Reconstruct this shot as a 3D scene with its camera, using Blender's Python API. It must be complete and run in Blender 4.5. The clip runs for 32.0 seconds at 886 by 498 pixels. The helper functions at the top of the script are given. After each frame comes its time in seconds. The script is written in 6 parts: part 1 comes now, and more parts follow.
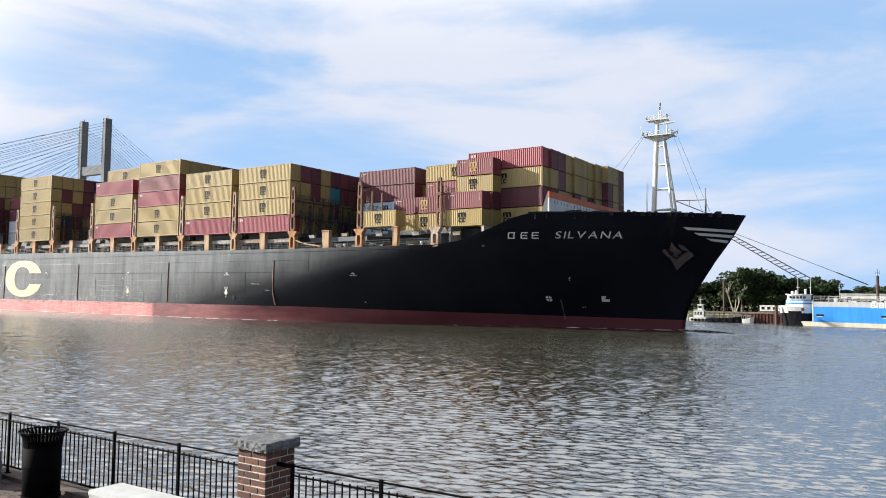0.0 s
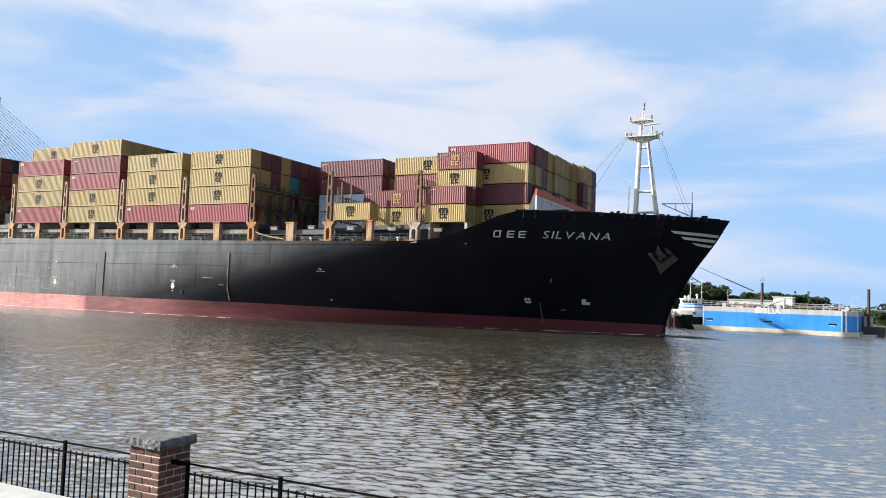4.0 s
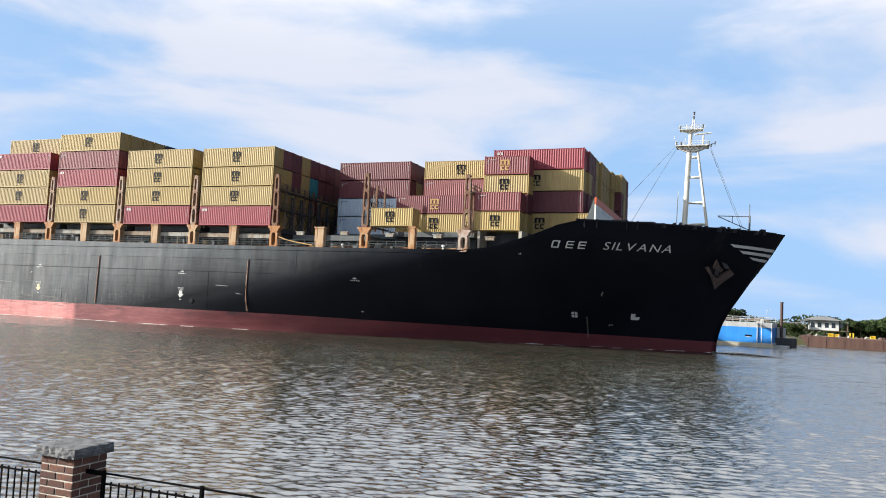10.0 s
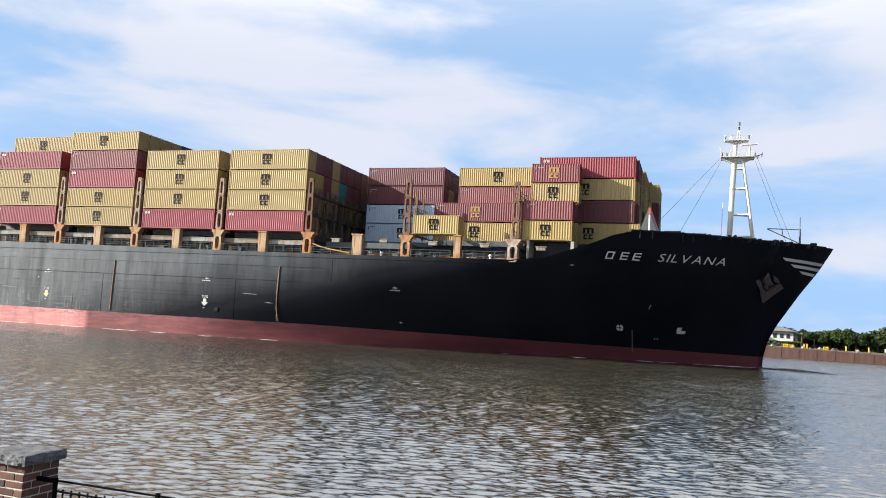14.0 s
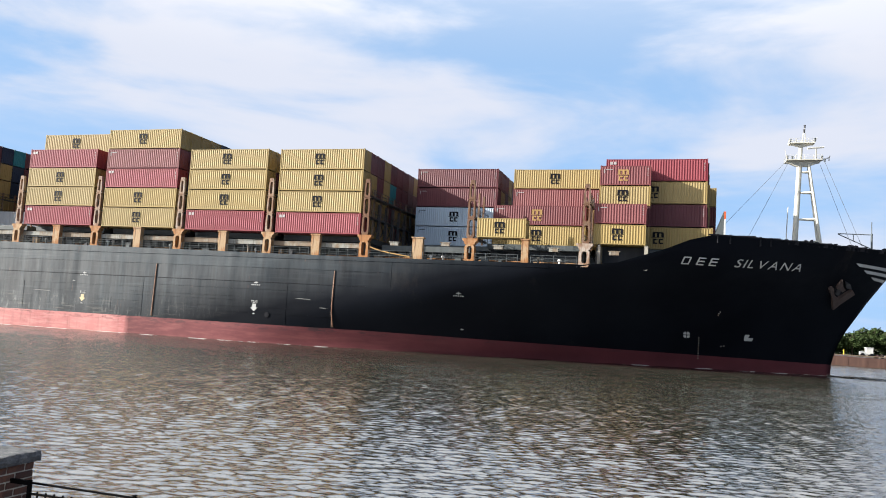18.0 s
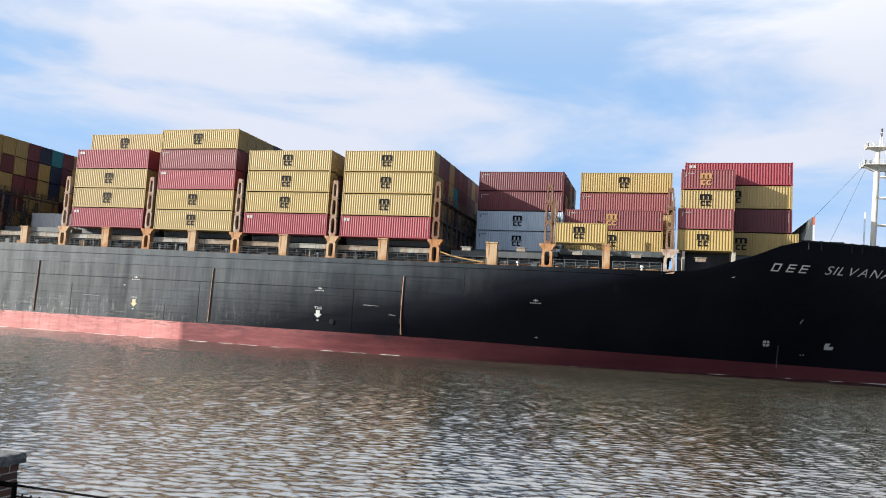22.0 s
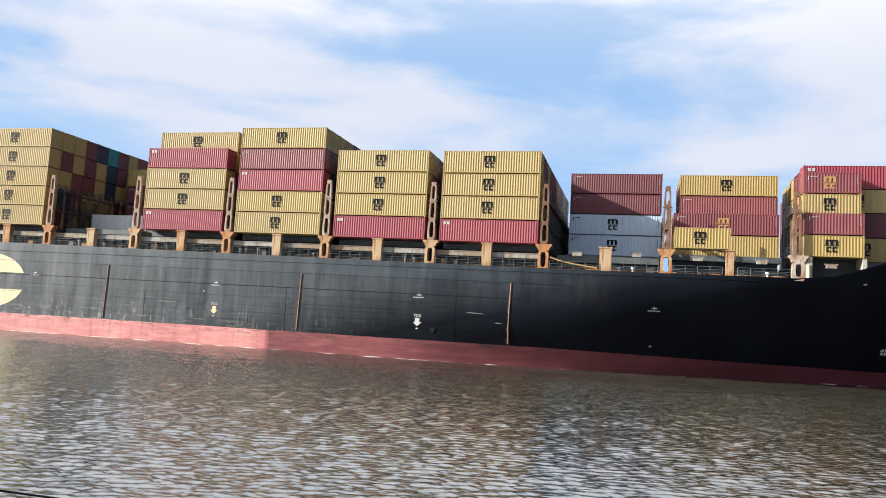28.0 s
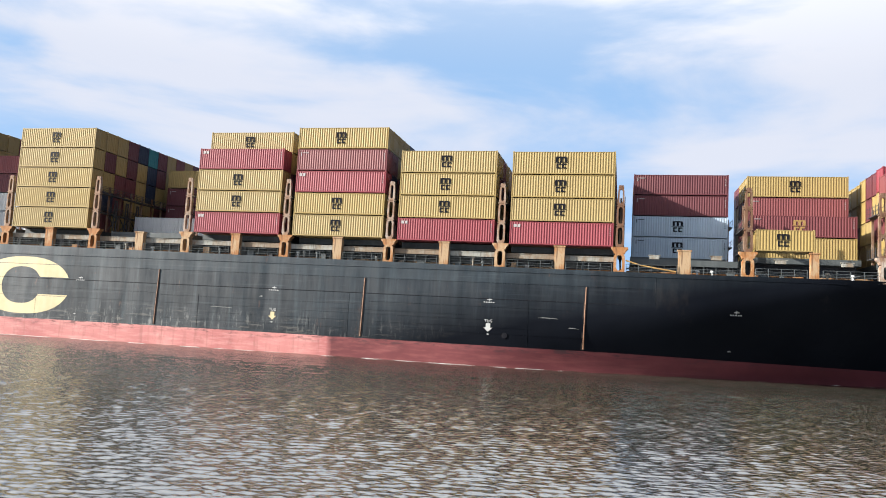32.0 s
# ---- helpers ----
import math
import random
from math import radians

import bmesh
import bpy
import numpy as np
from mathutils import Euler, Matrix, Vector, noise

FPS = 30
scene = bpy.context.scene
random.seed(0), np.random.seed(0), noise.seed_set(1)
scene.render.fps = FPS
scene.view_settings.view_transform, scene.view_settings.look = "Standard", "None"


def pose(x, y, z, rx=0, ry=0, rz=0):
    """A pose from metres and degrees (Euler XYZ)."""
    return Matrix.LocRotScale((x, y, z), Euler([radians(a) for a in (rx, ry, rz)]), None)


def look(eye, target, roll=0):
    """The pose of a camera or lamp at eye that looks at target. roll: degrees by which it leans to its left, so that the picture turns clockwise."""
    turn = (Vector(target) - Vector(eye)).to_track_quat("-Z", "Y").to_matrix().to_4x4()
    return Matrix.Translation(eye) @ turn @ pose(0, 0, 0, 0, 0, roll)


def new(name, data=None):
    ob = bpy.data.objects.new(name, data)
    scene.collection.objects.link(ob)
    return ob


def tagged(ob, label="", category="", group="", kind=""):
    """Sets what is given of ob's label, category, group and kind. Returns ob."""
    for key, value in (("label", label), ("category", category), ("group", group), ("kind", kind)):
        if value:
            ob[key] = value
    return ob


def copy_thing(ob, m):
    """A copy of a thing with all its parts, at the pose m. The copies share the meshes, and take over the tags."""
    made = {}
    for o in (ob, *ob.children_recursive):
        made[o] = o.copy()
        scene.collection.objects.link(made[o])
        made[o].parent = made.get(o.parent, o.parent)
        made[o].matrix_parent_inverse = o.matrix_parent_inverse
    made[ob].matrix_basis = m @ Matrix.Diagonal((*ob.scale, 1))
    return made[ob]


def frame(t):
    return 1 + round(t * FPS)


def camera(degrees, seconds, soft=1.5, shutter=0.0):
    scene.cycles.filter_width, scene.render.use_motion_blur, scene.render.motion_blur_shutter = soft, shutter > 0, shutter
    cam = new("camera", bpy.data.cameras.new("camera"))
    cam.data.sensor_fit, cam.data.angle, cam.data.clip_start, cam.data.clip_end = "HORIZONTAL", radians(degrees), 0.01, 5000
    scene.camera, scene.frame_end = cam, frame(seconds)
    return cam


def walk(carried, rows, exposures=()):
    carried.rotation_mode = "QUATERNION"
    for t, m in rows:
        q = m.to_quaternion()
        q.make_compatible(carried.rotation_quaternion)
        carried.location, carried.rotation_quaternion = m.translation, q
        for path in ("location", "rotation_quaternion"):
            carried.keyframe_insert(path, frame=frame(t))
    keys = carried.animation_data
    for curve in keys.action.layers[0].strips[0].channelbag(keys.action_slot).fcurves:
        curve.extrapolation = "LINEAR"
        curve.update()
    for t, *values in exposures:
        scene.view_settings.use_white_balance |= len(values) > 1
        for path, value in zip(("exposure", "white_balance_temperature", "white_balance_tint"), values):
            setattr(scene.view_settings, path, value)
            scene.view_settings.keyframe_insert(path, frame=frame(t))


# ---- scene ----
# camera: stands on a terrace by the river and pans slowly
cam = camera(60.26, 32.0, soft=1.0)
EYE = 4.66
TURNS = [  # seconds, yaw, pitch, roll
    (0.0, 33.18, 3.41, -0.73),
    (0.5, 32.40, 3.50, -0.91),
    (1.0, 31.58, 3.48, -1.07),
    (1.5, 30.57, 3.42, -1.23),
    (2.0, 29.45, 3.28, -1.43),
    (2.5, 28.38, 3.17, -1.63),
    (3.0, 27.45, 3.19, -1.76),
    (3.5, 26.74, 3.29, -1.88),
    (5.5, 25.10, 3.82, -2.22),
    (6.0, 24.80, 3.89, -2.30),
    (6.5, 24.49, 3.96, -2.36),
    (7.0, 24.20, 3.98, -2.42),
    (7.5, 23.88, 4.00, -2.38),
    (8.0, 23.49, 4.00, -2.37),
    (8.5, 22.93, 4.07, -2.45),
    (9.0, 22.29, 4.11, -2.49),
    (9.5, 21.59, 4.18, -2.58),
    (10.0, 20.96, 4.25, -2.65),
    (10.5, 20.42, 4.29, -2.73),
    (11.0, 20.02, 4.35, -2.80),
    (11.5, 19.71, 4.43, -2.85),
    (12.0, 19.41, 4.54, -2.92),
    (12.5, 19.14, 4.65, -2.99),
    (13.0, 18.87, 4.77, -3.07),
    (13.5, 18.54, 4.88, -3.14),
    (15.5, 17.27, 5.09, -3.28),
    (16.0, 17.05, 5.07, -3.28),
    (16.5, 16.89, 5.05, -3.29),
    (17.0, 16.77, 5.07, -3.30),
    (17.5, 16.70, 5.11, -3.33),
    (18.0, 16.72, 5.17, -3.29),
    (18.5, 16.76, 5.25, -3.30),
    (19.0, 16.76, 5.31, -3.30),
    (19.5, 16.69, 5.35, -3.35),
    (20.0, 16.56, 5.41, -3.37),
    (20.5, 16.39, 5.41, -3.39),
    (21.0, 16.24, 5.44, -3.42),
    (21.5, 16.07, 5.44, -3.41),
    (22.0, 15.90, 5.41, -3.43),
    (22.5, 15.72, 5.37, -3.45),
    (23.0, 15.46, 5.33, -3.46),
    (23.5, 15.23, 5.29, -3.44),
    (24.0, 15.04, 5.29, -3.42),
    (24.5, 14.90, 5.32, -3.41),
    (25.0, 14.77, 5.38, -3.36),
    (25.5, 14.66, 5.42, -3.31),
    (27.5, 14.41, 5.53, -3.28),
    (28.0, 14.28, 5.56, -3.40),
    (28.5, 14.21, 5.57, -3.28),
    (29.0, 14.08, 5.58, -3.26),
    (29.5, 13.95, 5.58, -3.24),
    (30.0, 13.80, 5.62, -3.16),
    (30.5, 13.67, 5.65, -3.11),
    (31.0, 13.51, 5.65, -3.08),
    (31.5, 13.33, 5.68, -3.01),
    (32.0, 13.10, 5.67, -3.13),
]
walk(cam, [(t, pose(0, 0, EYE + 0.04 - 0.0036 * min(t, 20.0), 90 + pitch, roll, yaw)) for t, yaw, pitch, roll in TURNS])  # sinks a little in the hand
SAIL = [(0.0, -1.83), (4.0, 9.63), (8.0, 20.93), (12.0, 32.05), (16.0, 43.09), (20.0, 54.07), (24.0, 64.92), (28.0, 75.70), (32.0, 86.43)]  # seconds, metres that the ship has gone

# ---- light ----
SUN_FROM = Vector((-2.4, -1.0, 1.03)).normalized()
world = bpy.data.worlds.new("sky")
scene.world = world
world.use_nodes = True
wn, wl = world.node_tree.nodes, world.node_tree.links
wn.clear()
w_out, w_bg = wn.new("ShaderNodeOutputWorld"), wn.new("ShaderNodeBackground")
w_sky = wn.new("ShaderNodeTexSky")
w_sky.sky_type, w_sky.sun_disc = "NISHITA", False
w_sky.sun_elevation = math.asin(SUN_FROM.z)
w_sky.sun_rotation = math.atan2(SUN_FROM.x, SUN_FROM.y)
w_sky.air_density, w_sky.dust_density, w_sky.ozone_density = 1.0, 0.1, 3.0
w_co = wn.new("ShaderNodeTexCoord")
w_map = wn.new("ShaderNodeMapping")
w_map.inputs["Scale"].default_value = (1.6, 1.6, 6.5)
w_map.inputs["Location"].default_value = (3.1, 0.4, 0.0)
w_map.inputs["Rotation"].default_value = (0.12, 0.10, 0.2)
w_n1 = wn.new("ShaderNodeTexNoise")
w_n1.inputs["Scale"].default_value, w_n1.inputs["Detail"].default_value, w_n1.inputs["Roughness"].default_value = 1.5, 7.0, 0.52
w_n1.inputs["Distortion"].default_value = 0.35
w_ramp = wn.new("ShaderNodeMapRange")
w_ramp.interpolation_type = "SMOOTHSTEP"
w_ramp.inputs["From Min"].default_value, w_ramp.inputs["From Max"].default_value = 0.40, 0.66
w_ramp.inputs["To Min"].default_value, w_ramp.inputs["To Max"].default_value = 0.03, 0.95
w_mix = wn.new("ShaderNodeMix")
w_mix.data_type = "RGBA"
w_bg.inputs["Strength"].default_value = 0.05
wl.new(w_co.outputs["Generated"], w_map.inputs["Vector"])
wl.new(w_map.outputs["Vector"], w_n1.inputs["Vector"])
wl.new(w_n1.outputs["Fac"], w_ramp.inputs["Value"])
# unseen bright cloud added overhead, to brighten the water
w_sep = wn.new("ShaderNodeSeparateXYZ")
wl.new(w_co.outputs["Generated"], w_sep.inputs["Vector"])
w_up = wn.new("ShaderNodeMapRange")
w_up.interpolation_type = "SMOOTHSTEP"
w_up.inputs["From Min"].default_value, w_up.inputs["From Max"].default_value = 0.28, 0.58
w_up.inputs["To Min"].default_value, w_up.inputs["To Max"].default_value = 0.0, 0.80
wl.new(w_sep.outputs["Z"], w_up.inputs["Value"])
w_bank = wn.new("ShaderNodeMapRange")  # a bank of cloud upstream
w_bank.interpolation_type = "SMOOTHSTEP"
w_bank.inputs["From Min"].default_value, w_bank.inputs["From Max"].default_value = -0.70, -0.93
w_bank.inputs["To Min"].default_value, w_bank.inputs["To Max"].default_value = 0.0, 0.40
wl.new(w_sep.outputs["X"], w_bank.inputs["Value"])
w_sum = wn.new("ShaderNodeMath")
w_sum.use_clamp = True
wl.new(w_up.outputs["Result"], w_sum.inputs[0])
wl.new(w_bank.outputs["Result"], w_sum.inputs[1])
w_add = wn.new("ShaderNodeMath")
w_add.use_clamp = True
wl.new(w_ramp.outputs["Result"], w_add.inputs[0])
wl.new(w_sum.outputs["Value"], w_add.inputs[1])
wl.new(w_add.outputs["Value"], w_mix.inputs["Factor"])
w_deck = wn.new("ShaderNodeMix")
w_deck.data_type = "RGBA"
w_deck.inputs["A"].default_value, w_deck.inputs["B"].default_value = (6.9, 7.2, 8.2, 1), (12.7, 13.0, 13.3, 1)
wl.new(w_up.outputs["Result"], w_deck.inputs["Factor"])
wl.new(w_deck.outputs["Result"], w_mix.inputs["B"])
# pale blue haze towards the horizon
w_hz = wn.new("ShaderNodeMapRange")
w_hz.interpolation_type = "SMOOTHSTEP"
w_hz.inputs["From Min"].default_value, w_hz.inputs["From Max"].default_value = -0.02, 0.85
w_hz.inputs["To Min"].default_value, w_hz.inputs["To Max"].default_value = 0.95, 0.62
wl.new(w_sep.outputs["Z"], w_hz.inputs["Value"])
w_mix2 = wn.new("ShaderNodeMix")
w_mix2.data_type = "RGBA"
w_mix2.inputs["B"].default_value = (3.3, 5.5, 8.8, 1)
wl.new(w_hz.outputs["Result"], w_mix2.inputs["Factor"])
wl.new(w_sky.outputs["Color"], w_mix2.inputs["A"])
wl.new(w_mix2.outputs["Result"], w_mix.inputs["A"])
# deeper sky downstream, away from sun, and overhead; unseen, added to dim container ends
w_down = wn.new("ShaderNodeMapRange")
w_down.interpolation_type = "SMOOTHSTEP"
w_down.inputs["From Min"].default_value, w_down.inputs["From Max"].default_value = 0.28, 0.72
wl.new(w_sep.outputs["X"], w_down.inputs["Value"])
w_zen = wn.new("ShaderNodeMapRange")
w_zen.interpolation_type = "SMOOTHSTEP"
w_zen.inputs["From Min"].default_value, w_zen.inputs["From Max"].default_value = 0.66, 0.96
wl.new(w_sep.outputs["Z"], w_zen.inputs["Value"])
w_anti = wn.new("ShaderNodeMath")
w_anti.operation = "MAXIMUM"
wl.new(w_down.outputs["Result"], w_anti.inputs[0])
wl.new(w_zen.outputs["Result"], w_anti.inputs[1])
w_clear = wn.new("ShaderNodeMix")
w_clear.data_type = "RGBA"
w_clear.inputs["B"].default_value = (1.3, 2.0, 3.2, 1)
wl.new(w_anti.outputs["Value"], w_clear.inputs["Factor"])
wl.new(w_mix.outputs["Result"], w_clear.inputs["A"])
# hazy glow round the sun
w_dot = wn.new("ShaderNodeVectorMath")
w_dot.operation = "DOT_PRODUCT"
w_dot.inputs[1].default_value = SUN_FROM
wl.new(w_co.outputs["Generated"], w_dot.inputs[0])
w_glow = wn.new("ShaderNodeMapRange")
w_glow.interpolation_type = "SMOOTHSTEP"
w_glow.inputs["From Min"].default_value, w_glow.inputs["From Max"].default_value = 0.62, 1.0
wl.new(w_dot.outputs["Value"], w_glow.inputs["Value"])
w_halo = wn.new("ShaderNodeMix")
w_halo.data_type, w_halo.blend_type = "RGBA", "ADD"
w_halo.inputs["B"].default_value = (12.8, 12.2, 11.0, 1)
wl.new(w_glow.outputs["Result"], w_halo.inputs["Factor"])
wl.new(w_clear.outputs["Result"], w_halo.inputs["A"])
wl.new(w_halo.outputs["Result"], w_bg.inputs["Color"])
wl.new(w_bg.outputs["Background"], w_out.inputs["Surface"])

sun = new("sun", bpy.data.lights.new("sun", "SUN"))
sun.data.energy, sun.data.angle, sun.data.color = 5.0, radians(0.6), (1.0, 0.965, 0.89)
sun.matrix_world = look(SUN_FROM * 50, (0, 0, 0))
scene.view_settings.exposure = 1.20


# ---- materials ----
class Mat:
    """A small builder for procedural surfaces."""

    def __init__(self, name, rough=0.6, metal=0.0, spec=0.5):
        self.m = bpy.data.materials.new(name)
        self.m.use_nodes = True
        self.t = self.m.node_tree
        self.b = self.t.nodes["Principled BSDF"]
        self.b.inputs["Roughness"].default_value = rough
        self.b.inputs["Metallic"].default_value = metal
        self.b.inputs["Specular IOR Level"].default_value = spec
        self.co = None

    def node(self, kind, **values):
        n = self.t.nodes.new(kind)
        for k, v in values.items():
            n.inputs[k].default_value = v
        return n

    def link(self, a, b):
        self.t.links.new(a, b)

    def noise(self, scale, detail=4.0, stretch=(1, 1, 1), rough=0.55, space="Object"):
        if self.co is None:
            self.co = self.t.nodes.new("ShaderNodeTexCoord")
        mp = self.node("ShaderNodeMapping", Scale=stretch)
        n = self.node("ShaderNodeTexNoise", Scale=scale, Detail=detail, Roughness=rough)
        self.link(self.co.outputs[space], mp.inputs["Vector"])
        self.link(mp.outputs["Vector"], n.inputs["Vector"])
        return n.outputs["Fac"]

    def remap(self, v, a, b, c=0.0, d=1.0):
        r = self.node("ShaderNodeMapRange")
        for k, x in (("From Min", a), ("From Max", b), ("To Min", c), ("To Max", d)):
            r.inputs[k].default_value = x
        self.link(v, r.inputs["Value"])
        return r.outputs["Result"]

    def mix(self, fac, a, b):
        n = self.t.nodes.new("ShaderNodeMix")
        n.data_type = "RGBA"
        for v, s in ((fac, "Factor"), (a, "A"), (b, "B")):
            if isinstance(v, (int, float)):
                n.inputs[s].default_value = v
            elif isinstance(v, tuple):
                n.inputs[s].default_value = (*v, 1)
            else:
                self.link(v, n.inputs[s])
        return n.outputs["Result"]

    def times(self, a, b):
        n = self.t.nodes.new("ShaderNodeMath")
        n.operation = "MULTIPLY"
        for v, i in ((a, 0), (b, 1)):
            if isinstance(v, (int, float)):
                n.inputs[i].default_value = v
            else:
                self.link(v, n.inputs[i])
        return n.outputs["Value"]

    def random(self):
        return self.t.nodes.new("ShaderNodeObjectInfo").outputs["Random"]

    def bump(self, v, strength=0.3, distance=0.02):
        n = self.node("ShaderNodeBump", Strength=strength, Distance=distance)
        self.link(v, n.inputs["Height"])
        self.link(n.outputs["Normal"], self.b.inputs["Normal"])

    def colour(self, c):
        if isinstance(c, tuple):
            self.b.inputs["Base Color"].default_value = (*c, 1)
        else:
            self.link(c, self.b.inputs["Base Color"])
        return self

    def roughness(self, v):
        self.link(v, self.b.inputs["Roughness"])


def painted(name, c, worn=None, rust=0.25, rough=0.55, scale=0.35, spec=0.3):
    """Weathered paint: mottled, streaked downwards, with rust specks."""
    m = Mat(name, rough, 0.0, spec)
    worn = worn or tuple(min(1.0, x * 1.25 + 0.02) for x in c)
    dark = tuple(x * 0.78 for x in c)
    big = m.remap(m.noise(scale, 4), 0.35, 0.7)
    streak = m.remap(m.noise(1.0, 5, (1.6, 1.6, 0.12)), 0.45, 0.75)
    col = m.mix(big, dark, c)
    col = m.mix(m.times(streak, 0.5), col, worn)
    if rust:
        spots = m.remap(m.noise(2.3, 6, (1, 1, 0.5), 0.7), 0.66, 0.74)
        col = m.mix(m.times(spots, rust), col, (0.19, 0.075, 0.035))
    m.colour(col)
    m.bump(m.noise(3.0, 3), 0.12, 0.01)
    return m.m


def rusted(name, paint, rust, dark):
    """Old paint breaking into orange rust, with dark runs down from the edges."""
    m = Mat(name, 0.75, 0.0, 0.2)
    ob = m.remap(m.random(), 0, 1, -0.10, 0.10)
    add = m.node("ShaderNodeMath")
    m.link(m.noise(1.3, 6, (1, 1, 0.55), 0.65, "Object"), add.inputs[0])
    m.link(ob, add.inputs[1])
    col = m.mix(m.remap(add.outputs["Value"], 0.40, 0.58), paint, rust)
    runs = m.remap(m.noise(3.2, 5, (1.5, 1.5, 0.14), 0.6), 0.54, 0.68)
    col = m.mix(m.times(runs, 0.7), col, dark)
    spots = m.remap(m.noise(5.0, 6, (1, 1, 1), 0.7), 0.62, 0.70)
    m.colour(m.mix(m.times(spots, 0.8), col, dark))
    m.bump(m.noise(6.0, 4), 0.25, 0.015)
    return m.m


def box_paint(name, c, fade):
    """Container paint: every box faded by its own amount."""
    m = Mat(name, 0.5, 0.0, 0.26)
    col = m.mix(m.random(), c, fade)
    streak = m.remap(m.noise(1.1, 5, (1.4, 1.4, 0.15)), 0.5, 0.8)
    col = m.mix(m.times(streak, 0.45), col, tuple(x * 0.6 for x in c))
    scuff = m.remap(m.noise(1.7, 6, (0.6, 1, 1.6), 0.68), 0.63, 0.72)
    col = m.mix(m.times(scuff, 0.5), col, (0.17, 0.085, 0.055))
    m.colour(col)
    return m.m


M_BOX = {
    "yellow": box_paint("yellow_box_paint", (0.290, 0.202, 0.068), (0.286, 0.211, 0.092)),
    "maroon": box_paint("maroon_box_paint", (0.085, 0.024, 0.030), (0.125, 0.037, 0.042)),
    "red": box_paint("red_box_paint", (0.185, 0.026, 0.037), (0.230, 0.048, 0.058)),
    "brown": box_paint("brown_box_paint", (0.135, 0.037, 0.041), (0.175, 0.052, 0.053)),
    "navy": box_paint("navy_box_paint", (0.014, 0.022, 0.046), (0.020, 0.032, 0.062)),
    "teal": box_paint("teal_box_paint", (0.020, 0.150, 0.175), (0.024, 0.180, 0.200)),
    "grey": box_paint("grey_box_paint", (0.360, 0.440, 0.520), (0.400, 0.475, 0.550)),
    "white": box_paint("white_box_paint", (0.440, 0.450, 0.460), (0.480, 0.480, 0.475)),
}
M_MARK = painted("dark_mark_paint", (0.009, 0.009, 0.012), rust=0, spec=0.08)
M_MARK_Y = painted("faded_yellow_mark_paint", (0.36, 0.215, 0.075), rust=0)
M_WHITE = painted("white_paint", (0.590, 0.590, 0.566), rust=0.15)
M_CREAM = painted("cream_paint_rusting", (0.410, 0.377, 0.312), worn=(0.328, 0.205, 0.123), rust=0.85, scale=0.8)
M_RUSTY = rusted("rust_streaked_buff_paint", (0.36, 0.25, 0.15), (0.30, 0.135, 0.052), (0.075, 0.034, 0.020))
M_BROWN = rusted("dark_rusted_steel", (0.21, 0.155, 0.115), (0.135, 0.070, 0.042), (0.055, 0.028, 0.018))
M_FRAME = rusted("weathered_tower_paint", (0.36, 0.305, 0.260), (0.23, 0.140, 0.090), (0.070, 0.035, 0.024))
M_GREYGREEN = painted("grey_deck_paint", (0.080, 0.090, 0.092), rust=0.6)
M_COAM = rusted("pale_coaming_paint", (0.27, 0.265, 0.235), (0.20, 0.15, 0.105), (0.075, 0.055, 0.040))
M_ORANGE = painted("orange_red_paint", (0.508, 0.098, 0.033), rust=0.1)
M_STEEL = painted("dark_steel", (0.041, 0.041, 0.045), rust=0.4)
M_RUST = painted("dark_rust", (0.058, 0.040, 0.036), worn=(0.100, 0.074, 0.066), rust=0.6, scale=1.2)
M_GUARD = painted("rust_brown_paint", (0.23, 0.120, 0.072), worn=(0.30, 0.17, 0.10), rust=0.8, scale=1.0)
M_STAIN = painted("rust_stained_hull_paint", (0.028, 0.020, 0.017), worn=(0.055, 0.038, 0.030), rust=0.6, scale=0.6)
M_MAST = painted("mast_cream_paint", (0.574, 0.549, 0.476), rust=0.35)
M_LETTER = painted("white_letter_paint", (0.43, 0.43, 0.42), worn=(0.369, 0.361, 0.344), rust=0.15)
M_CODE = painted("faded_code_paint", (0.36, 0.33, 0.32), rust=0.2)
M_SCRAPE = painted("scraped_bare_paint", (0.13, 0.13, 0.125), rust=0.3)
M_CREAMLET = painted("cream_letter_paint", (0.574, 0.476, 0.279), worn=(0.508, 0.435, 0.295), rust=0.25)


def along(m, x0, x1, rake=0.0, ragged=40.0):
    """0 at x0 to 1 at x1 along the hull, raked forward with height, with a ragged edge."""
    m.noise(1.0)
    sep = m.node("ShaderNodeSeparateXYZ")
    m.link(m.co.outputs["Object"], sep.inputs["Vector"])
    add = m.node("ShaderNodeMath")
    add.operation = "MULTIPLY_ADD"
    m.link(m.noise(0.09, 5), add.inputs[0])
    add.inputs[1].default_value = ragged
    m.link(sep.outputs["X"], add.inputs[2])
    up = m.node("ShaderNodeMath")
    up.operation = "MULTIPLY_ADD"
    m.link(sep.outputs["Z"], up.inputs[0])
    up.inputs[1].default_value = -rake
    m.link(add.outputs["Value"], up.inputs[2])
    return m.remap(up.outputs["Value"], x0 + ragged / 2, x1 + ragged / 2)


def between(m, z0, z1, ragged=3.0):
    """1 near height z0, falling to 0 at z1, with a ragged edge."""
    m.noise(1.0)
    sep = m.node("ShaderNodeSeparateXYZ")
    m.link(m.co.outputs["Object"], sep.inputs["Vector"])
    add = m.node("ShaderNodeMath")
    add.operation = "MULTIPLY_ADD"
    m.link(m.noise(0.35, 5, (1, 1, 0.3)), add.inputs[0])
    add.inputs[1].default_value = ragged
    m.link(sep.outputs["Z"], add.inputs[2])
    return m.remap(add.outputs["Value"], z0 + ragged / 2, z1 + ragged / 2, 1.0, 0.0)


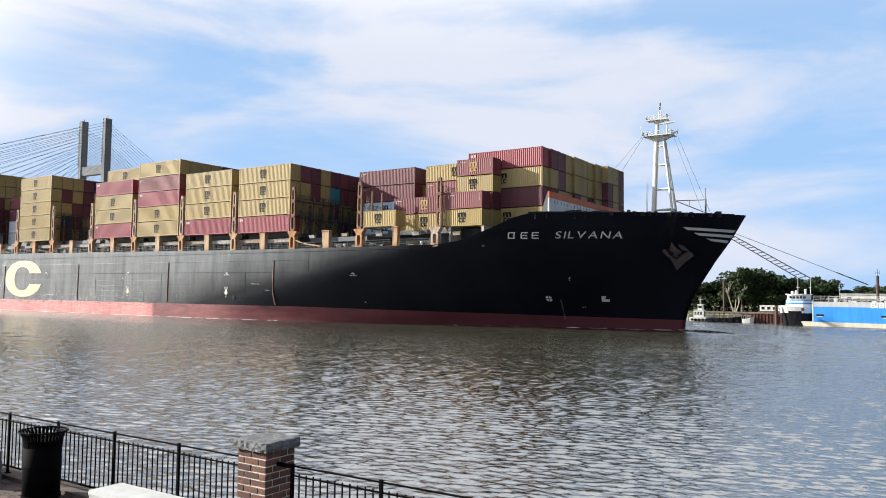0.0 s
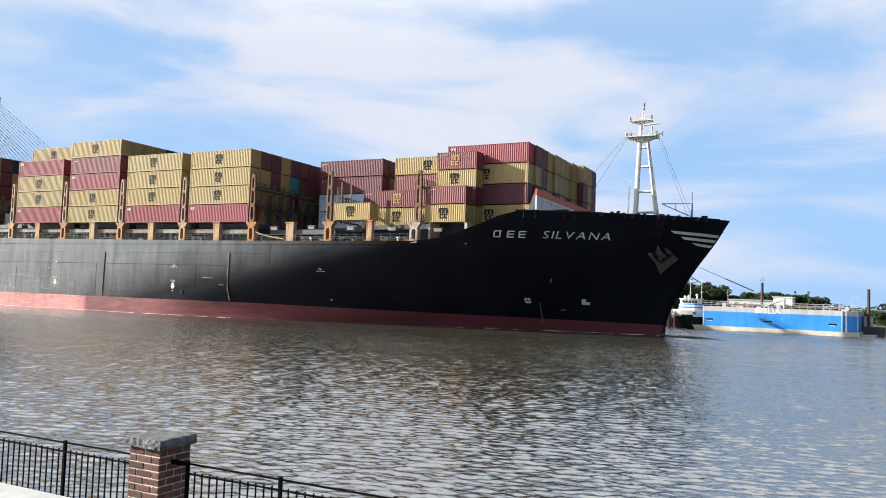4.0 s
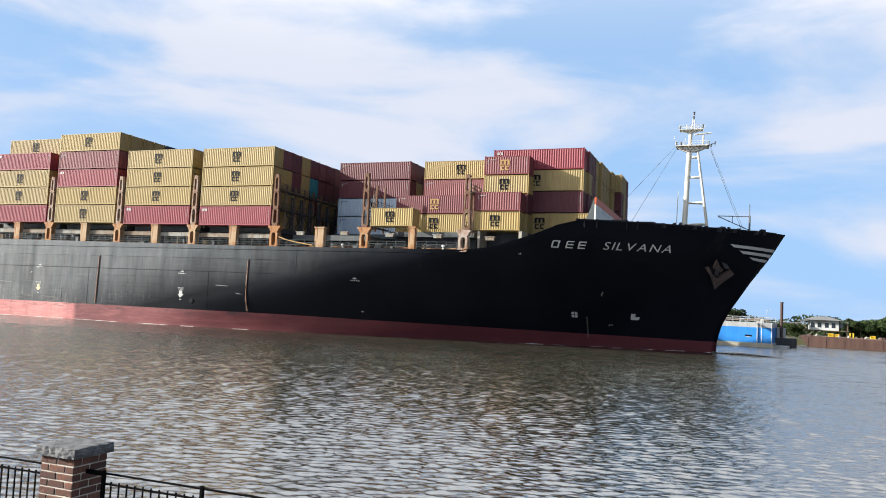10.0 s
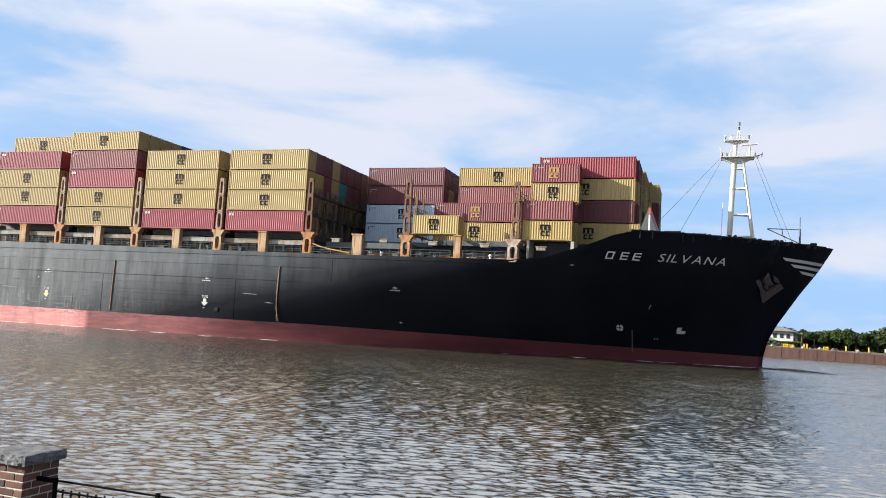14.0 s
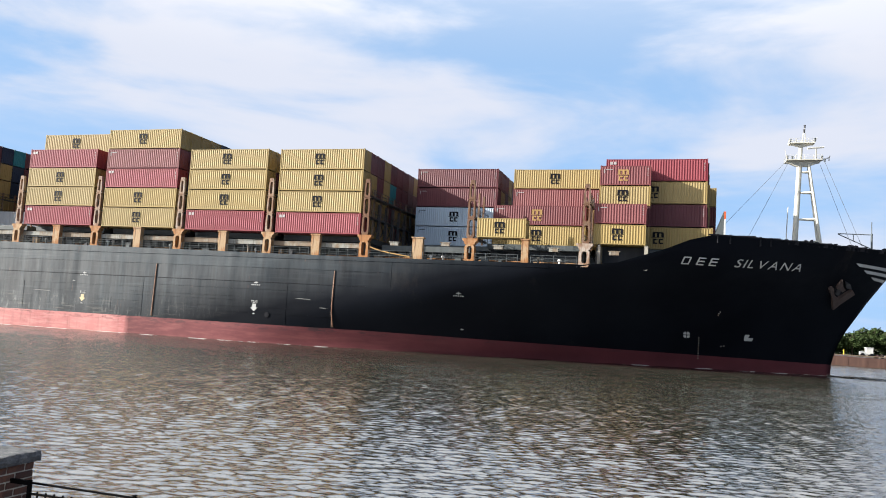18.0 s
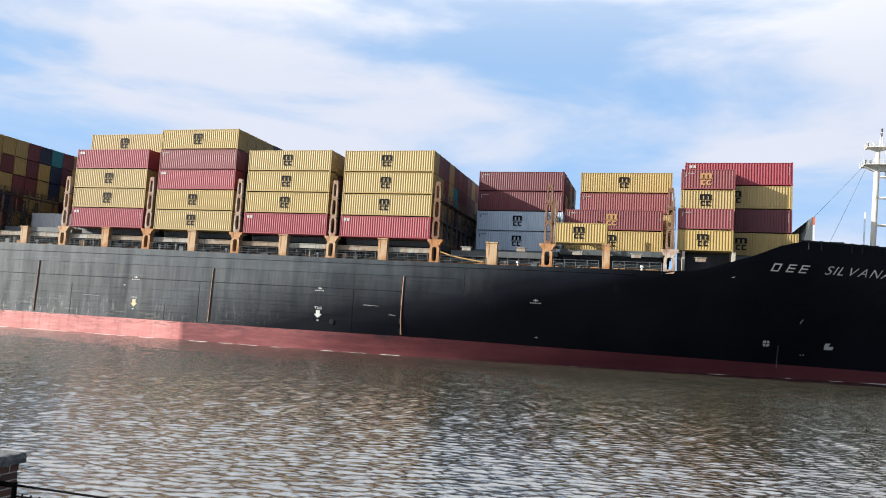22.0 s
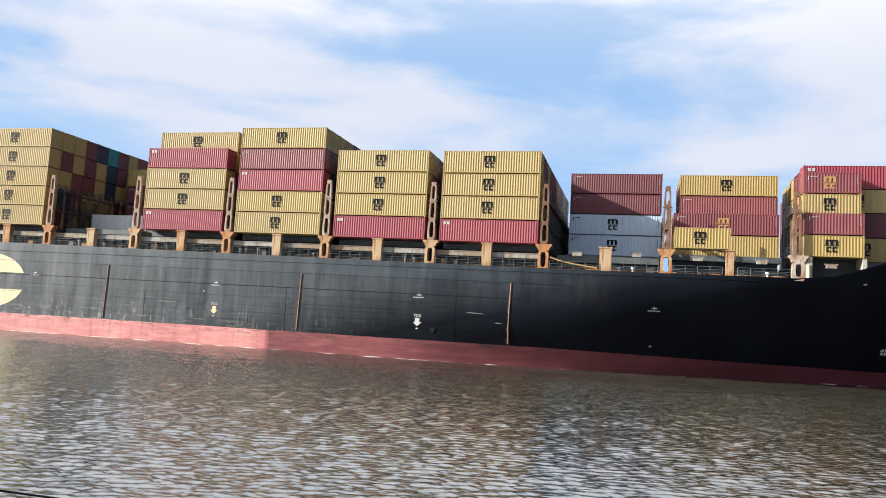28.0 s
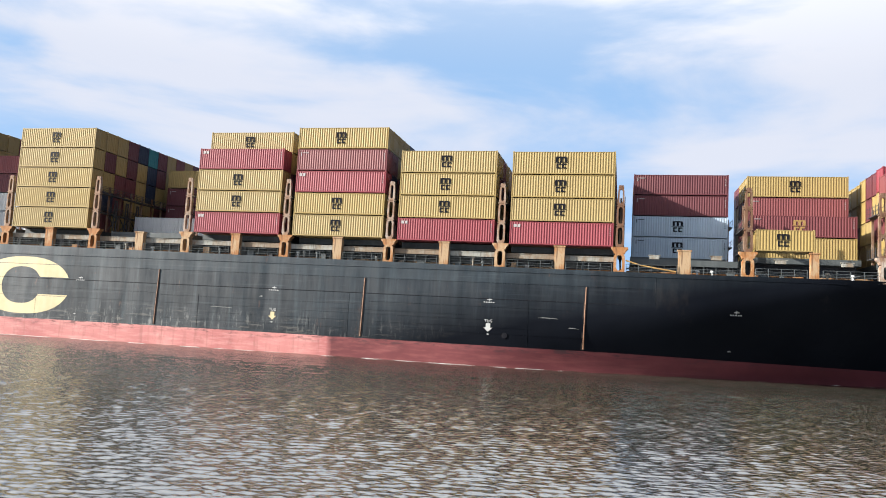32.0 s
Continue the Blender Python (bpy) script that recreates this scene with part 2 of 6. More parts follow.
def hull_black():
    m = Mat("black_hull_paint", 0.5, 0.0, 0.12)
    # faded amidships; its raked edge also puts the bow's shade into the colour
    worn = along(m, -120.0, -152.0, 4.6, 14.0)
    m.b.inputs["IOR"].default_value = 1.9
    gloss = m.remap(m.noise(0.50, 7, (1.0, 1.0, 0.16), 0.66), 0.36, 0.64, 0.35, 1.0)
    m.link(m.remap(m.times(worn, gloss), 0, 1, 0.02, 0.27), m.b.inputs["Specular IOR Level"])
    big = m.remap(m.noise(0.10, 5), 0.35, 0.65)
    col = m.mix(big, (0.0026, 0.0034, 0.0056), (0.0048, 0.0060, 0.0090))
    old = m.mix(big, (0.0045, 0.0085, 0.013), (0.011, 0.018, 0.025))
    # the uppermost plates, smoother and chalkier
    sheer = between(m, 9.85, 10.05, 0.2)
    chalk = m.mix(m.remap(m.noise(0.22, 5, (1.0, 1.0, 0.6)), 0.35, 0.65), (0.008, 0.016, 0.023), (0.019, 0.029, 0.037))
    old = m.mix(sheer, chalk, old)
    streak = m.remap(m.noise(0.75, 7, (1.5, 1.5, 0.055), 0.66), 0.50, 0.70)
    old = m.mix(m.times(streak, 0.75), old, (0.030, 0.043, 0.052))
    dark = m.remap(m.noise(0.42, 7, (1.6, 1.6, 0.07), 0.62), 0.52, 0.66)
    old = m.mix(m.times(dark, 0.72), old, (0.005, 0.008, 0.011))
    scrape = m.remap(m.noise(0.8, 6, (0.10, 0.10, 2.8), 0.66), 0.55, 0.67)
    old = m.mix(m.times(scrape, 0.50), old, (0.046, 0.056, 0.063))
    seam = m.remap(m.noise(0.9, 5, (0.03, 0.03, 1.9), 0.6), 0.56, 0.64)
    old = m.mix(m.times(seam, 0.40), old, (0.009, 0.012, 0.015))
    patch = m.remap(m.noise(0.62, 7, (1.0, 1.0, 0.30), 0.68), 0.50, 0.60)
    old = m.mix(m.times(patch, 0.45), old, (0.010, 0.015, 0.020))
    # berthing scars low on the side
    low = between(m, 3.0, 5.6)
    scar = m.remap(m.noise(2.4, 7, (1.0, 1.0, 0.22), 0.70), 0.55, 0.64)
    old = m.mix(m.times(m.times(scar, low), 0.60), old, (0.20, 0.20, 0.19))
    tick = m.remap(m.noise(1.1, 6, (0.3, 0.3, 2.2), 0.7), 0.56, 0.64)
    old = m.mix(m.times(m.times(tick, low), 0.65), old, (0.14, 0.13, 0.115))
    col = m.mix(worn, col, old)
    # rust and dust patches, also on the darkened bow
    rust = m.remap(m.noise(0.7, 7, (1.1, 1.1, 0.35), 0.68), 0.64, 0.74)
    col = m.mix(m.times(m.times(rust, worn), 0.7), col, (0.14, 0.062, 0.036))
    dust = m.remap(m.noise(0.16, 6, (1.0, 1.0, 0.45), 0.66), 0.63, 0.74)
    col = m.mix(m.times(dust, 0.20), col, (0.06, 0.048, 0.040))
    m.colour(col)
    m.roughness(m.remap(m.noise(0.5, 4), 0.3, 0.7, 0.44, 0.60))
    m.bump(m.noise(0.33, 3, (1, 1, 0.5)), 0.16, 0.03)
    return m.m


def hull_red():
    m = Mat("red_boot_paint", 0.6, 0.0, 0.2)
    # dark red at the bow to mid red amidships
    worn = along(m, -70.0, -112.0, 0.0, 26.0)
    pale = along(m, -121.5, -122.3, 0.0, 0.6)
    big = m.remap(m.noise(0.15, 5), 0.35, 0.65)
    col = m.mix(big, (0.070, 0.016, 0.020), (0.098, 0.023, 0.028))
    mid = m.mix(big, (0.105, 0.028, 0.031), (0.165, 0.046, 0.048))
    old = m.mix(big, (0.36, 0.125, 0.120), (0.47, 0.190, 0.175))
    rub = m.remap(m.noise(0.9, 6, (0.22, 0.22, 1.5), 0.64), 0.46, 0.70)
    mid = m.mix(m.times(rub, 0.6), mid, (0.27, 0.092, 0.086))
    streak = m.remap(m.noise(1.2, 6, (0.25, 0.25, 1.6), 0.62), 0.46, 0.72)
    old = m.mix(m.times(streak, 0.75), old, (0.56, 0.29, 0.26))
    run = m.remap(m.noise(0.9, 6, (1.6, 1.6, 0.1), 0.62), 0.55, 0.70)
    old = m.mix(m.times(run, 0.55), old, (0.20, 0.085, 0.075))
    slime = m.remap(m.noise(1.0, 5, (0.9, 0.9, 0.4), 0.6), 0.58, 0.73)
    old = m.mix(m.times(slime, 0.4), old, (0.14, 0.06, 0.05))
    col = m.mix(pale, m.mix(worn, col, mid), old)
    # black paint scuffed down over the upper edge
    edge = between(m, 1.5, 2.5, 0.9)
    scuff = m.remap(m.noise(1.3, 7, (0.35, 0.35, 1.8), 0.68), 0.50, 0.58)
    far = m.node("ShaderNodeMath")
    far.operation = "SUBTRACT"
    far.inputs[0].default_value = 1.0
    m.link(edge, far.inputs[1])
    col = m.mix(m.times(m.times(scuff, far.outputs["Value"]), 0.8), col, (0.022, 0.020, 0.022))
    m.colour(col)
    return m.m


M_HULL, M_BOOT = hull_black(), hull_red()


def water_material():
    m = Mat("river_water", 0.035, 0.0, 0.5)
    m.colour(m.mix(m.remap(m.noise(0.02, 4), 0.3, 0.7), (0.030, 0.030, 0.021), (0.042, 0.040, 0.030)))
    sep = m.node("ShaderNodeSeparateXYZ")
    m.link(m.co.outputs["Object"], sep.inputs["Vector"])
    m.roughness(m.remap(sep.outputs["Y"], 35.0, 85.0, 0.03, 0.15))
    m.link(m.remap(sep.outputs["Y"], 45.0, 95.0, 4.6, 3.4), m.b.inputs["IOR"])
    chop = m.node("ShaderNodeMath")
    m.link(m.remap(sep.outputs["Y"], 35.0, 80.0, 1.0, 3.4), chop.inputs[0])
    m.link(m.remap(sep.outputs["Y"], 92.0, 125.0, 0.0, 1.5), chop.inputs[1])
    a = m.times(m.noise(5.6, 2, (0.50, 1.40, 1), 0.52), chop.outputs["Value"])
    m.bump(a, 1.0, 0.019)
    return m.m


M_WATER = water_material()
M_FOAM = painted("foam", (0.615, 0.615, 0.574), rust=0)
M_CONCRETE = painted("stained_concrete", (0.295, 0.279, 0.254), worn=(0.230, 0.213, 0.189), rust=0.1, rough=0.9, scale=1.4)
M_LAND = painted("bank_earth", (0.082, 0.082, 0.041), rust=0.2, rough=0.95)
M_IRON = painted("black_iron_paint", (0.0025, 0.0025, 0.003), worn=(0.004, 0.004, 0.005), rust=0.01, rough=0.75, spec=0.03)
M_BRIGHT = painted("bright_white_paint", (0.74, 0.74, 0.72), rust=0)
M_STRAKE = painted("cream_strake_paint", (0.46, 0.43, 0.34), rust=0.3)
M_BLUE = painted("bright_blue_paint", (0.025, 0.213, 0.590), worn=(0.049, 0.262, 0.623), rust=0.05)


# ---- building helpers ----
def part(name, bm, material, parent=None, label=""):
    """Link a bmesh as one mesh object under a thing."""
    me = bpy.data.meshes.new(name)
    bm.to_mesh(me)
    bm.free()
    return part_of(name, me, material, parent, label)


def part_of(name, me, material, parent=None, label=""):
    """Link ready mesh data as one object under a thing."""
    if material and not me.materials:
        me.materials.append(material)
    ob = new(name, me)
    if parent:
        ob.parent = parent
    if label:
        ob["label"] = label
    return ob


def thing(name, label, category, group="", at=(0, 0, 0), kind=""):
    ob = new(name)
    ob.empty_display_size = 0.2
    ob.location = at
    return tagged(ob, label, category, group, kind)


def box(bm, x0, x1, y0, y1, z0, z1):
    v = [bm.verts.new((x, y, z)) for z in (z0, z1) for y in (y0, y1) for x in (x0, x1)]
    for f in ((0, 2, 3, 1), (4, 5, 7, 6), (0, 1, 5, 4), (2, 6, 7, 3), (0, 4, 6, 2), (1, 3, 7, 5)):
        bm.faces.new([v[i] for i in f])
    return v


def boxes(*dims):
    bm = bmesh.new()
    for d in dims:
        box(bm, *d)
    return bm


def rod(bm, a, b, r, r2=None, n=8):
    """A round bar from a to b."""
    a, b = Vector(a), Vector(b)
    r2 = r if r2 is None else r2
    q = (b - a).to_track_quat("Z", "Y")
    rings = []
    for p, rr in ((a, r), (b, r2)):
        rings.append([bm.verts.new(p + q @ Vector((rr * math.cos(2 * math.pi * i / n), rr * math.sin(2 * math.pi * i / n), 0))) for i in range(n)])
    for i in range(n):
        bm.faces.new((rings[0][i], rings[0][(i + 1) % n], rings[1][(i + 1) % n], rings[1][i]))
    bm.faces.new(rings[0][::-1])
    bm.faces.new(rings[1])


def rods(*specs, n=8):
    bm = bmesh.new()
    for s in specs:
        rod(bm, *s, n=n)
    return bm


def tube(bm, pts, r, n=6):
    """One bent pipe through the points."""
    prev = None
    for k, p in enumerate(pts):
        d = (pts[min(k + 1, len(pts) - 1)] - pts[max(k - 1, 0)]).to_track_quat("Z", "Y")
        ring = [bm.verts.new(p + d @ Vector((r * math.cos(2 * math.pi * i / n), r * math.sin(2 * math.pi * i / n), 0))) for i in range(n)]
        if prev:
            for i in range(n):
                bm.faces.new((prev[i], prev[(i + 1) % n], ring[(i + 1) % n], ring[i]))
        prev = ring


def prism(bm, pts, y0, y1):
    """A solid from an outline in x, z between two y."""
    a = [bm.verts.new((x, y0, z)) for x, z in pts]
    b = [bm.verts.new((x, y1, z)) for x, z in pts]
    bm.faces.new(a)
    bm.faces.new(b[::-1])
    for i in range(len(pts)):
        j = (i + 1) % len(pts)
        bm.faces.new((a[j], a[i], b[i], b[j]))


def slotted(bm, w0, w1, z0, z1, slot, y0, y1, x=0.0, n=20):
    """A plate, w0 wide below and w1 above, with one rounded upright slot through it."""
    sw, s0, s1 = slot
    rim, hole = [], []
    cz, hh = (s0 + s1) / 2, (s1 - s0) / 2
    for i in range(n):
        a = 2 * math.pi * i / n
        c, s = math.cos(a), math.sin(a)
        ex, ez = abs(c) ** 0.5 * math.copysign(1, c), abs(s) ** 0.5 * math.copysign(1, s)
        hole.append((x + ex * sw / 2, cz + ez * hh))
        k = max(abs(c), abs(s))
        zz = z0 + (z1 - z0) * (s / k + 1) / 2
        ww = w0 + (w1 - w0) * (zz - z0) / (z1 - z0)
        rim.append((x + c / k * ww / 2, zz))
    va = [[bm.verts.new((px, y, pz)) for px, pz in ring] for y in (y0, y1) for ring in (rim, hole)]
    for i in range(n):
        j = (i + 1) % n
        bm.faces.new((va[0][i], va[0][j], va[1][j], va[1][i]))
        bm.faces.new((va[2][j], va[2][i], va[3][i], va[3][j]))
        bm.faces.new((va[0][j], va[0][i], va[2][i], va[2][j]))
        bm.faces.new((va[1][i], va[1][j], va[3][j], va[3][i]))


MOVED = []  # all that sails with the ship
# ---- river and banks ----
def sheet(x0, x1, y0, y1, z, nx=1, ny=1):
    bm = bmesh.new()
    v = [[bm.verts.new((x0 + (x1 - x0) * i / nx, y0 + (y1 - y0) * j / ny, z)) for i in range(nx + 1)] for j in range(ny + 1)]
    for j in range(ny):
        for i in range(nx):
            bm.faces.new((v[j][i], v[j][i + 1], v[j + 1][i + 1], v[j + 1][i]))
    return bm


def river():
    """The river: rippled near the camera, flatter with distance, out to the horizon."""
    rn = np.random.RandomState(4)
    d = [2.0, 9.5]
    while d[-1] < 2500:
        d.append(d[-1] + max(0.07, d[-1] * (0.0030 if d[-1] < 70 else 0.0075 if d[-1] < 170 else 0.06)))
    d = np.array(d)
    n = 1150
    u = np.linspace(0, 1, n)
    Y = np.repeat(d[:, None], n, 1)
    wide = 2.55 * Y + 26
    X = -2.1 * Y - 15 + u[None, :] * wide
    cell = np.maximum(np.gradient(d)[:, None] * 0.8, wide / n)
    Z = np.zeros_like(X)
    for k in range(96):
        wl = 0.19 * (0.68 / 0.19) ** rn.rand()
        a = radians(rn.normal(104, 27))
        kx, ky = 2 * np.pi / wl * np.cos(a), 2 * np.pi / wl * np.sin(a)
        amp = 0.0043 * wl * rn.uniform(0.5, 1.3)
        s = np.sin(kx * X + ky * Y + rn.uniform(0, 6.283) + 1.6 * np.sin(0.21 * X + 0.13 * Y + rn.uniform(0, 6.283)))
        Z += amp * 1.0 * (s + 0.6 * s * s) * np.clip(wl / (2.2 * cell) - 0.5, 0, 1)
    Z *= (0.80 + 0.20 * np.sin(0.035 * X + 0.05 * Y + 1.0)) * np.clip(1.5 - Y / 120, 0.1, 1)
    # longer chop out in the stream
    chop = np.zeros_like(Z)
    for k in range(44):
        wl = 1.1 * (4.2 / 1.1) ** rn.rand()
        a = radians(rn.normal(98, 30))
        kx, ky = 2 * np.pi / wl * np.cos(a), 2 * np.pi / wl * np.sin(a)
        s = np.sin(kx * X + ky * Y + rn.uniform(0, 6.283) + 1.2 * np.sin(0.11 * X + 0.07 * Y + rn.uniform(0, 6.283)))
        chop += 0.0034 * wl * rn.uniform(0.5, 1.3) * s * np.clip(wl / (2.2 * cell) - 0.5, 0, 1)
    Z += chop * np.clip((Y - 48) / 45, 0, 1)
    # plain water on both sides
    edge = np.full((len(d), 1), 1500.0)
    X = np.concatenate([-edge, X, edge], 1)
    Y = np.concatenate([Y[:, :1], Y, Y[:, :1]], 1)
    Z = np.concatenate([0 * edge, Z, 0 * edge], 1)
    verts = np.stack([X, Y, Z], -1).reshape(-1, 3)
    nr, nc = X.shape
    idx = np.arange(nr * nc).reshape(nr, nc)
    quads = np.stack([idx[:-1, :-1], idx[:-1, 1:], idx[1:, 1:], idx[1:, :-1]], -1).reshape(-1)
    me = bpy.data.meshes.new("water")
    count = len(quads) // 4
    me.vertices.add(len(verts))
    me.vertices.foreach_set("co", verts.ravel())
    me.loops.add(len(quads))
    me.loops.foreach_set("vertex_index", quads)
    me.polygons.add(count)
    me.polygons.foreach_set("loop_start", np.arange(count) * 4)
    me.update(calc_edges=True)
    me.polygons.foreach_set("use_smooth", np.ones(count, bool))
    return me


water = tagged(part_of("water", river(), M_WATER), "murky grey-green river water with short ripples", "river", kind="structure")


# ---- the ship ----
CL, HALF = 110.3, 20.2
STEM = [(-3.0, -28.6), (0.0, -29.0), (1.5, -28.9), (3.65, -28.35), (5.5, -27.45), (9.8, -24.7), (13.0, -22.4), (16.1, -20.6), (20, -18.4)]


def stem_x(z):
    for (z0, x0), (z1, x1) in zip(STEM, STEM[1:]):
        if z <= z1:
            return x0 + (x1 - x0) * (z - z0) / (z1 - z0)
    return STEM[-1][1]


def flare(z):
    return min(1.0, max(0.0, z / 13.0)) ** 1.35


def entrance(w):
    """Length over which the bow widens to full breadth."""
    return 36 + 42 * (1 - w) ** 1.15


def half_breadth(x, z):
    """Half the hull's width at a station and height."""
    w = flare(z)
    u = min(1.0, max(0.0, (stem_x(z) - x) / entrance(w)))
    low = 0.5 * u * (1.5 - 0.5 * u * u) + 0.5 * u * u * (3 - 2 * u)
    high = math.sin(math.pi / 2 * u) ** 0.8
    return HALF * (low * (1 - w) + high * w)


def side_y(x, z):
    return CL - half_breadth(x, z)


def rail_z(x):
    """Height of the hull's upper edge."""
    if x < -54.8:
        return 11.80 + max(0.0, -90 - x) * 0.0095
    if x < -45.4:
        return 11.8 + (x + 54.8) / 9.4 * 4.15
    return 15.95 + max(0.0, x + 30) * 0.015


ship = thing("container_ship", "large black container ship with red boot topping sailing along the river", "container ship", at=(0, 0, 0))
MOVED.append(ship)
US = [0, .01, .025, .05, .08, .12, .16, .20, .25, .3, .35, .4, .45, .5, .55, .6, .66, .72, .78, .84, .9, .95, 1.0]
AFT = [-2, -4, -8, -12, -20, -35, -60, -90, -130, -170, -215]


def column_x(i, z):
    if i < len(US):
        return stem_x(z) - US[i] * entrance(flare(z))
    return stem_x(z) - entrance(flare(z)) + AFT[i - len(US)]


def boot_z(x):
    """Upper edge of the red paint, falling a little towards the bow."""
    return 2.45 - 0.95 * min(1.0, max(0.0, (x + 88) / 58))


def hull_shell(levels, upper):
    """Both sides of the hull, lofted station by station; with upper, up to the sheer line."""
    bm = bmesh.new()
    for side in (-1, 1):
        grid = []
        for v in levels:
            row = []
            for i in range(len(US) + len(AFT)):
                z = boot_z(column_x(i, 2.0)) if v is None else v
                if upper:
                    top = 15.9
                    for _ in range(4):
                        top = rail_z(column_x(i, top))
                    low = boot_z(column_x(i, 2.0))
                    z = low + v * (top - low)
                x = column_x(i, z)
                row.append(bm.verts.new((x, CL + side * half_breadth(x, z), z)))
            grid.append(row)
        for r0, r1 in zip(grid, grid[1:]):
            for i in range(len(r0) - 1):
                q = (r0[i], r0[i + 1], r1[i + 1], r1[i])
                bm.faces.new(q if side > 0 else q[::-1])
        if side < 0:
            last = [r[-1] for r in grid]
        else:
            for a0, a1, b0, b1 in zip(last, last[1:], [r[-1] for r in grid], [r[-1] for r in grid][1:]):
                bm.faces.new((a0, b0, b1, a1))
    bmesh.ops.remove_doubles(bm, verts=bm.verts, dist=0.002)
    for f in bm.faces:
        f.smooth = True
    return bm


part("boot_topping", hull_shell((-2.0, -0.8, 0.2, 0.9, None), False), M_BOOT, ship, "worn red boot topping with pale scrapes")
part("hull", hull_shell([i / 16 for i in range(17)], True), M_HULL, ship, "black hull paint, streaked and faded amidships, the bow's shade painted in")


def deck_sheet(x0, x1, z, n=40):
    bm = bmesh.new()
    rows = []
    for i in range(n + 1):
        x = x0 + (x1 - x0) * i / n
        b = max(0.02, half_breadth(x, z) - 0.05)
        rows.append([bm.verts.new((x, CL + s * b, z)) for s in (-1, 1)])
    for a, b in zip(rows, rows[1:]):
        bm.faces.new((a[0], b[0], b[1], a[1]))
    return bm


part("main_deck", deck_sheet(-330, -52, 11.55), M_GREYGREEN, ship)
part("forecastle_deck", deck_sheet(-47, -21.6, 14.9), M_GREYGREEN, ship)
part("forecastle_bulkhead", boxes((-47.2, -47.0, CL - 15.5, CL + 15.5, 11.6, 14.9)), M_WHITE, ship)
# ---- containers ----
ROW0, ROWP = 90.55, 2.50  # face of the outermost row, and from row to row


def corrugated(bm, x0, x1, z0, z1, y, out, n, depth=0.041):
    """A folded side sheet; its folds stand upright."""
    p = (x1 - x0) / n
    xs = []
    for i in range(n):
        b = x0 + i * p
        xs += [(b, 0), (b + p * 0.16, 0), (b + p * 0.50, 1), (b + p * 0.66, 1)]
    xs.append((x1, 0))
    lo = [bm.verts.new((x, y + out * depth * (d - 1), z0)) for x, d in xs]
    hi = [bm.verts.new((x, y + out * depth * (d - 1), z1)) for x, d in xs]
    for i in range(len(xs) - 1):
        q = (lo[i], lo[i + 1], hi[i + 1], hi[i])
        bm.faces.new(q if out < 0 else q[::-1])


def frame_bars(L, W, H):
    bm = bmesh.new()
    p = 0.13
    for x in (-L / 2, L / 2 - p):
        for y in (-W / 2, W / 2 - p):
            box(bm, x, x + p, y, y + p, 0.12, H - 0.12)
        for z in (0.055, H - 0.165):
            box(bm, x + 0.01, x + p - 0.01, -W / 2 + p, W / 2 - p, z, z + 0.11)
    for y in (-W / 2 + 0.012, W / 2 - 0.092):
        box(bm, -L / 2 + p, L / 2 - p, y, y + 0.08, 0.06, 0.18)
        box(bm, -L / 2 + p, L / 2 - p, y, y + 0.08, H - 0.12, H - 0.05)
    for x in (-L / 2 - 0.004, L / 2 - 0.176):
        for y in (-W / 2 - 0.004, W / 2 - 0.160):
            for z in (0.0, H - 0.118):
                box(bm, x, x + 0.18, y, y + 0.164, z, z + 0.118)
    return bm


def end_doors(bm, L, W, H, half):
    """One door leaf with its rods on the forward end."""
    y0, y1 = (-W / 2 + 0.14, -0.01) if half < 0 else (0.01, W / 2 - 0.14)
    x = L / 2 - 0.07
    box(bm, x, x + 0.04, y0, y1, 0.14, H - 0.14)
    for f in (0.3, 0.72):
        yy = y0 + (y1 - y0) * f
        box(bm, x + 0.04, x + 0.075, yy - 0.02, yy + 0.02, 0.1, H - 0.1)
    for f in (0.2, 0.45, 0.7):
        box(bm, x + 0.04, x + 0.055, y0 + 0.04, y1 - 0.04, H * f, H * f + 0.08)


def body_mesh(L, W, H, n):
    bm = bmesh.new()
    for out in (-1, 1):
        corrugated(bm, -L / 2 + 0.12, L / 2 - 0.12, 0.16, H - 0.10, out * (W / 2 - 0.012), out, n)
    box(bm, -L / 2 + 0.05, L / 2 - 0.08, -W / 2 + 0.10, W / 2 - 0.10, 0.12, H - 0.06)
    end_doors(bm, L, W, H, -1)
    end_doors(bm, L, W, H, 1)
    return bm


def panel_mesh(L, W, H, n):
    bm = bmesh.new()
    corrugated(bm, -L / 2 + 0.12, L / 2 - 0.12, 0.16, H - 0.10, 0, -1, n)
    return bm


ARCH = [(-0.46, 0.08), (-0.26, 0.08), (-0.26, 0.40), (-0.10, 0.40), (-0.10, 0.08), (0.10, 0.08), (0.10, 0.40), (0.26, 0.40), (0.26, 0.08), (0.46, 0.08), (0.46, 0.44), (0.38, 0.52), (-0.46, 0.52)]
HOOK = [(0.0, -0.48), (0.36, -0.48), (0.36, -0.37), (0.13, -0.37), (0.13, -0.16), (0.36, -0.16), (0.36, -0.05), (0.0, -0.05)]
LINE = [(-0.56, 0.02), (0.54, 0.02), (0.54, 0.06), (-0.56, 0.06)]


def emblem_shape(pts, s, dx=0.0):
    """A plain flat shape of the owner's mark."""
    bm = bmesh.new()
    prism(bm, [((x + dx) * s, z * s) for x, z in pts], -0.02, 0.0)
    return bm


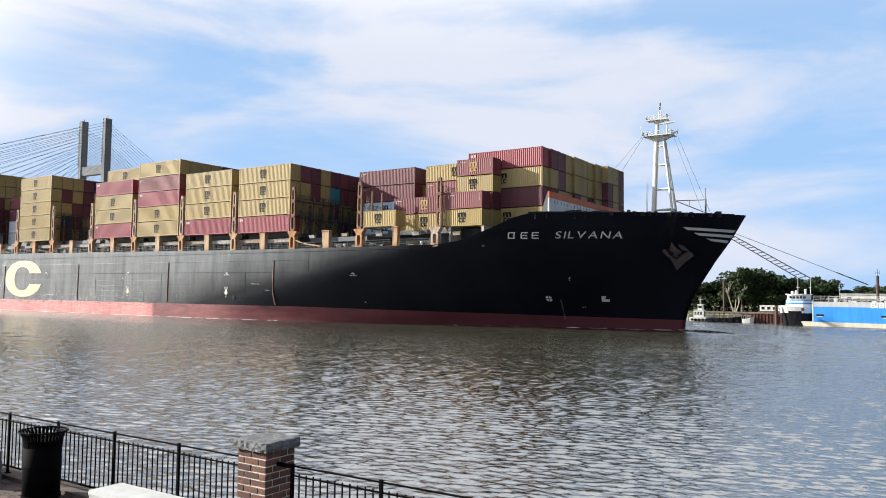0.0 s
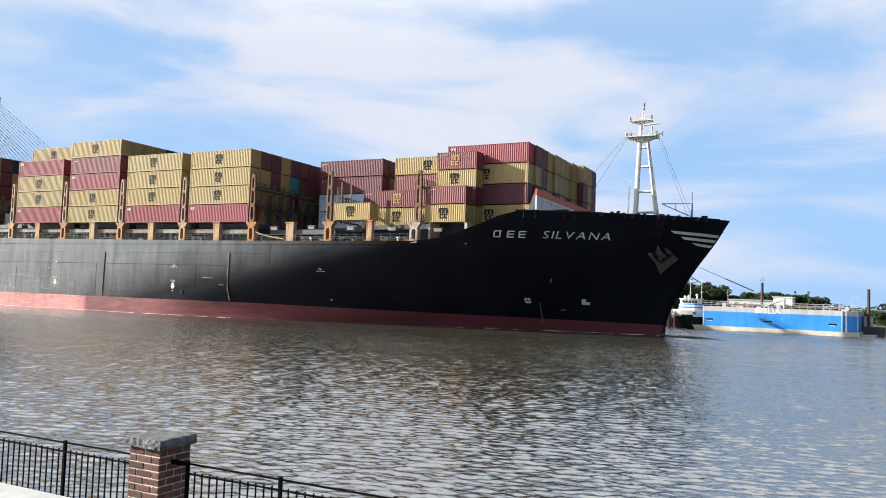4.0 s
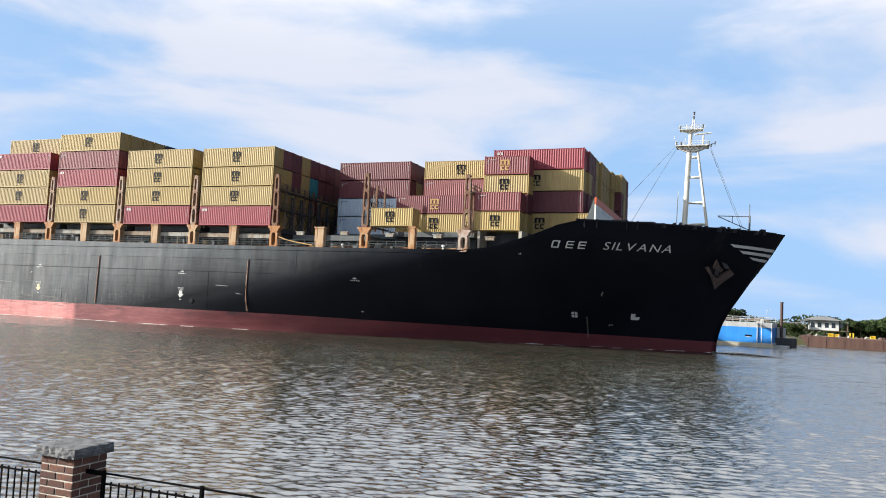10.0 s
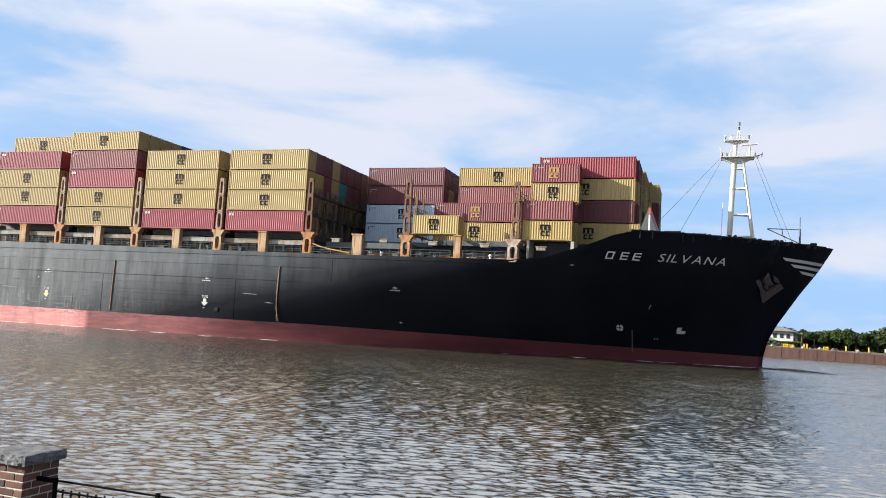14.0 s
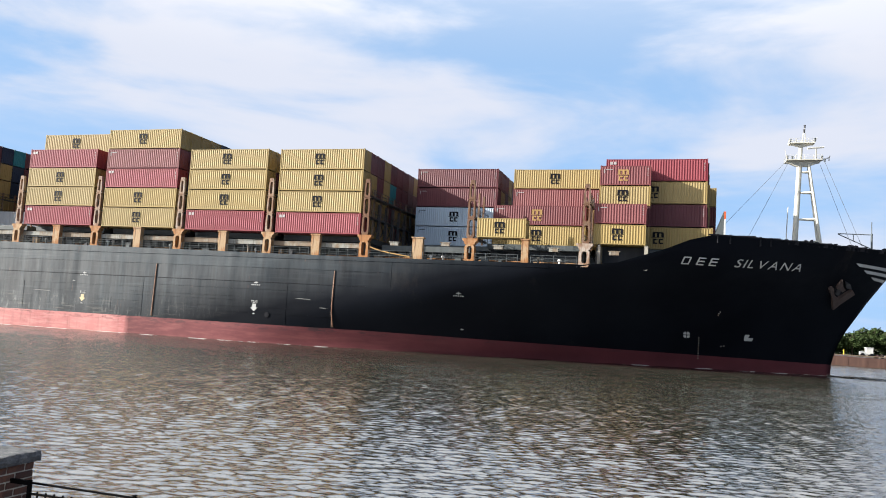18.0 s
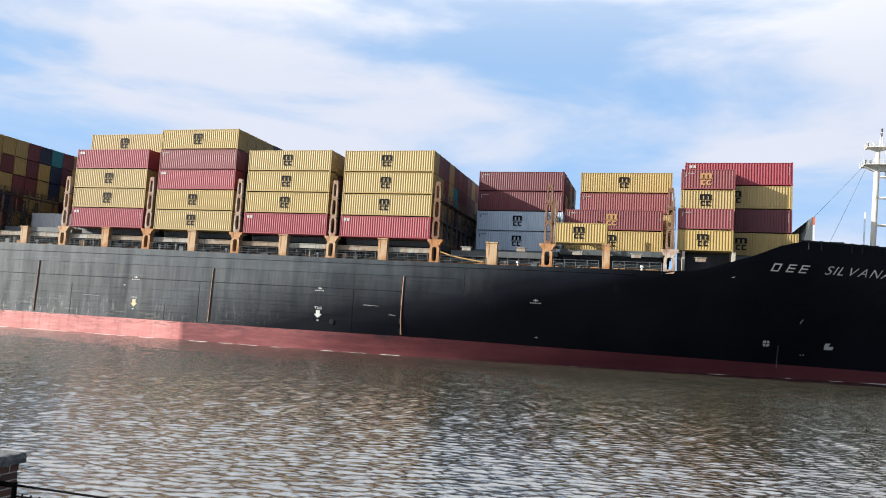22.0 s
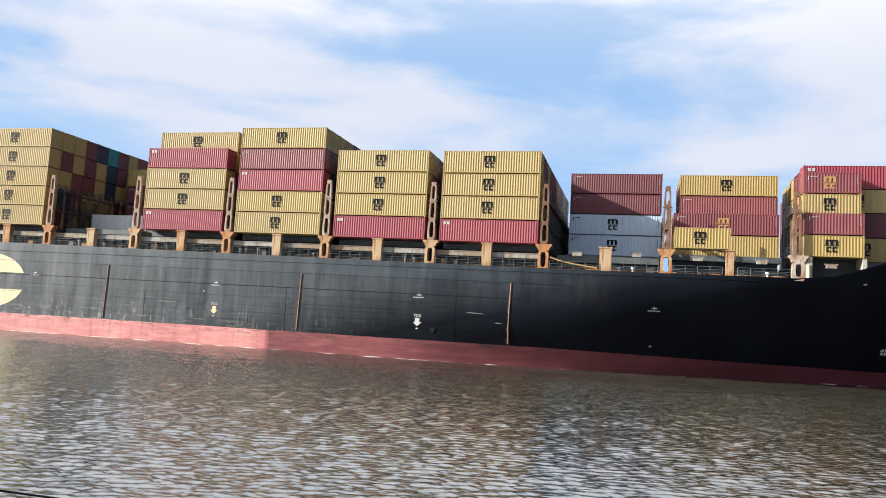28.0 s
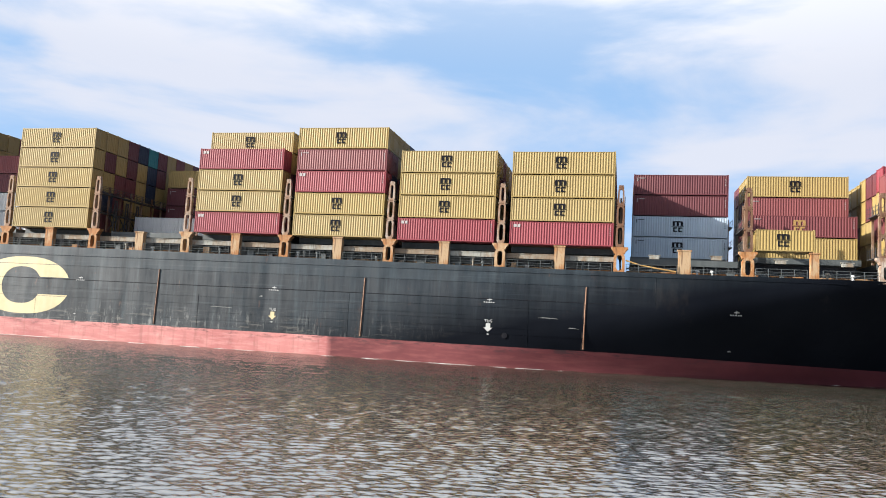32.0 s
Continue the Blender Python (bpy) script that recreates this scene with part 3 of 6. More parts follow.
def code_bars(L, W, H, colour):
    """Where the painted codes at the corners stand, as plain bars."""
    x = L / 2 - 0.42
    out = [(x, x + 0.09, H * 0.46 + 0.22 * k, H * 0.46 + 0.22 * k + 0.10) for k in range(5)]
    if colour == "red":
        return out + [(-L / 2 + 0.45, -L / 2 + 0.82, H - 0.72, H - 0.36), (-L / 2 + 0.92, -L / 2 + 1.25, H - 0.72, H - 0.36)]
    return out + [(-L / 2 + 0.45, -L / 2 + 0.55, H - 0.95, H - 0.45), (-L / 2 + 0.7, -L / 2 + 1.5, H - 0.55, H - 0.47)]


SIZE = {"long": (12.19, 2.38, 2.80, 38), "short": (6.06, 2.38, 2.47, 18), "longlow": (12.19, 2.38, 2.63, 38)}
LOOKS = {
    "yellow": "yellow corrugated shipping container with a dark emblem", "maroon": "dark maroon corrugated shipping container",
    "red": "faded red corrugated shipping container", "brown": "brownish red corrugated shipping container", "navy": "navy blue shipping container",
    "teal": "teal shipping container", "grey": "pale blue-grey shipping container", "white": "white shipping container",
}
MESHES, KINDS = {}, {}


def shared(key, make, material):
    if key not in MESHES:
        me = bpy.data.meshes.new(key[0])
        bm = make()
        bm.to_mesh(me)
        bm.free()
        me.materials.append(material)
        MESHES[key] = me
    return MESHES[key]


def container(size, colour, x, y, z, mark="", full=False):
    """One box, by the middle of its floor; full: built of all its parts."""
    key = (size, colour, mark, full)
    if key in KINDS:
        ob = copy_thing(KINDS[key], Matrix.Translation((x, y, z)))
        MOVED.append(ob)
        return ob
    L, W, H, n = SIZE[size]
    m = M_BOX[colour]
    label = LOOKS[colour] + (" stacked on deck" if size != "short" else ", half length, on deck")
    if colour == "yellow" and not mark:
        label = label.replace(" with a dark emblem", "")
    elif mark and colour != "yellow":
        label += " with an emblem"
    ob = thing("shipping_container", label, "shipping container", "containers on the ship", (x, y, z))
    part_of("frame", shared(("frame", size, colour), lambda: frame_bars(L, W, H), m), None, ob)
    if not full:
        part_of("body", shared(("body", size, colour), lambda: body_mesh(L, W, H, n), m), None, ob)
    else:
        side = shared(("side_panel", size, colour), lambda: panel_mesh(L, W, H, n), m)
        for s in (-1, 1):
            p = part_of("side_panel", side, None, ob)
            p.location, p.rotation_euler = (0, s * (W / 2 - 0.012), 0), (0, 0, 0 if s < 0 else math.pi)
        part_of("roof", shared(("roof", size, colour), lambda: boxes((-L / 2 + 0.1, L / 2 - 0.1, -W / 2 + 0.10, W / 2 - 0.10, H - 0.10, H - 0.06)), m), None, ob)
        part_of("floor_panel", shared(("floor", size, colour), lambda: boxes((-L / 2 + 0.1, L / 2 - 0.1, -W / 2 + 0.1, W / 2 - 0.1, 0.05, 0.12)), m), None, ob)
        part_of("end_panel", shared(("end", size, colour), lambda: boxes((-L / 2 + 0.04, -L / 2 + 0.09, -W / 2 + 0.12, W / 2 - 0.12, 0.12, H - 0.12)), m), None, ob)
        for half in (-1, 1):
            def leaf(h=half):
                bm = bmesh.new()
                end_doors(bm, L, W, H, h)
                return bm
            part_of("door", shared(("door", size, colour, half), leaf, m), None, ob)
    if mark:
        big = 1.46 if size != "short" else 1.4
        paint = M_MARK if mark == "dark" else M_MARK_Y
        for k, (pts, dx) in enumerate(((ARCH, 0.0), (HOOK, -0.40), (HOOK, 0.05), (LINE, 0.0))):
            e = part_of("emblem", shared(("emblem", size, mark, k), lambda: emblem_shape(pts, big, dx), paint), None, ob, "dark emblem" if mark == "dark" else "yellow emblem")
            e.location = (-0.25, -W / 2 - 0.002, H * 0.50)
    if full and colour in ("red", "maroon", "brown", "grey"):
        y = -W / 2 + 0.004
        for k, (x0, x1, z0, z1) in enumerate(code_bars(L, W, H, colour)):
            part_of("code_bar", shared(("code_bar", size, colour, k), lambda: boxes((x0, x1, y - 0.02, y, z0, z1)), M_MARK if colour == "grey" else M_CODE), None, ob)
    KINDS[key] = ob
    MOVED.append(ob)
    return ob


CODE = {"y": ("yellow", ""), "Y": ("yellow", "dark"), "m": ("maroon", ""), "M": ("maroon", "gold"), "r": ("red", ""), "b": ("brown", ""),
        "n": ("navy", ""), "t": ("teal", ""), "g": ("grey", ""), "G": ("grey", "dark"), "w": ("white", ""), "B": ("brown", "gold")}


def stack(x_aft, row, tiers, z0, size="long", full=False):
    """Tiers from the lowest up, one letter each."""
    L, W, H, _ = SIZE[size]
    for k, c in enumerate(tiers):
        colour, mark = CODE[c]
        if not full:
            mark = ""
        container(size, colour, x_aft + L / 2, ROW0 + row * ROWP + W / 2, z0 + k * (H + 0.05), mark, full)


mixed = random.Random(7)


HIDDEN = []  # boxes inside the stow, joined below


def rest(x_aft, rows, count, z0, size="long", palette="yyymmymnbym", singles=3):
    """The rows behind: the nearest few as things, the others joined."""
    for k, r in enumerate(rows):
        tiers = [mixed.choice(palette) for _ in range(count)]
        if k < singles:
            stack(x_aft, r, tiers, z0, size)
        else:
            HIDDEN.append((x_aft, r, tiers, z0, size))


# bays from the bow aft; forward ends that show are spelt out
XA, XB, XC, XD, XH, XZ, XI = -99.9, -114.0, -128.1, -142.2, -156.6, -170.9, -185.2
stack(XA, 0, "rYYY", 14.72, full=True)
for r, t in enumerate(("yyym", "yymm", "yyyy", "ymtm", "mymm", "yymm"), 1):
    stack(XA, r, t, 14.72)
rest(XA, range(7, 15), 4, 14.72, singles=0)
stack(XB, 0, "rYYY", 14.82, full=True)
rest(XB, range(1, 15), 4, 14.82)
stack(XC, 0, "YYrbY", 15.0, full=True)
rest(XC, range(1, 15), 5, 15.0)
stack(XD, 0, "rYYr", 15.08, full=True)
stack(XD, 1, "yymyY", 15.08, full=True)
rest(XD, range(2, 15), 5, 15.08)
stack(XZ, 0, "YYYYY", 15.2, full=True)
for r, t in enumerate(("mnymy", "ymmyy", "yymmm", "yyyyn", "yynnt", "ymymm"), 1):
    stack(XZ, r, t, 15.2)
rest(XZ, range(7, 15), 5, 15.2, singles=0)
stack(XH, 3, "w", 15.15, full=True)
stack(XH, 4, "w", 15.15)
stack(XH, 5, "m", 15.15)
stack(XH, 6, "mmmY", 15.15, full=True)
rest(XH, range(7, 15), 4, 15.15, palette="mmmym", singles=2)
stack(XI, 2, "wwmb", 15.2, full=True)
rest(XI, range(3, 13), 4, 15.2, palette="mmmyb", singles=2)
XJ = -199.6
for r, t in enumerate(("ymmyyy", "wmmmyy", "mmmyyy", "ymymyy", "mmyyyy", "ymmyyy")):
    stack(XJ, r, t, 15.2, full=r == 0)
rest(XJ, range(6, 13), 6, 15.2, singles=0)
# forward bays, short of their outer rows
XG, XE, XF = -85.4, -70.9, -57.30
stack(XG, 6, "GGmm", 15.1, full=True)
rest(XG, range(7, 12), 4, 15.1, palette="mmbmy", singles=4)
stack(-72.05, 0, "Y", 14.75, "short", True)
stack(-71.9, 3, "YB", 14.7, "longlow", True)
stack(XE, 6, "yybY", 15.0, "long", True)
for r in (4, 5):
    stack(-71.9, r, "yb", 14.7, "longlow")
rest(XE, range(7, 11), 4, 15.0, "long", "mmbyy")
stack(-58.06, 0.58, "Yb", 14.43, "short", True)
stack(-57.76, 1.58, "ymYB", 14.50, "short", True)
stack(XF + 0.75, 2.58, "Y", 14.53, full=True)
stack(XF, 2.58, "mYr", 17.38, full=True)
for r, t, ahead in ((3.58, "ymym", 0.25), (4.58, "yymm", 0.25), (5.58, "yyyy", 0.25), (6.58, "ymyy", 0.6), (7.58, "yyyy", 0.6), (8.58, "mmyy", 0.6), (9.58, "yyyy", 1.0), (10.58, "ymmy", 2.0), (11.58, "myyy", 2.0), (12.58, "ymmm", 2.0)):
    stack(XF + ahead, r, t, 14.53)

order = sorted(M_BOX)
bm = bmesh.new()
for x_aft, r, tiers, z0, size in HIDDEN:
    L, W, H, _ = SIZE[size]
    for k, c in enumerate(tiers):
        y, z = ROW0 + r * ROWP, z0 + k * (H + 0.05)
        first = len(bm.faces)
        box(bm, x_aft + 0.02, x_aft + L - 0.02, y, y + W, z, z + H)
        box(bm, x_aft + L - 0.02, x_aft + L, y, y + 0.12, z, z + H)
        box(bm, x_aft + L - 0.02, x_aft + L, y + W - 0.12, y + W, z, z + H)
        box(bm, x_aft + L - 0.02, x_aft + L, y + W / 2 - 0.03, y + W / 2 + 0.03, z + 0.1, z + H - 0.1)
        bm.faces.ensure_lookup_table()
        for f in bm.faces[first:]:
            f.material_index = order.index(CODE[c][0])
stow = part("stowed_containers", bm, None)
for c in order:
    stow.data.materials.append(M_BOX[c])
tagged(stow, "mixed red and yellow containers packed inside the stow", "shipping containers", kind="stuff")
MOVED.append(stow)

# ---- fittings of the ship ----
BRIDGES = [(-58.9, 14.35), (-72.9, 14.6), (-86.95, 14.72), (-100.95, 14.78), (-115.0, 14.9), (-129.05, 15.05), (-143.3, 15.1), (-157.5, 15.18), (-171.8, 15.2), (-186.1, 15.2)]
MIDS = [(-66.0, 14.72, 0.85), (-79.7, 14.6, 1.35), (-93.85, 14.69, 1.2), (-107.9, 14.79, 1.2), (-121.8, 14.97, 1.2), (-136.0, 15.05, 1.2), (-150.3, 14.95, 1.2), (-164.6, 15.17, 1.2), (-178.9, 14.95, 1.2)]


def tower_mesh():
    """A lashing tower: three slots one above another, tapered, with a chamfered head."""
    bm = bmesh.new()
    for w0, w1, z0, z1, s in ((0.98, 0.92, 0.0, 2.5, (0.5, 0.35, 2.3)), (0.92, 0.86, 2.5, 4.9, (0.48, 2.75, 4.7)), (0.86, 0.66, 4.9, 7.0, (0.36, 5.15, 6.8))):
        slotted(bm, w0, w1, z0, z1, s, -0.22, 0.22)
    prism(bm, [(-0.33, 7.0), (0.33, 7.0), (0.24, 7.3), (-0.24, 7.3)], -0.22, 0.22)
    for z in (2.45, 4.85):
        box(bm, -0.50, 0.50, -0.25, 0.25, z, z + 0.1)
    return bm


def goblet_mesh(h):
    """The tower's foot: slotted below, flared to a flange above."""
    bm = bmesh.new()
    slotted(bm, 1.30, 1.24, 0.0, h - 0.75, (0.62, 0.45, h - 0.95), -0.42, 0.42)
    prism(bm, [(-0.62, h - 0.75), (0.62, h - 0.75), (0.72, h - 0.45), (0.98, h - 0.2), (0.98, h), (-0.98, h), (-0.98, h - 0.2), (-0.72, h - 0.45)], -0.42, 0.42)
    return bm


post_me = bpy.data.meshes.new("post")
bm = boxes((-0.11, 0.11, -0.11, 0.11, 0.0, 6.4), (-0.3, 0.3, -0.06, 0.06, 2.55, 2.62), (-0.3, 0.3, -0.06, 0.06, 5.25, 5.32))
bm.to_mesh(post_me)
bm.free()
tower_me = bpy.data.meshes.new("tower")
bm = tower_mesh()
bm.to_mesh(tower_me)
bm.free()


def walkway_mesh(y0):
    """A gangway across the ship with its handrails."""
    me = bpy.data.meshes.new("walkway")
    bm = boxes((-0.5, 0.5, y0, 39.2, 0.0, 0.12), (-0.5, -0.44, y0, 39.2, 1.0, 1.05), (0.44, 0.5, y0, 39.2, 1.0, 1.05), (-0.5, -0.46, y0, 39.2, 0.52, 0.56), (0.46, 0.5, y0, 39.2, 0.52, 0.56))
    for k in range(int((39.2 - y0) / 1.49) + 1):
        for x in (-0.49, 0.45):
            box(bm, x, x + 0.04, y0 + 1.49 * k, y0 + 0.04 + 1.49 * k, 0.1, 1.05)
    bm.to_mesh(me)
    bm.free()
    return me


def gangway(y0, y1):
    """A short gangway with posts and rails across the ship."""
    bm = boxes((-0.45, 0.45, y0, y1, 0.0, 0.1))
    for hh in (0.5, 1.0):
        for x in (-0.44, 0.40):
            box(bm, x, x + 0.04, y0, y1, hh, hh + 0.045)
    n = int((y1 - y0) / 0.9)
    for k in range(n + 1):
        y = y0 + (y1 - y0 - 0.05) * k / n
        for x in (-0.45, 0.40):
            box(bm, x, x + 0.05, y, y + 0.05, 0.1, 1.25)
    return bm


def ladder(h):
    """An upright ladder with round rungs."""
    bm = boxes((-0.03, 0.03, -0.25, -0.20, 0, h), (-0.03, 0.03, 0.20, 0.25, 0, h))
    for k in range(int(h / 0.32)):
        rod(bm, (0, -0.22, 0.2 + 0.32 * k), (0, 0.22, 0.2 + 0.32 * k), 0.018, n=5)
    return bm


def slot_plate():
    """An upright plate with a tall slot, between two bays."""
    bm = bmesh.new()
    slotted(bm, 0.8, 0.7, 0.0, 2.5, (0.4, 0.3, 2.2), -0.06, 0.06, n=16)
    slotted(bm, 0.7, 0.6, 2.5, 4.6, (0.34, 2.7, 4.4), -0.06, 0.06, n=16)
    return bm


walk_me, short_me = walkway_mesh(0.3), walkway_mesh(16.6)

for bx, top in BRIDGES:
    m_tower = M_BROWN if bx > -90 else M_FRAME
    bridge = new("lashing_bridge")
    bridge.parent, bridge.location = ship, (bx, 0, 0)
    bridge["label"] = "rusting steel lashing bridge between container bays"
    foot_z = rail_z(bx) - 0.25
    g = part("pedestal", goblet_mesh(top - foot_z), M_FRAME if bx > -60 else M_RUSTY, bridge)
    g.location = (0, 90.85, foot_z)
    t = part_of("tower", tower_me if bx < -90 else tower_me.copy(), None, bridge)
    t.data.materials.clear()
    t.data.materials.append(m_tower)
    t.location = (0, 91.7 if bx > -60 else 90.72, top)
    if bx in (-86.95, -157.5):
        for k in range(1, 7 if bx > -100 else 4):
            y0 = 90.55 + 2.5 * k
            part("brace", rods(((0, y0, top - 0.1), (0, y0 + 2.5, top + 2.3), 0.07), ((0, y0 + 2.5, top - 0.1), (0, y0, top + 2.3), 0.07), n=6), M_STEEL, bridge)
            part("lashing_frame", slot_plate(), M_STEEL, bridge).matrix_basis = Matrix.Translation((0.3, y0 + 1.25, top - 0.1)) @ Matrix.Rotation(math.pi / 2, 4, "Z")
    if bx > -80:
        for z in (0.2, 2.75) if bx < -60 else (0.2, 5.0):
            part("gangway", gangway(0.5, 6.8 if bx < -60 else 4.6), M_STEEL, bridge).location = (0, 91.2, top + z)
        part("ladder", ladder(4.9), M_FRAME, bridge).location = (0.55, 91.9, top + 0.2)
        for k in (1, 2):
            part_of("post", post_me, M_BROWN, bridge).location = (0.2, 90.9 + 2.5 * k, top - 0.3)
    for z in (2.3, 5.0):
        w = part_of("walkway", short_me if bx > -80 else walk_me, M_STEEL, bridge)
        w.location = (0, 90.8, top + z)
    for k in range(7 if bx > -80 else 1, 15):
        p = part_of("post", post_me, M_STEEL if k > 1 else M_RUSTY, bridge)
        p.location = (0, 90.55 + 2.5 * k, top - 0.2)

for mx, top, w in MIDS:
    z0 = rail_z(mx) - 0.25
    bm = boxes((-w / 2, w / 2, -0.35, 0.35, 0, top - z0 - 0.06), (-w / 2 - 0.12, w / 2 + 0.12, -0.42, 0.42, top - z0 - 0.16, top - z0), (-w / 2 - 0.05, w / 2 + 0.05, -0.4, 0.4, 0, 0.2))
    p = part("pedestal", bm, M_RUSTY, ship, "rust-streaked buff pedestal on the deck edge")
    p.location = (mx, 90.85, z0)

# hatch coamings and covers, and the passage along the deck edge
HATCHES = [(-199.5, -186.9, 93.2, 15.2), (-185.3, -172.6, 93.2, 15.2), (-171.0, -158.4, 93.2, 15.2), (-156.7, -144.2, 93.2, 15.15), (-142.4, -129.8, 93.2, 15.08), (-128.2, -115.8, 93.2, 15.0),
           (-114.1, -101.7, 93.2, 14.82), (-100.0, -87.6, 93.2, 14.72), (-85.6, -73.6, 104.9, 15.1), (-85.6, -73.6, 93.4, 13.75), (-71.2, -59.6, 105.2, 15.0), (-57.4, -44.2, 97.1, 14.53)]
for x0, x1, y0, top in HATCHES:
    part("hatch_cover", boxes((x0, x1, y0, 128.5, top - 0.70, top - 0.02)), M_GREYGREEN, ship, "grey steel hatch cover")
    # dark colour stands in for the shaded void below the cover
    part("hatch_coaming", boxes((x0 + 0.2, x1 - 0.2, y0 + 1.0, 128.3, 11.5, top - 0.70)), M_STEEL, ship, "steel hatch coaming, coloured dark as the shaded gap under the cover")
    for k in range(9):
        xx = x0 + 0.5 + (x1 - x0 - 1.0) * k / 8
        v0 = [(y0 + 1.0, 11.55), (y0 + 0.75, 11.55), (y0 + 0.15, top - 0.75), (y0 + 1.0, top - 0.75)]
        bm = bmesh.new()
        prism(bm, [(z, y) for y, z in v0], xx - 0.05, xx + 0.05)
        for v in bm.verts:
            v.co = Vector((v.co.y, v.co.z, v.co.x))
        part("coaming_stay", bm, M_STEEL, ship)
part("hatch_cover", boxes((-72.2, -59.6, 96.9, 105.15, 14.0, 14.68)), M_GREYGREEN, ship, "grey steel hatch cover")
part("hatch_coaming", boxes((-72.0, -59.8, 98.4, 105.1, 11.5, 14.0)), M_STEEL, ship)
part("hatch_coaming", boxes((-57.9, -51.6, 95.2, 96.9, 11.5, 14.48)), M_STEEL, ship)
for x0, x1 in ((-57.5, -57.2), (-52.1, -51.7)):
    part("pedestal", boxes((x0, x1, 92.1, 95.0, 11.5, 14.42)), M_CREAM, ship)
part("wave_screen", boxes((-58.0, -51.8, 95.05, 95.13, 11.6, 14.4)), M_STEEL, ship)

rnd = random.Random(3)
stops = sorted([b for b, _ in BRIDGES] + [m for m, _, _ in MIDS])
for a, b in zip(stops, stops[1:]):
    z = rail_z((a + b) / 2)
    x0, x1 = a + 0.8, b - 0.8
    if x0 < -88:
        part("passage_beam", boxes((x0 - 0.2, x1 + 0.2, 91.15, 91.3, z + 1.20, z + 1.72), (x0 - 0.2, x1 + 0.2, 91.1, 91.9, z + 1.72, z + 1.80)), M_COAM, ship, "pale beam along the deck passage")
    bm = bmesh.new()
    n = max(3, int((x1 - x0) / 1.3))
    for k in range(n + 1):
        xx = x0 + (x1 - x0) * k / n
        rod(bm, (xx, 90.4, z - 0.3), (xx, 90.4, z + 0.95), 0.035, n=6)
    for hh in (0.3, 0.62, 0.95):
        rod(bm, (x0, 90.4, z + hh), (x1, 90.4, z + hh), 0.028, n=6)
    part("railing", bm, M_GREYGREEN, ship, "grey tubular deck railing")
    # lockers, vents and pipes standing in the passage
    xx = x0 + 0.5
    while xx < x1 - 0.9:
        w, hgt = rnd.uniform(0.3, 1.1), rnd.uniform(0.4, 1.1)
        kind = rnd.random()
        if kind < 0.45:
            part("locker", boxes((xx, xx + w, 91.4, 92.0, z - 0.26, z - 0.26 + hgt), (xx - 0.04, xx + w + 0.04, 91.35, 92.05, z - 0.26 + hgt, z - 0.2 + hgt)), rnd.choice((M_COAM, M_GREYGREEN, M_RUSTY, M_STEEL, M_GREYGREEN)), ship)
        elif kind < 0.8:
            bm = rods(((xx + 0.2, 91.6, z - 0.26), (xx + 0.2, 91.6, z + hgt), 0.13), ((xx + 0.2, 91.6, z + hgt), (xx + 0.2, 91.6, z + hgt + 0.22), 0.26, 0.2), n=10)
            part("vent_pipe", bm, rnd.choice((M_WHITE, M_COAM, M_GREYGREEN)), ship)
        xx += w + rnd.uniform(0.3, 1.4)
    for k in range(2):
        part("pipe", rods(((x0, 92.3, z + 0.25 + 0.35 * k), (x1, 92.3, z + 0.25 + 0.35 * k), 0.07)), M_GREYGREEN if k else M_RUSTY, ship)
for x, z in ((-83.0, 13.5), (-76.2, 13.6), (-69.4, 13.4), (-62.6, 13.3), (-55.5, 13.1)):
    part("floodlight", boxes((x - 0.55, x + 0.55, 90.95, 91.35, z, z + 0.4), (x - 0.7, x + 0.7, 90.9, 91.4, z + 0.4, z + 0.48)), M_COAM, ship)
# mooring hose left lying on the deck edge
bm = bmesh.new()
pts = [(-86.2, 90.6, 13.2), (-84.8, 90.5, 12.75), (-83.2, 90.45, 12.45), (-81.6, 90.4, 12.2), (-80.6, 90.4, 12.05)]
tube(bm, [Vector(p) for p in pts], 0.09, 8)
part("hose", bm, M_MARK_Y, ship, "yellow hose draped along the deck edge")


# ---- hull marks ----
def on_hull(x, z, out=0.035):
    e = 0.05
    y = side_y(x, z)
    n = Vector((1, 0, 0)).lerp(Vector((0, 0, 0)), 0)
    tx = Vector((2 * e, side_y(x + e, z) - side_y(x - e, z), 0))
    tz = Vector((0, side_y(x, z + e) - side_y(x, z - e), 2 * e))
    n = tx.cross(tz).normalized()
    if n.y > 0:
        n = -n
    return Vector((x, y, z)) + n * out


def decal(bm, corners, nu=6, nv=3, out=0.035):
    """A painted patch on the hull between four points given in x, z."""
    (ax, az), (bx, bz), (cx, cz), (dx, dz) = corners
    g = []
    for j in range(nv + 1):
        v = j / nv
        row = []
        for i in range(nu + 1):
            u = i / nu
            x = (ax * (1 - u) + bx * u) * (1 - v) + (dx * (1 - u) + cx * u) * v
            z = (az * (1 - u) + bz * u) * (1 - v) + (dz * (1 - u) + cz * u) * v
            row.append(bm.verts.new(on_hull(x, z, out)))
        g.append(row)
    for r0, r1 in zip(g, g[1:]):
        for i in range(nu):
            bm.faces.new((r0[i], r0[i + 1], r1[i + 1], r1[i]))


def text_mesh(body, size, shear=0.0, spacing=1.0, bold=0.012):
    cu = bpy.data.curves.new("lettering", "FONT")
    cu.body, cu.size, cu.shear, cu.space_character, cu.offset = body, size, shear, spacing, bold
    ob = new("lettering", cu)
    bpy.context.view_layer.update()
    me = bpy.data.meshes.new_from_object(ob.evaluated_get(bpy.context.evaluated_depsgraph_get()))
    bpy.data.objects.remove(ob)
    bpy.data.curves.remove(cu)
    return me


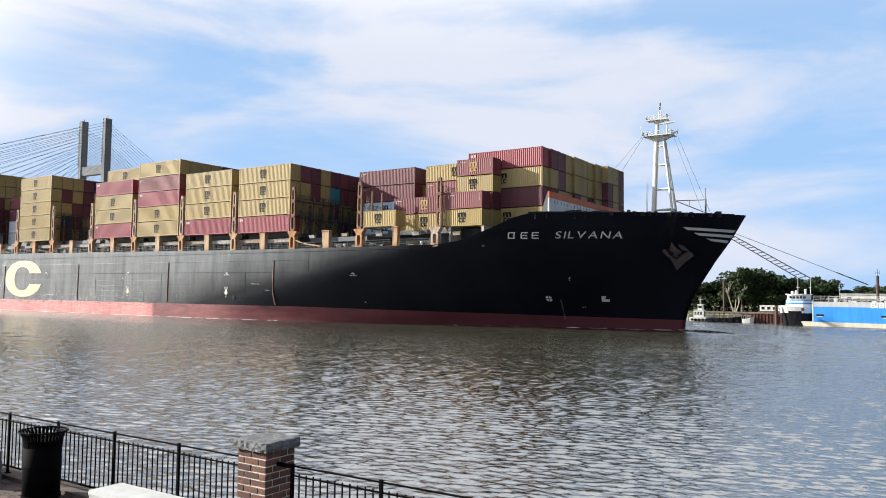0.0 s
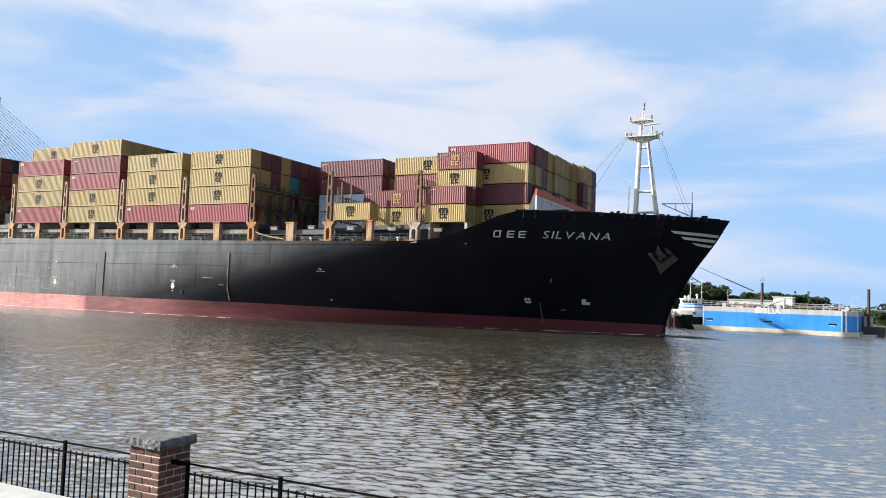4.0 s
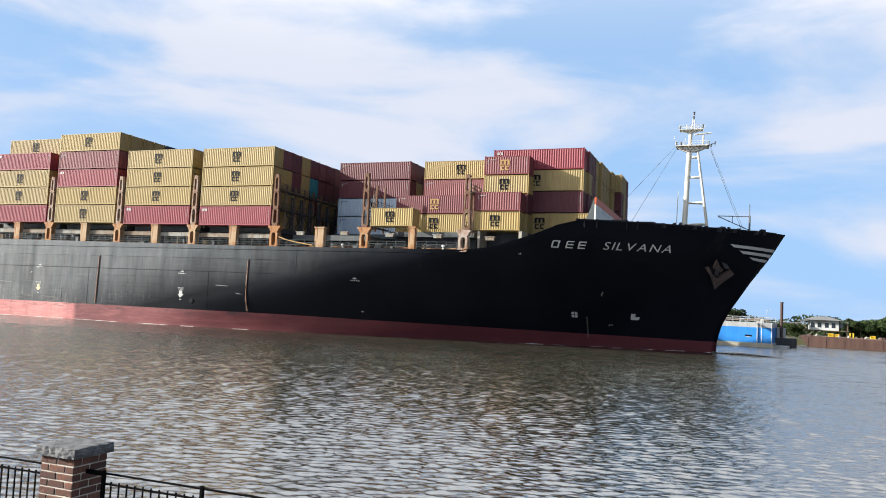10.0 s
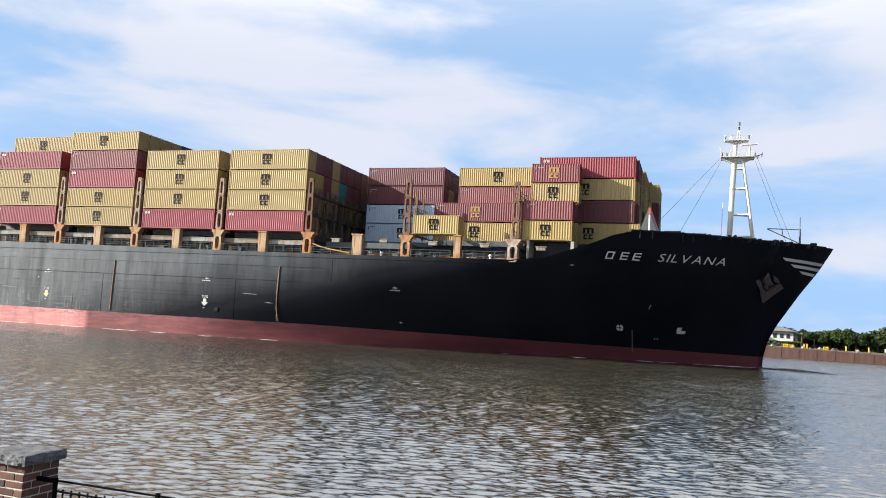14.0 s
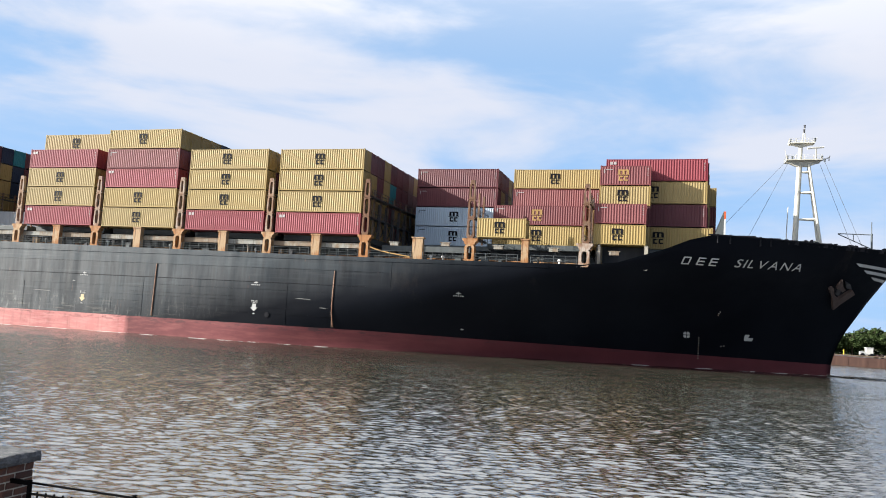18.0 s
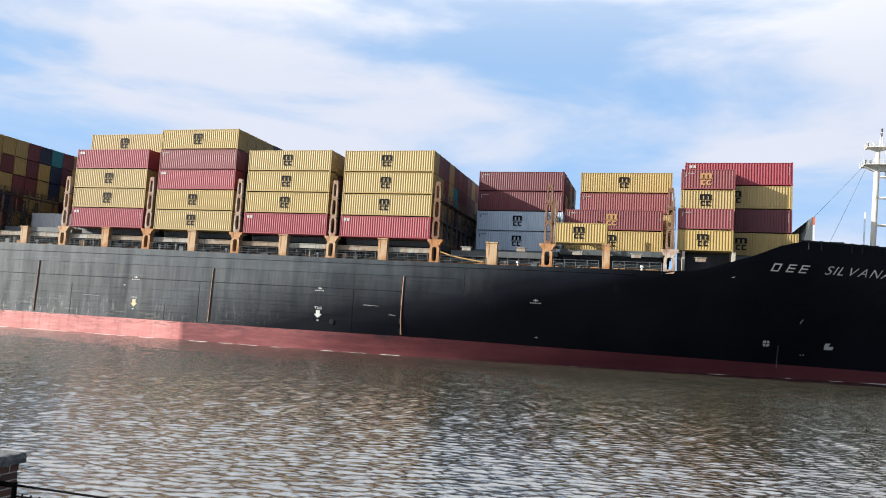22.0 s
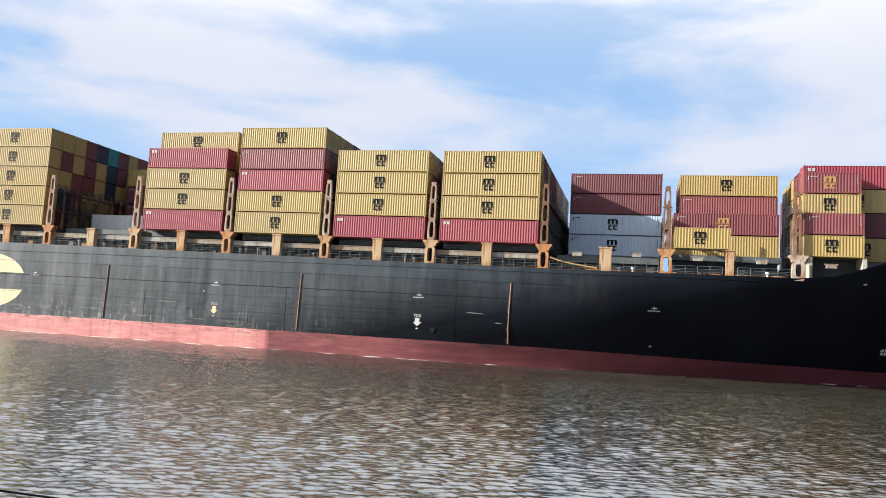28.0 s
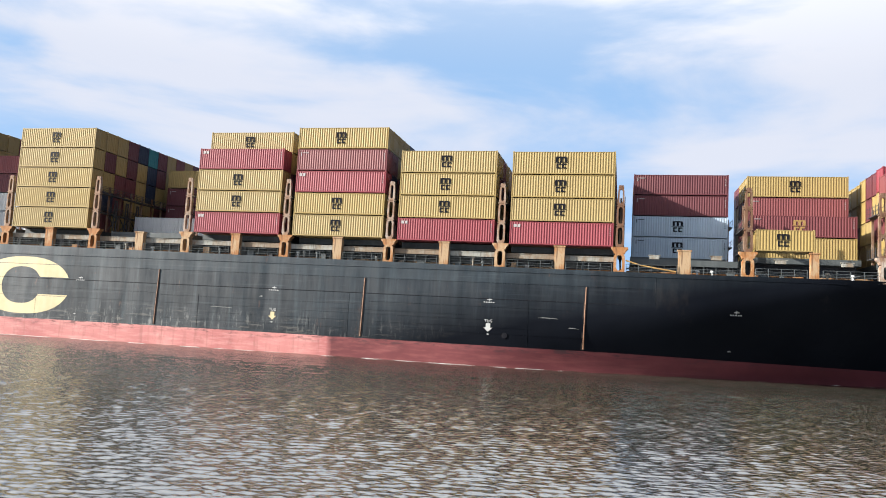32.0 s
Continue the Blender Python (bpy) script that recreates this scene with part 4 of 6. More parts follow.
def lettering(body, x0, x1, z0, height, parent, material, name="lettering", shear=0.0, drop=0.0, gap=0.14, bold=0.0, out=0.05):
    """Words laid on the hull letter by letter: from x0 to x1, capitals of that height."""
    word = new(name)
    word.parent = parent
    word["label"] = body + " in painted capitals"
    glyphs = [text_mesh(c, 1.0, 0.0, 1.0, bold) for c in body]
    spans = [(min(v.co.x for v in g.vertices), max(v.co.x for v in g.vertices)) for g in glyphs]
    upright = [b - a for a, b in spans]
    whole = sum(upright) + gap * (len(body) - 1) + shear * 0.7
    top = max(v.co.y for g in glyphs for v in g.vertices)
    at = 0.0
    for g, (a, b), w in zip(glyphs, spans, upright):
        for v in g.vertices:
            u = (at + v.co.x - a + shear * v.co.y) / whole
            v.co = on_hull(x0 + (x1 - x0) * u, z0 + v.co.y / top * height + drop * u, out)
        part_of("letter", g, material, word)
        at += w + gap


lettering("SILVANA", -42.05, -33.85, 12.53, 0.86, ship, M_LETTER, "name_lettering", 0.40, 0.08, 0.20, -0.002)
for k, x in enumerate((-48.0, -46.35, -44.95)):  # the owner's initials, as plain slanted bars
    for j, zz in enumerate((12.47, 12.82, 13.16) if k else (12.47, 13.16)):
        bm = bmesh.new()
        o = (zz - 12.47) * 0.45
        decal(bm, ((x + o, zz), (x + 0.85 + o, zz), (x + 0.90 + o, zz + 0.13), (x + 0.06 + o, zz + 0.13)))
        part("name_bar", bm, M_LETTER, ship)
    for xx in (x, x + 0.72)[: 1 if k else 2]:
        bm = bmesh.new()
        decal(bm, ((xx, 12.47), (xx + 0.16, 12.47), (xx + 0.53, 13.29), (xx + 0.37, 13.29)), out=0.04)
        part("name_bar", bm, M_LETTER, ship)
# three white bars on the bow
for (x0, z0), (x1, z1), hgt in (((-27.4, 13.86), (-22.05, 13.70), 0.36), ((-26.3, 13.17), (-22.4, 13.01), 0.36), ((-25.1, 12.50), (-22.95, 12.32), 0.34)):
    bm = bmesh.new()
    decal(bm, ((x0 + 0.45, z0), (x1 - 0.15, z1), (x1 + 0.1, z1 + hgt), (x0, z0 + hgt)), 14, 3)
    part("bow_bar", bm, M_LETTER, ship)
# great cream letter amidships, a thick broken ring
bm = bmesh.new()
ring = []
for k in range(49):
    f = k / 48
    to = radians(17.5 + (360 - 35) * f)
    ti = radians(28 + (360 - 56) * f)
    po = (-167.5 + 7.45 * math.copysign(abs(math.cos(to)) ** 0.85, math.cos(to)), 7.0 + 3.95 * math.sin(to))
    pi_ = (-167.9 + 3.2 * math.copysign(abs(math.cos(ti)) ** 0.8, math.cos(ti)), 7.0 + 2.55 * math.sin(ti))
    ring.append([bm.verts.new(on_hull(*po, 0.02)), bm.verts.new(on_hull(*pi_, 0.02))])
for a, b in zip(ring, ring[1:]):
    bm.faces.new((a[0], b[0], b[1], a[1]))
part("hull_letter", bm, M_CREAMLET, ship, "huge cream painted letter on the hull")
# tug arrows, panel marks and small bars
for x in (-129.75, -101.9):
    bm = bmesh.new()
    decal(bm, ((x - 0.27, 4.6), (x + 0.27, 4.6), (x + 0.27, 5.1), (x - 0.27, 5.1)))
    decal(bm, ((x - 0.02, 4.1), (x + 0.02, 4.1), (x + 0.55, 4.6), (x - 0.55, 4.6)))
    bmesh.ops.remove_doubles(bm, verts=bm.verts, dist=0.06)
    part("tug_arrow", bm, M_CREAMLET if x < -110 else M_LETTER, ship)
    lettering("TUG", x - 0.48, x + 0.48, 5.22, 0.34, ship, M_LETTER, "tug_lettering", bold=0.012)
for x, z in ((-158.4, 8.15), (-129.75, 8.0), (-101.85, 7.75), (-74.0, 7.6), (-158.8, 3.3), (-129.8, 3.7), (-101.9, 3.7), (-74.3, 3.25), (-131.5, 6.9)):
    k = 0.75 if z > 7.4 else 0.5
    bm = bmesh.new()
    decal(bm, ((x - 0.06 * k, z), (x + 0.06 * k, z), (x + 0.06 * k, z + 0.45 * k), (x - 0.06 * k, z + 0.45 * k)), 2, 2)
    part("panel_mark", bm, M_LETTER, ship)
    bm = bmesh.new()
    decal(bm, ((x - 0.4 * k, z + 0.16 * k), (x + 0.4 * k, z + 0.16 * k), (x + 0.4 * k, z + 0.28 * k), (x - 0.4 * k, z + 0.28 * k)), 2, 2, 0.04)
    part("panel_mark", bm, M_LETTER, ship)
    if z > 7.4:
        for j in range(5):
            bm = bmesh.new()
            decal(bm, ((x - 0.70 + j * 0.28, z - 0.20), (x - 0.52 + j * 0.28, z - 0.20), (x - 0.52 + j * 0.28, z - 0.08), (x - 0.70 + j * 0.28, z - 0.08)), 1, 1)
            part("panel_mark", bm, M_LETTER, ship)
for x0, x1, z in ((-138.6, -135.4, 5.35), (-96.0, -93.6, 6.05), (-92.5, -91.2, 5.0)):  # bare scrapes
    bm = bmesh.new()
    decal(bm, ((x0, z), (x1, z - 0.06), (x1 - 0.3, z + 0.02), (x0 + 0.5, z + 0.09)), 6, 1, 0.02)
    part("scrape", bm, M_SCRAPE, ship, "bare scrape in the hull paint")
# thruster and bulb signs, draught marks on the bow
bm = bmesh.new()
cx, cz = -46.95, 4.3
for q in range(4):
    for k in range(6):
        a0, a1 = radians(90 * q + 12 + 11 * k), radians(90 * q + 12 + 11 * (k + 1))
        decal(bm, ((cx + 0.12 * math.cos(a0), cz + 0.12 * math.sin(a0)), (cx + 0.45 * math.cos(a0), cz + 0.42 * math.sin(a0)),
                   (cx + 0.45 * math.cos(a1), cz + 0.42 * math.sin(a1)), (cx + 0.12 * math.cos(a1), cz + 0.12 * math.sin(a1))), 1, 1)
part("thruster_sign", bm, M_LETTER, ship)
bm = bmesh.new()
decal(bm, ((-39.85, 3.95), (-38.85, 3.95), (-38.7, 4.35), (-39.85, 4.35)))
decal(bm, ((-39.85, 4.35), (-39.35, 4.35), (-39.15, 4.75), (-39.75, 4.75)))
bmesh.ops.remove_doubles(bm, verts=bm.verts, dist=0.05)
part("bulb_sign", bm, M_LETTER, ship)
for k in range(9):
    bm = bmesh.new()
    decal(bm, ((-45.5, 1.3 + 0.33 * k), (-45.36, 1.3 + 0.33 * k), (-45.36, 1.42 + 0.33 * k), (-45.5, 1.42 + 0.33 * k)), 1, 1)
    part("draught_mark", bm, M_COAM, ship)
for x, z in ((-42.7, 3.0), (-42.35, 3.05), (-43.3, 6.9), (-43.1, 7.3), (-43.25, 7.1)):
    bm = bmesh.new()
    decal(bm, ((x, z), (x + 0.14, z), (x + 0.14, z + 0.16), (x, z + 0.16)), 1, 1)
    part("draught_mark", bm, M_COAM, ship)
# rusty upright guard bars, weld ridges and the discharge opening
for x in (-175.2, -146.5, -117.7, -90.6):
    bm = bmesh.new()
    tube(bm, [on_hull(x - 0.12 + 0.18 * k / 10, 2.7 + 0.72 * k, 0.04) for k in range(11)], 0.08, 8)
    part("guard_bar", bm, M_GUARD, ship, "rusty upright guard bar welded to the hull")
    bm = bmesh.new()
    g = [[bm.verts.new(on_hull(x + o, z, 0.015)) for o in (-w, 0.02)] for z, w in ((2.6, 0.40), (4.5, 0.32), (6.5, 0.26), (8.5, 0.16), (9.6, 0.04))]
    for r0, r1 in zip(g, g[1:]):
        bm.faces.new((r0[0], r0[1], r1[1], r1[0]))
    part("rust_stain", bm, M_STAIN, ship, "brown rust stain beside the guard bar")
SEAMS = [(-260, -86, 8.02, 1), (-260, -84, 9.95, 0), (-178, -131, 5.62, 0), (-128, -101, 5.50, 0), (-178, -146.8, 6.85, 0), (-146, -118, 6.62, 0), (-117, -92, 7.05, 0), (-140, -96, 4.62, 0), (-122, -104, 6.0, 0), (-160, -120, 3.62, 0), (-113, -90, 3.9, 0)]
for x0, x1, z, black in SEAMS:
    bm = bmesh.new()
    tube(bm, [on_hull(x0 + (x1 - x0) * k / 24, z, 0.012) for k in range(25)], 0.032 if z > 7.9 else 0.022, 6)
    part("weld_ridge", bm, M_MARK if black else M_HULL, ship)
for x, z0, z1 in ((-165.3, 2.6, 5.6), (-140.4, 2.6, 6.9), (-124.8, 2.6, 5.0), (-119.6, 2.6, 8.0), (-97.2, 2.6, 8.0), (-82.8, 8.2, 11.3)):
    bm = bmesh.new()
    tube(bm, [on_hull(x, z0 + (z1 - z0) * k / 8, 0.008) for k in range(9)], 0.022, 6)
    part("weld_ridge", bm, M_HULL, ship)
bm = bmesh.new()
rod(bm, (-99.9, 89.98, 3.75), (-99.9, 90.2, 3.75), 0.33, 0.33, 14)
part("discharge_pipe", bm, M_MARK, ship)
bm = bmesh.new()
box(bm, -260, -63, 90.03, 90.14, 11.3, 11.42)
part("sheer_strake", bm, M_HULL, ship)
# foam along the waterline, one ragged ribbon
bm = bmesh.new()
prev = None
x = -250.0
while x < -29.2:
    w = max(0.002 if x < -62 else 0.02, (-0.02 if x < -62 else 0.02) + 0.07 * noise.noise(Vector((x * 0.35, 0, 0))) + 0.05 * noise.noise(Vector((x * 1.7, 3, 0))))
    y = side_y(x, 0.05)
    cur = [bm.verts.new((x, y - o, z)) for o, z in ((-0.05, 0.03 + w * 0.7), (w * 0.6, 0.03 + w * 0.35), (w * 1.6, -0.01))]
    if prev:
        for i in range(2):
            bm.faces.new((prev[i], prev[i + 1], cur[i + 1], cur[i]))
    prev = cur
    x += 0.45
part("foam_line", bm, M_FOAM, ship, "thin ragged line of foam along the waterline")
# low bow wave that the bulb pushes ahead
bm = bmesh.new()
prev = None
for k in range(25):
    f = k / 24
    c = Vector((-29.4 + 10.4 * f, 109.6 - 4.4 * f ** 0.7, 0))
    hgt, wid = 0.42 * math.sin(math.pi * (0.12 + 0.88 * f)) * (1 - 0.5 * f) + 0.02, 0.5 - 0.28 * f
    ring = [bm.verts.new(c + Vector((0.25 * s, s * wid, hgt * max(0.0, math.cos(s * math.pi / 2)) - 0.02))) for s in (-1, -0.6, -0.25, 0, 0.25, 0.6, 1)]
    if prev:
        for i in range(6):
            bm.faces.new((prev[i], prev[i + 1], ring[i + 1], ring[i])).smooth = True
    prev = ring
part("bow_wave", bm, M_WATER, ship, "smooth low bow wave")
bm = bmesh.new()
for k in range(60):
    f = rnd.random() ** 1.6
    p = Vector((-29.3 + 2.6 * f, 109.3 - 1.3 * f + rnd.uniform(-0.5, 0.25), 0.10 + rnd.uniform(0, 0.12)))
    s = rnd.uniform(0.08, 0.24)
    bm.faces.new([bm.verts.new(p + Vector((s * math.cos(a) * 1.8, s * math.sin(a), 0))) for a in (0.3, 1.6, 2.8, 4.1, 5.3)])
part("bow_foam", bm, M_FOAM, ship)


# ---- anchor, forecastle and mast ----
def anchor():
    """Stockless anchor housed in its pocket: shank eye, crown and two flukes."""
    a = new("anchor")
    a.parent = ship
    a["label"] = "rusty stockless anchor housed against the bow"
    bm = bmesh.new()
    decal(bm, ((-29.7, 9.4), (-27.6, 9.6), (-27.3, 11.2), (-29.5, 11.4)), 5, 5, 0.05)
    part("pocket", bm, M_HULL, a)

    def solid(pts, t0, t1):
        bm = bmesh.new()
        f = [bm.verts.new(on_hull(x, z, t1)) for x, z in pts]
        b = [bm.verts.new(on_hull(x, z, t0)) for x, z in pts]
        bm.faces.new(f)
        bm.faces.new(b[::-1])
        for i in range(len(pts)):
            j = (i + 1) % len(pts)
            bm.faces.new((f[j], f[i], b[i], b[j]))
        bmesh.ops.recalc_face_normals(bm, faces=bm.faces)
        bmesh.ops.triangulate(bm, faces=[q for q in bm.faces if len(q.verts) > 4])
        return bm

    part("crown", solid([(-30.45, 11.20), (-29.80, 10.25), (-29.58, 9.30), (-29.43, 8.70), (-28.70, 9.45), (-27.05, 10.80), (-27.45, 11.30), (-28.35, 10.65), (-29.05, 10.15), (-29.60, 10.50), (-30.00, 11.40)], 0.02, 0.45), M_RUST, a)
    part("fluke", solid([(-29.55, 11.35), (-29.00, 12.30), (-28.72, 11.55), (-28.30, 11.20), (-28.60, 10.90), (-29.05, 11.15)], 0.02, 0.35), M_RUST, a)
    part("fluke", solid([(-27.50, 11.30), (-27.80, 11.85), (-28.45, 12.05), (-28.20, 11.40)], 0.02, 0.30), M_STEEL, a)
    part("shank", solid([(-29.40, 10.55), (-28.95, 10.35), (-28.75, 11.05), (-29.20, 11.15)], 0.0, 0.22), M_STEEL, a)
    part("hawse_pipe", solid([(-29.9, 11.2), (-29.7, 10.4), (-29.1, 10.0), (-28.4, 10.5), (-28.3, 11.2), (-28.8, 11.7), (-29.5, 11.7)], 0.0, 0.06), M_MARK, a)


anchor()
# bulwark: inner stays, top rail, fairleads and mooring gear seen over it
for s in (-1, 1):
    bm = bmesh.new()
    x = -45.0
    pts = []
    while x < -21.2:
        z = rail_z(x)
        pts.append(Vector((x, CL + s * (half_breadth(x, z) - 0.08), z)))
        x += 0.8
    tube(bm, pts, 0.10)
    part("bulwark_rail", bm, M_MARK, ship)
for k, x in enumerate((-44.0, -42.6, -39.2, -38.0, -35.4, -31.9, -29.0, -27.2, -24.6)):
    z = rail_z(x)
    y = side_y(x, z)
    bm = bmesh.new()
    if k in (0, 1, 2, 3):
        rod(bm, (x, y + 0.1, z - 0.9), (x, y + 0.1, z + 0.12), 0.09)
        box(bm, x - 0.14, x + 0.14, y + 0.02, y + 0.35, z + 0.05, z + 0.14)
    else:
        rod(bm, (x - 0.5, y + 0.35, z - 0.1), (x + 0.5, y + 0.5, z - 0.1), 0.26, 0.26, 12)
        box(bm, x - 0.6, x + 0.6, y + 0.2, y + 0.6, z - 0.4, z - 0.12)
    part("fairlead", bm, M_MARK, ship)
for x, y in ((-40.5, 97.5), (-37.5, 99.5), (-34.5, 103.0), (-29.5, 105.6)):
    bm = boxes((x - 0.8, x + 0.8, y - 0.5, y + 0.5, 14.9, 15.5))
    rod(bm, (x - 1.0, y, 16.0), (x + 1.0, y, 16.0), 0.55, 0.55, 14)
    part("mooring_winch", bm, M_MARK, ship)
rg = random.Random(31)
for x in (-40.4, -36.2, -33.9, -33.2, -32.6, -31.0, -30.3, -28.3, -27.6, -26.4, -23.6):
    z = rail_z(x)
    y = side_y(x, z) + 0.25
    bm = bmesh.new()
    h, w = rg.uniform(0.15, 0.42), rg.uniform(0.25, 0.55)
    prism(bm, [(x - w, z - 0.4), (x + w, z - 0.4), (x + w * rg.uniform(0.5, 0.9), z + h * rg.uniform(0.5, 1.0)), (x - w * 0.2, z + h), (x - w * 0.8, z + h * rg.uniform(0.2, 0.8))], y, y + 0.5)
    rod(bm, (x - w * 0.5, y + 0.1, z + h * 0.5), (x + w * 0.6, y + 0.2, z + h * 0.6), 0.12, 0.12, 8)
    part("deck_gear", bm, M_MARK, ship)
# breakwater across the forecastle: white, orange above, pierced
bw = new("breakwater")
bw.parent = ship
bw["label"] = "white breakwater with orange top edge and small holes"
HW = 15.4
n = 27
bm = bmesh.new()
for z0, z1, hole in ((14.9, 17.3, 0), (17.3, 18.15, 1)):
    if not hole:
        box(bm, -43.25, -43.05, CL - HW, CL + HW, z0, z1)
    else:
        for k in range(n):
            y0, y1 = CL - HW + 2 * HW * k / n, CL - HW + 2 * HW * (k + 1) / n
            m0, m1 = y0 + (y1 - y0) * 0.36, y0 + (y1 - y0) * 0.64
            box(bm, -43.25, -43.05, y0, m0, z0, z1)
            box(bm, -43.25, -43.05, m1, y1, z0, z1)
            box(bm, -43.25, -43.05, m0, m1, z0, z0 + 0.2)
            box(bm, -43.25, -43.05, m0, m1, z1 - 0.2, z1)
part("plate", bm, M_WHITE, bw)
# after side and brackets get a darker grey in place of their shade
part("back_plate", boxes((-43.30, -43.26, CL - HW, CL + HW, 14.9, 19.05)), M_GREYGREEN, bw, "after side of the breakwater, its shade painted in as grey")
part("top_strip", boxes((-43.25, -43.03, CL - HW, CL + HW, 18.15, 19.05)), M_ORANGE, bw, "orange-red painted top strip")
for k in range(12):
    bm = bmesh.new()
    y = CL - HW + 0.05 + (2 * HW - 0.1) * k / 11
    v = [bm.verts.new(p) for p in ((-43.31, y - 0.05, 14.9), (-43.31, y - 0.05, 18.9), (-44.7, y - 0.05, 14.9), (-43.31, y + 0.05, 14.9), (-43.31, y + 0.05, 18.9), (-44.7, y + 0.05, 14.9))]
    for f in ((2, 1, 0), (3, 4, 5), (1, 4, 3, 0), (2, 5, 4, 1), (0, 3, 5, 2)):
        bm.faces.new([v[i] for i in f])
    part("bracket", bm, M_GREYGREEN, bw)

mast = new("foremast")
mast.parent = ship
mast.location = (-0.25, 0, -0.15)
mast["label"] = "white tripod foremast with platforms, radar and lights"
part("main_tube", rods(((-33.3, CL, 14.9), (-32.75, CL, 28.2), 0.37, 0.33), ((-32.75, CL, 28.2), (-32.6, CL, 30.8), 0.28, 0.24), n=16), M_MAST, mast)
for s in (-1, 1):
    part("leg", rods(((-29.9, CL + s * 1.1, 14.9), (-31.65, CL + s * 0.35, 28.0), 0.19, 0.15), n=10), M_MAST, mast)
for z in (17.6, 20.6, 24.2, 27.0):
    f = (z - 14.9) / 13.1
    xr = -29.9 - 1.75 * f
    part("brace", rods(((-33.0 + 0.3 * f, CL, z), (xr, CL - 1.1 + 0.75 * f, z), 0.12), ((-33.0 + 0.3 * f, CL, z), (xr, CL + 1.1 - 0.75 * f, z), 0.12), ((xr, CL - 1.1 + 0.75 * f, z), (xr, CL + 1.1 - 0.75 * f, z), 0.1)), M_MAST, mast)
bm = boxes((-34.5, -30.2, CL - 1.3, CL + 1.3, 28.42, 28.5))
prism(bm, [(-33.2, 27.75), (-31.7, 27.75), (-30.2, 28.42), (-34.5, 28.42)], CL - 0.3, CL + 0.3)
part("platform", bm, M_MAST, mast)
bm = boxes((-34.1, -31.0, CL - 0.8, CL + 0.8, 30.82, 30.9))
prism(bm, [(-32.95, 30.45), (-32.25, 30.45), (-31.0, 30.82), (-34.1, 30.82)], CL - 0.2, CL + 0.2)
part("platform", bm, M_MAST, mast)
for x0, x1, w, z in ((-34.5, -30.2, 1.3, 28.5), (-34.1, -31.0, 0.8, 30.9)):
    bm = bmesh.new()
    for hh in (0.3, 0.58):
        for y in (CL - w, CL + w):
            rod(bm, (x0, y, z + hh), (x1, y, z + hh), 0.025, n=5)
        for x in (x0, x1):
            rod(bm, (x, CL - w, z + hh), (x, CL + w, z + hh), 0.025, n=5)
    for k in range(5):
        for y in (CL - w, CL + w):
            rod(bm, (x0 + (x1 - x0) * k / 4, y, z), (x0 + (x1 - x0) * k / 4, y, z + 0.6), 0.025, n=5)
    part("rail", bm, M_MAST, mast)
part("radar", rods(((-30.9, CL - 0.9, 28.5), (-30.9, CL - 0.9, 29.9), 0.12), ((-32.0, CL - 1.2, 29.95), (-29.9, CL - 0.6, 30.25), 0.11), n=8), M_MAST, mast)
part("pole", rods(((-32.5, CL, 30.9), (-32.2, CL, 33.2), 0.09, 0.05), ((-32.1, CL, 30.9), (-32.1, CL, 32.3), 0.05), ((-33.2, CL, 30.9), (-33.2, CL, 31.6), 0.06), n=8), M_MAST, mast)
for x, y, z in ((-32.25, CL - 0.1, 32.6), (-32.2, CL - 0.1, 33.2), (-34.4, CL - 1.2, 28.75), (-33.8, CL - 1.2, 28.7), (-30.2, CL - 1.2, 28.7), (-29.9, CL - 1.2, 28.35), (-31.0, CL - 0.8, 31.2), (-34.0, CL - 0.7, 31.1)):
    part("lamp", rods(((x, y, z - 0.2), (x, y, z + 0.16), 0.11), ((x, y, z + 0.16), (x, y, z + 0.22), 0.15), n=8), M_STEEL if z > 32 else M_GREYGREEN, mast)
part("whip_aerial", rods(((-34.5, CL - 1.2, 28.5), (-34.75, CL - 1.3, 29.9), 0.035, 0.02), n=5), M_MAST, mast)
part("whip_aerial", rods(((-33.4, CL - 1.2, 28.5), (-33.2, CL - 1.2, 29.5), 0.035, 0.02), n=5), M_MAST, mast)
part("whip_aerial", rods(((-31.1, CL, 30.9), (-30.6, CL, 31.7), 0.04, 0.03), n=5), M_MAST, mast)
part("light_bracket", rods(((-30.3, CL - 1.2, 28.3), (-29.3, CL - 1.2, 28.75), 0.06), ((-29.4, CL - 1.2, 28.3), (-29.3, CL - 1.2, 28.95), 0.07), n=6), M_STEEL, mast)
part("ladder", rods(((-34.35, CL - 0.25, 15.2), (-34.1, CL - 0.25, 22.3), 0.03), ((-34.35, CL + 0.25, 15.2), (-34.1, CL + 0.25, 22.3), 0.03), *[((-34.35 + 0.035 * k, CL - 0.25, 15.6 + k), (-34.35 + 0.035 * k, CL + 0.25, 15.6 + k), 0.025) for k in range(7)], n=5), M_MAST, mast)
for a, b in (((-34.5, CL - 1.5, 28.3), (-42.6, CL - 3, 18.9)), ((-34.2, CL - 1.5, 28.3), (-40.2, CL - 7, 15.9)), ((-30.0, CL - 1.4, 28.3), (-25.4, CL - 2.5, 16.2)), ((-30.0, CL + 1.4, 28.3), (-25.4, CL + 2.5, 16.2))):
    part("stay", rods((a, b, 0.022), n=5), M_GREYGREEN, mast)
dv = new("davit")
dv.parent = ship
dv["label"] = "grey jackstaff with a hinged boom on the forecastle"
part("post", rods(((-25.1, 106.6, 14.9), (-25.1, 106.6, 18.2), 0.12), ((-25.1, 106.6, 18.2), (-25.1, 106.6, 19.7), 0.05)), M_GREYGREEN, dv)
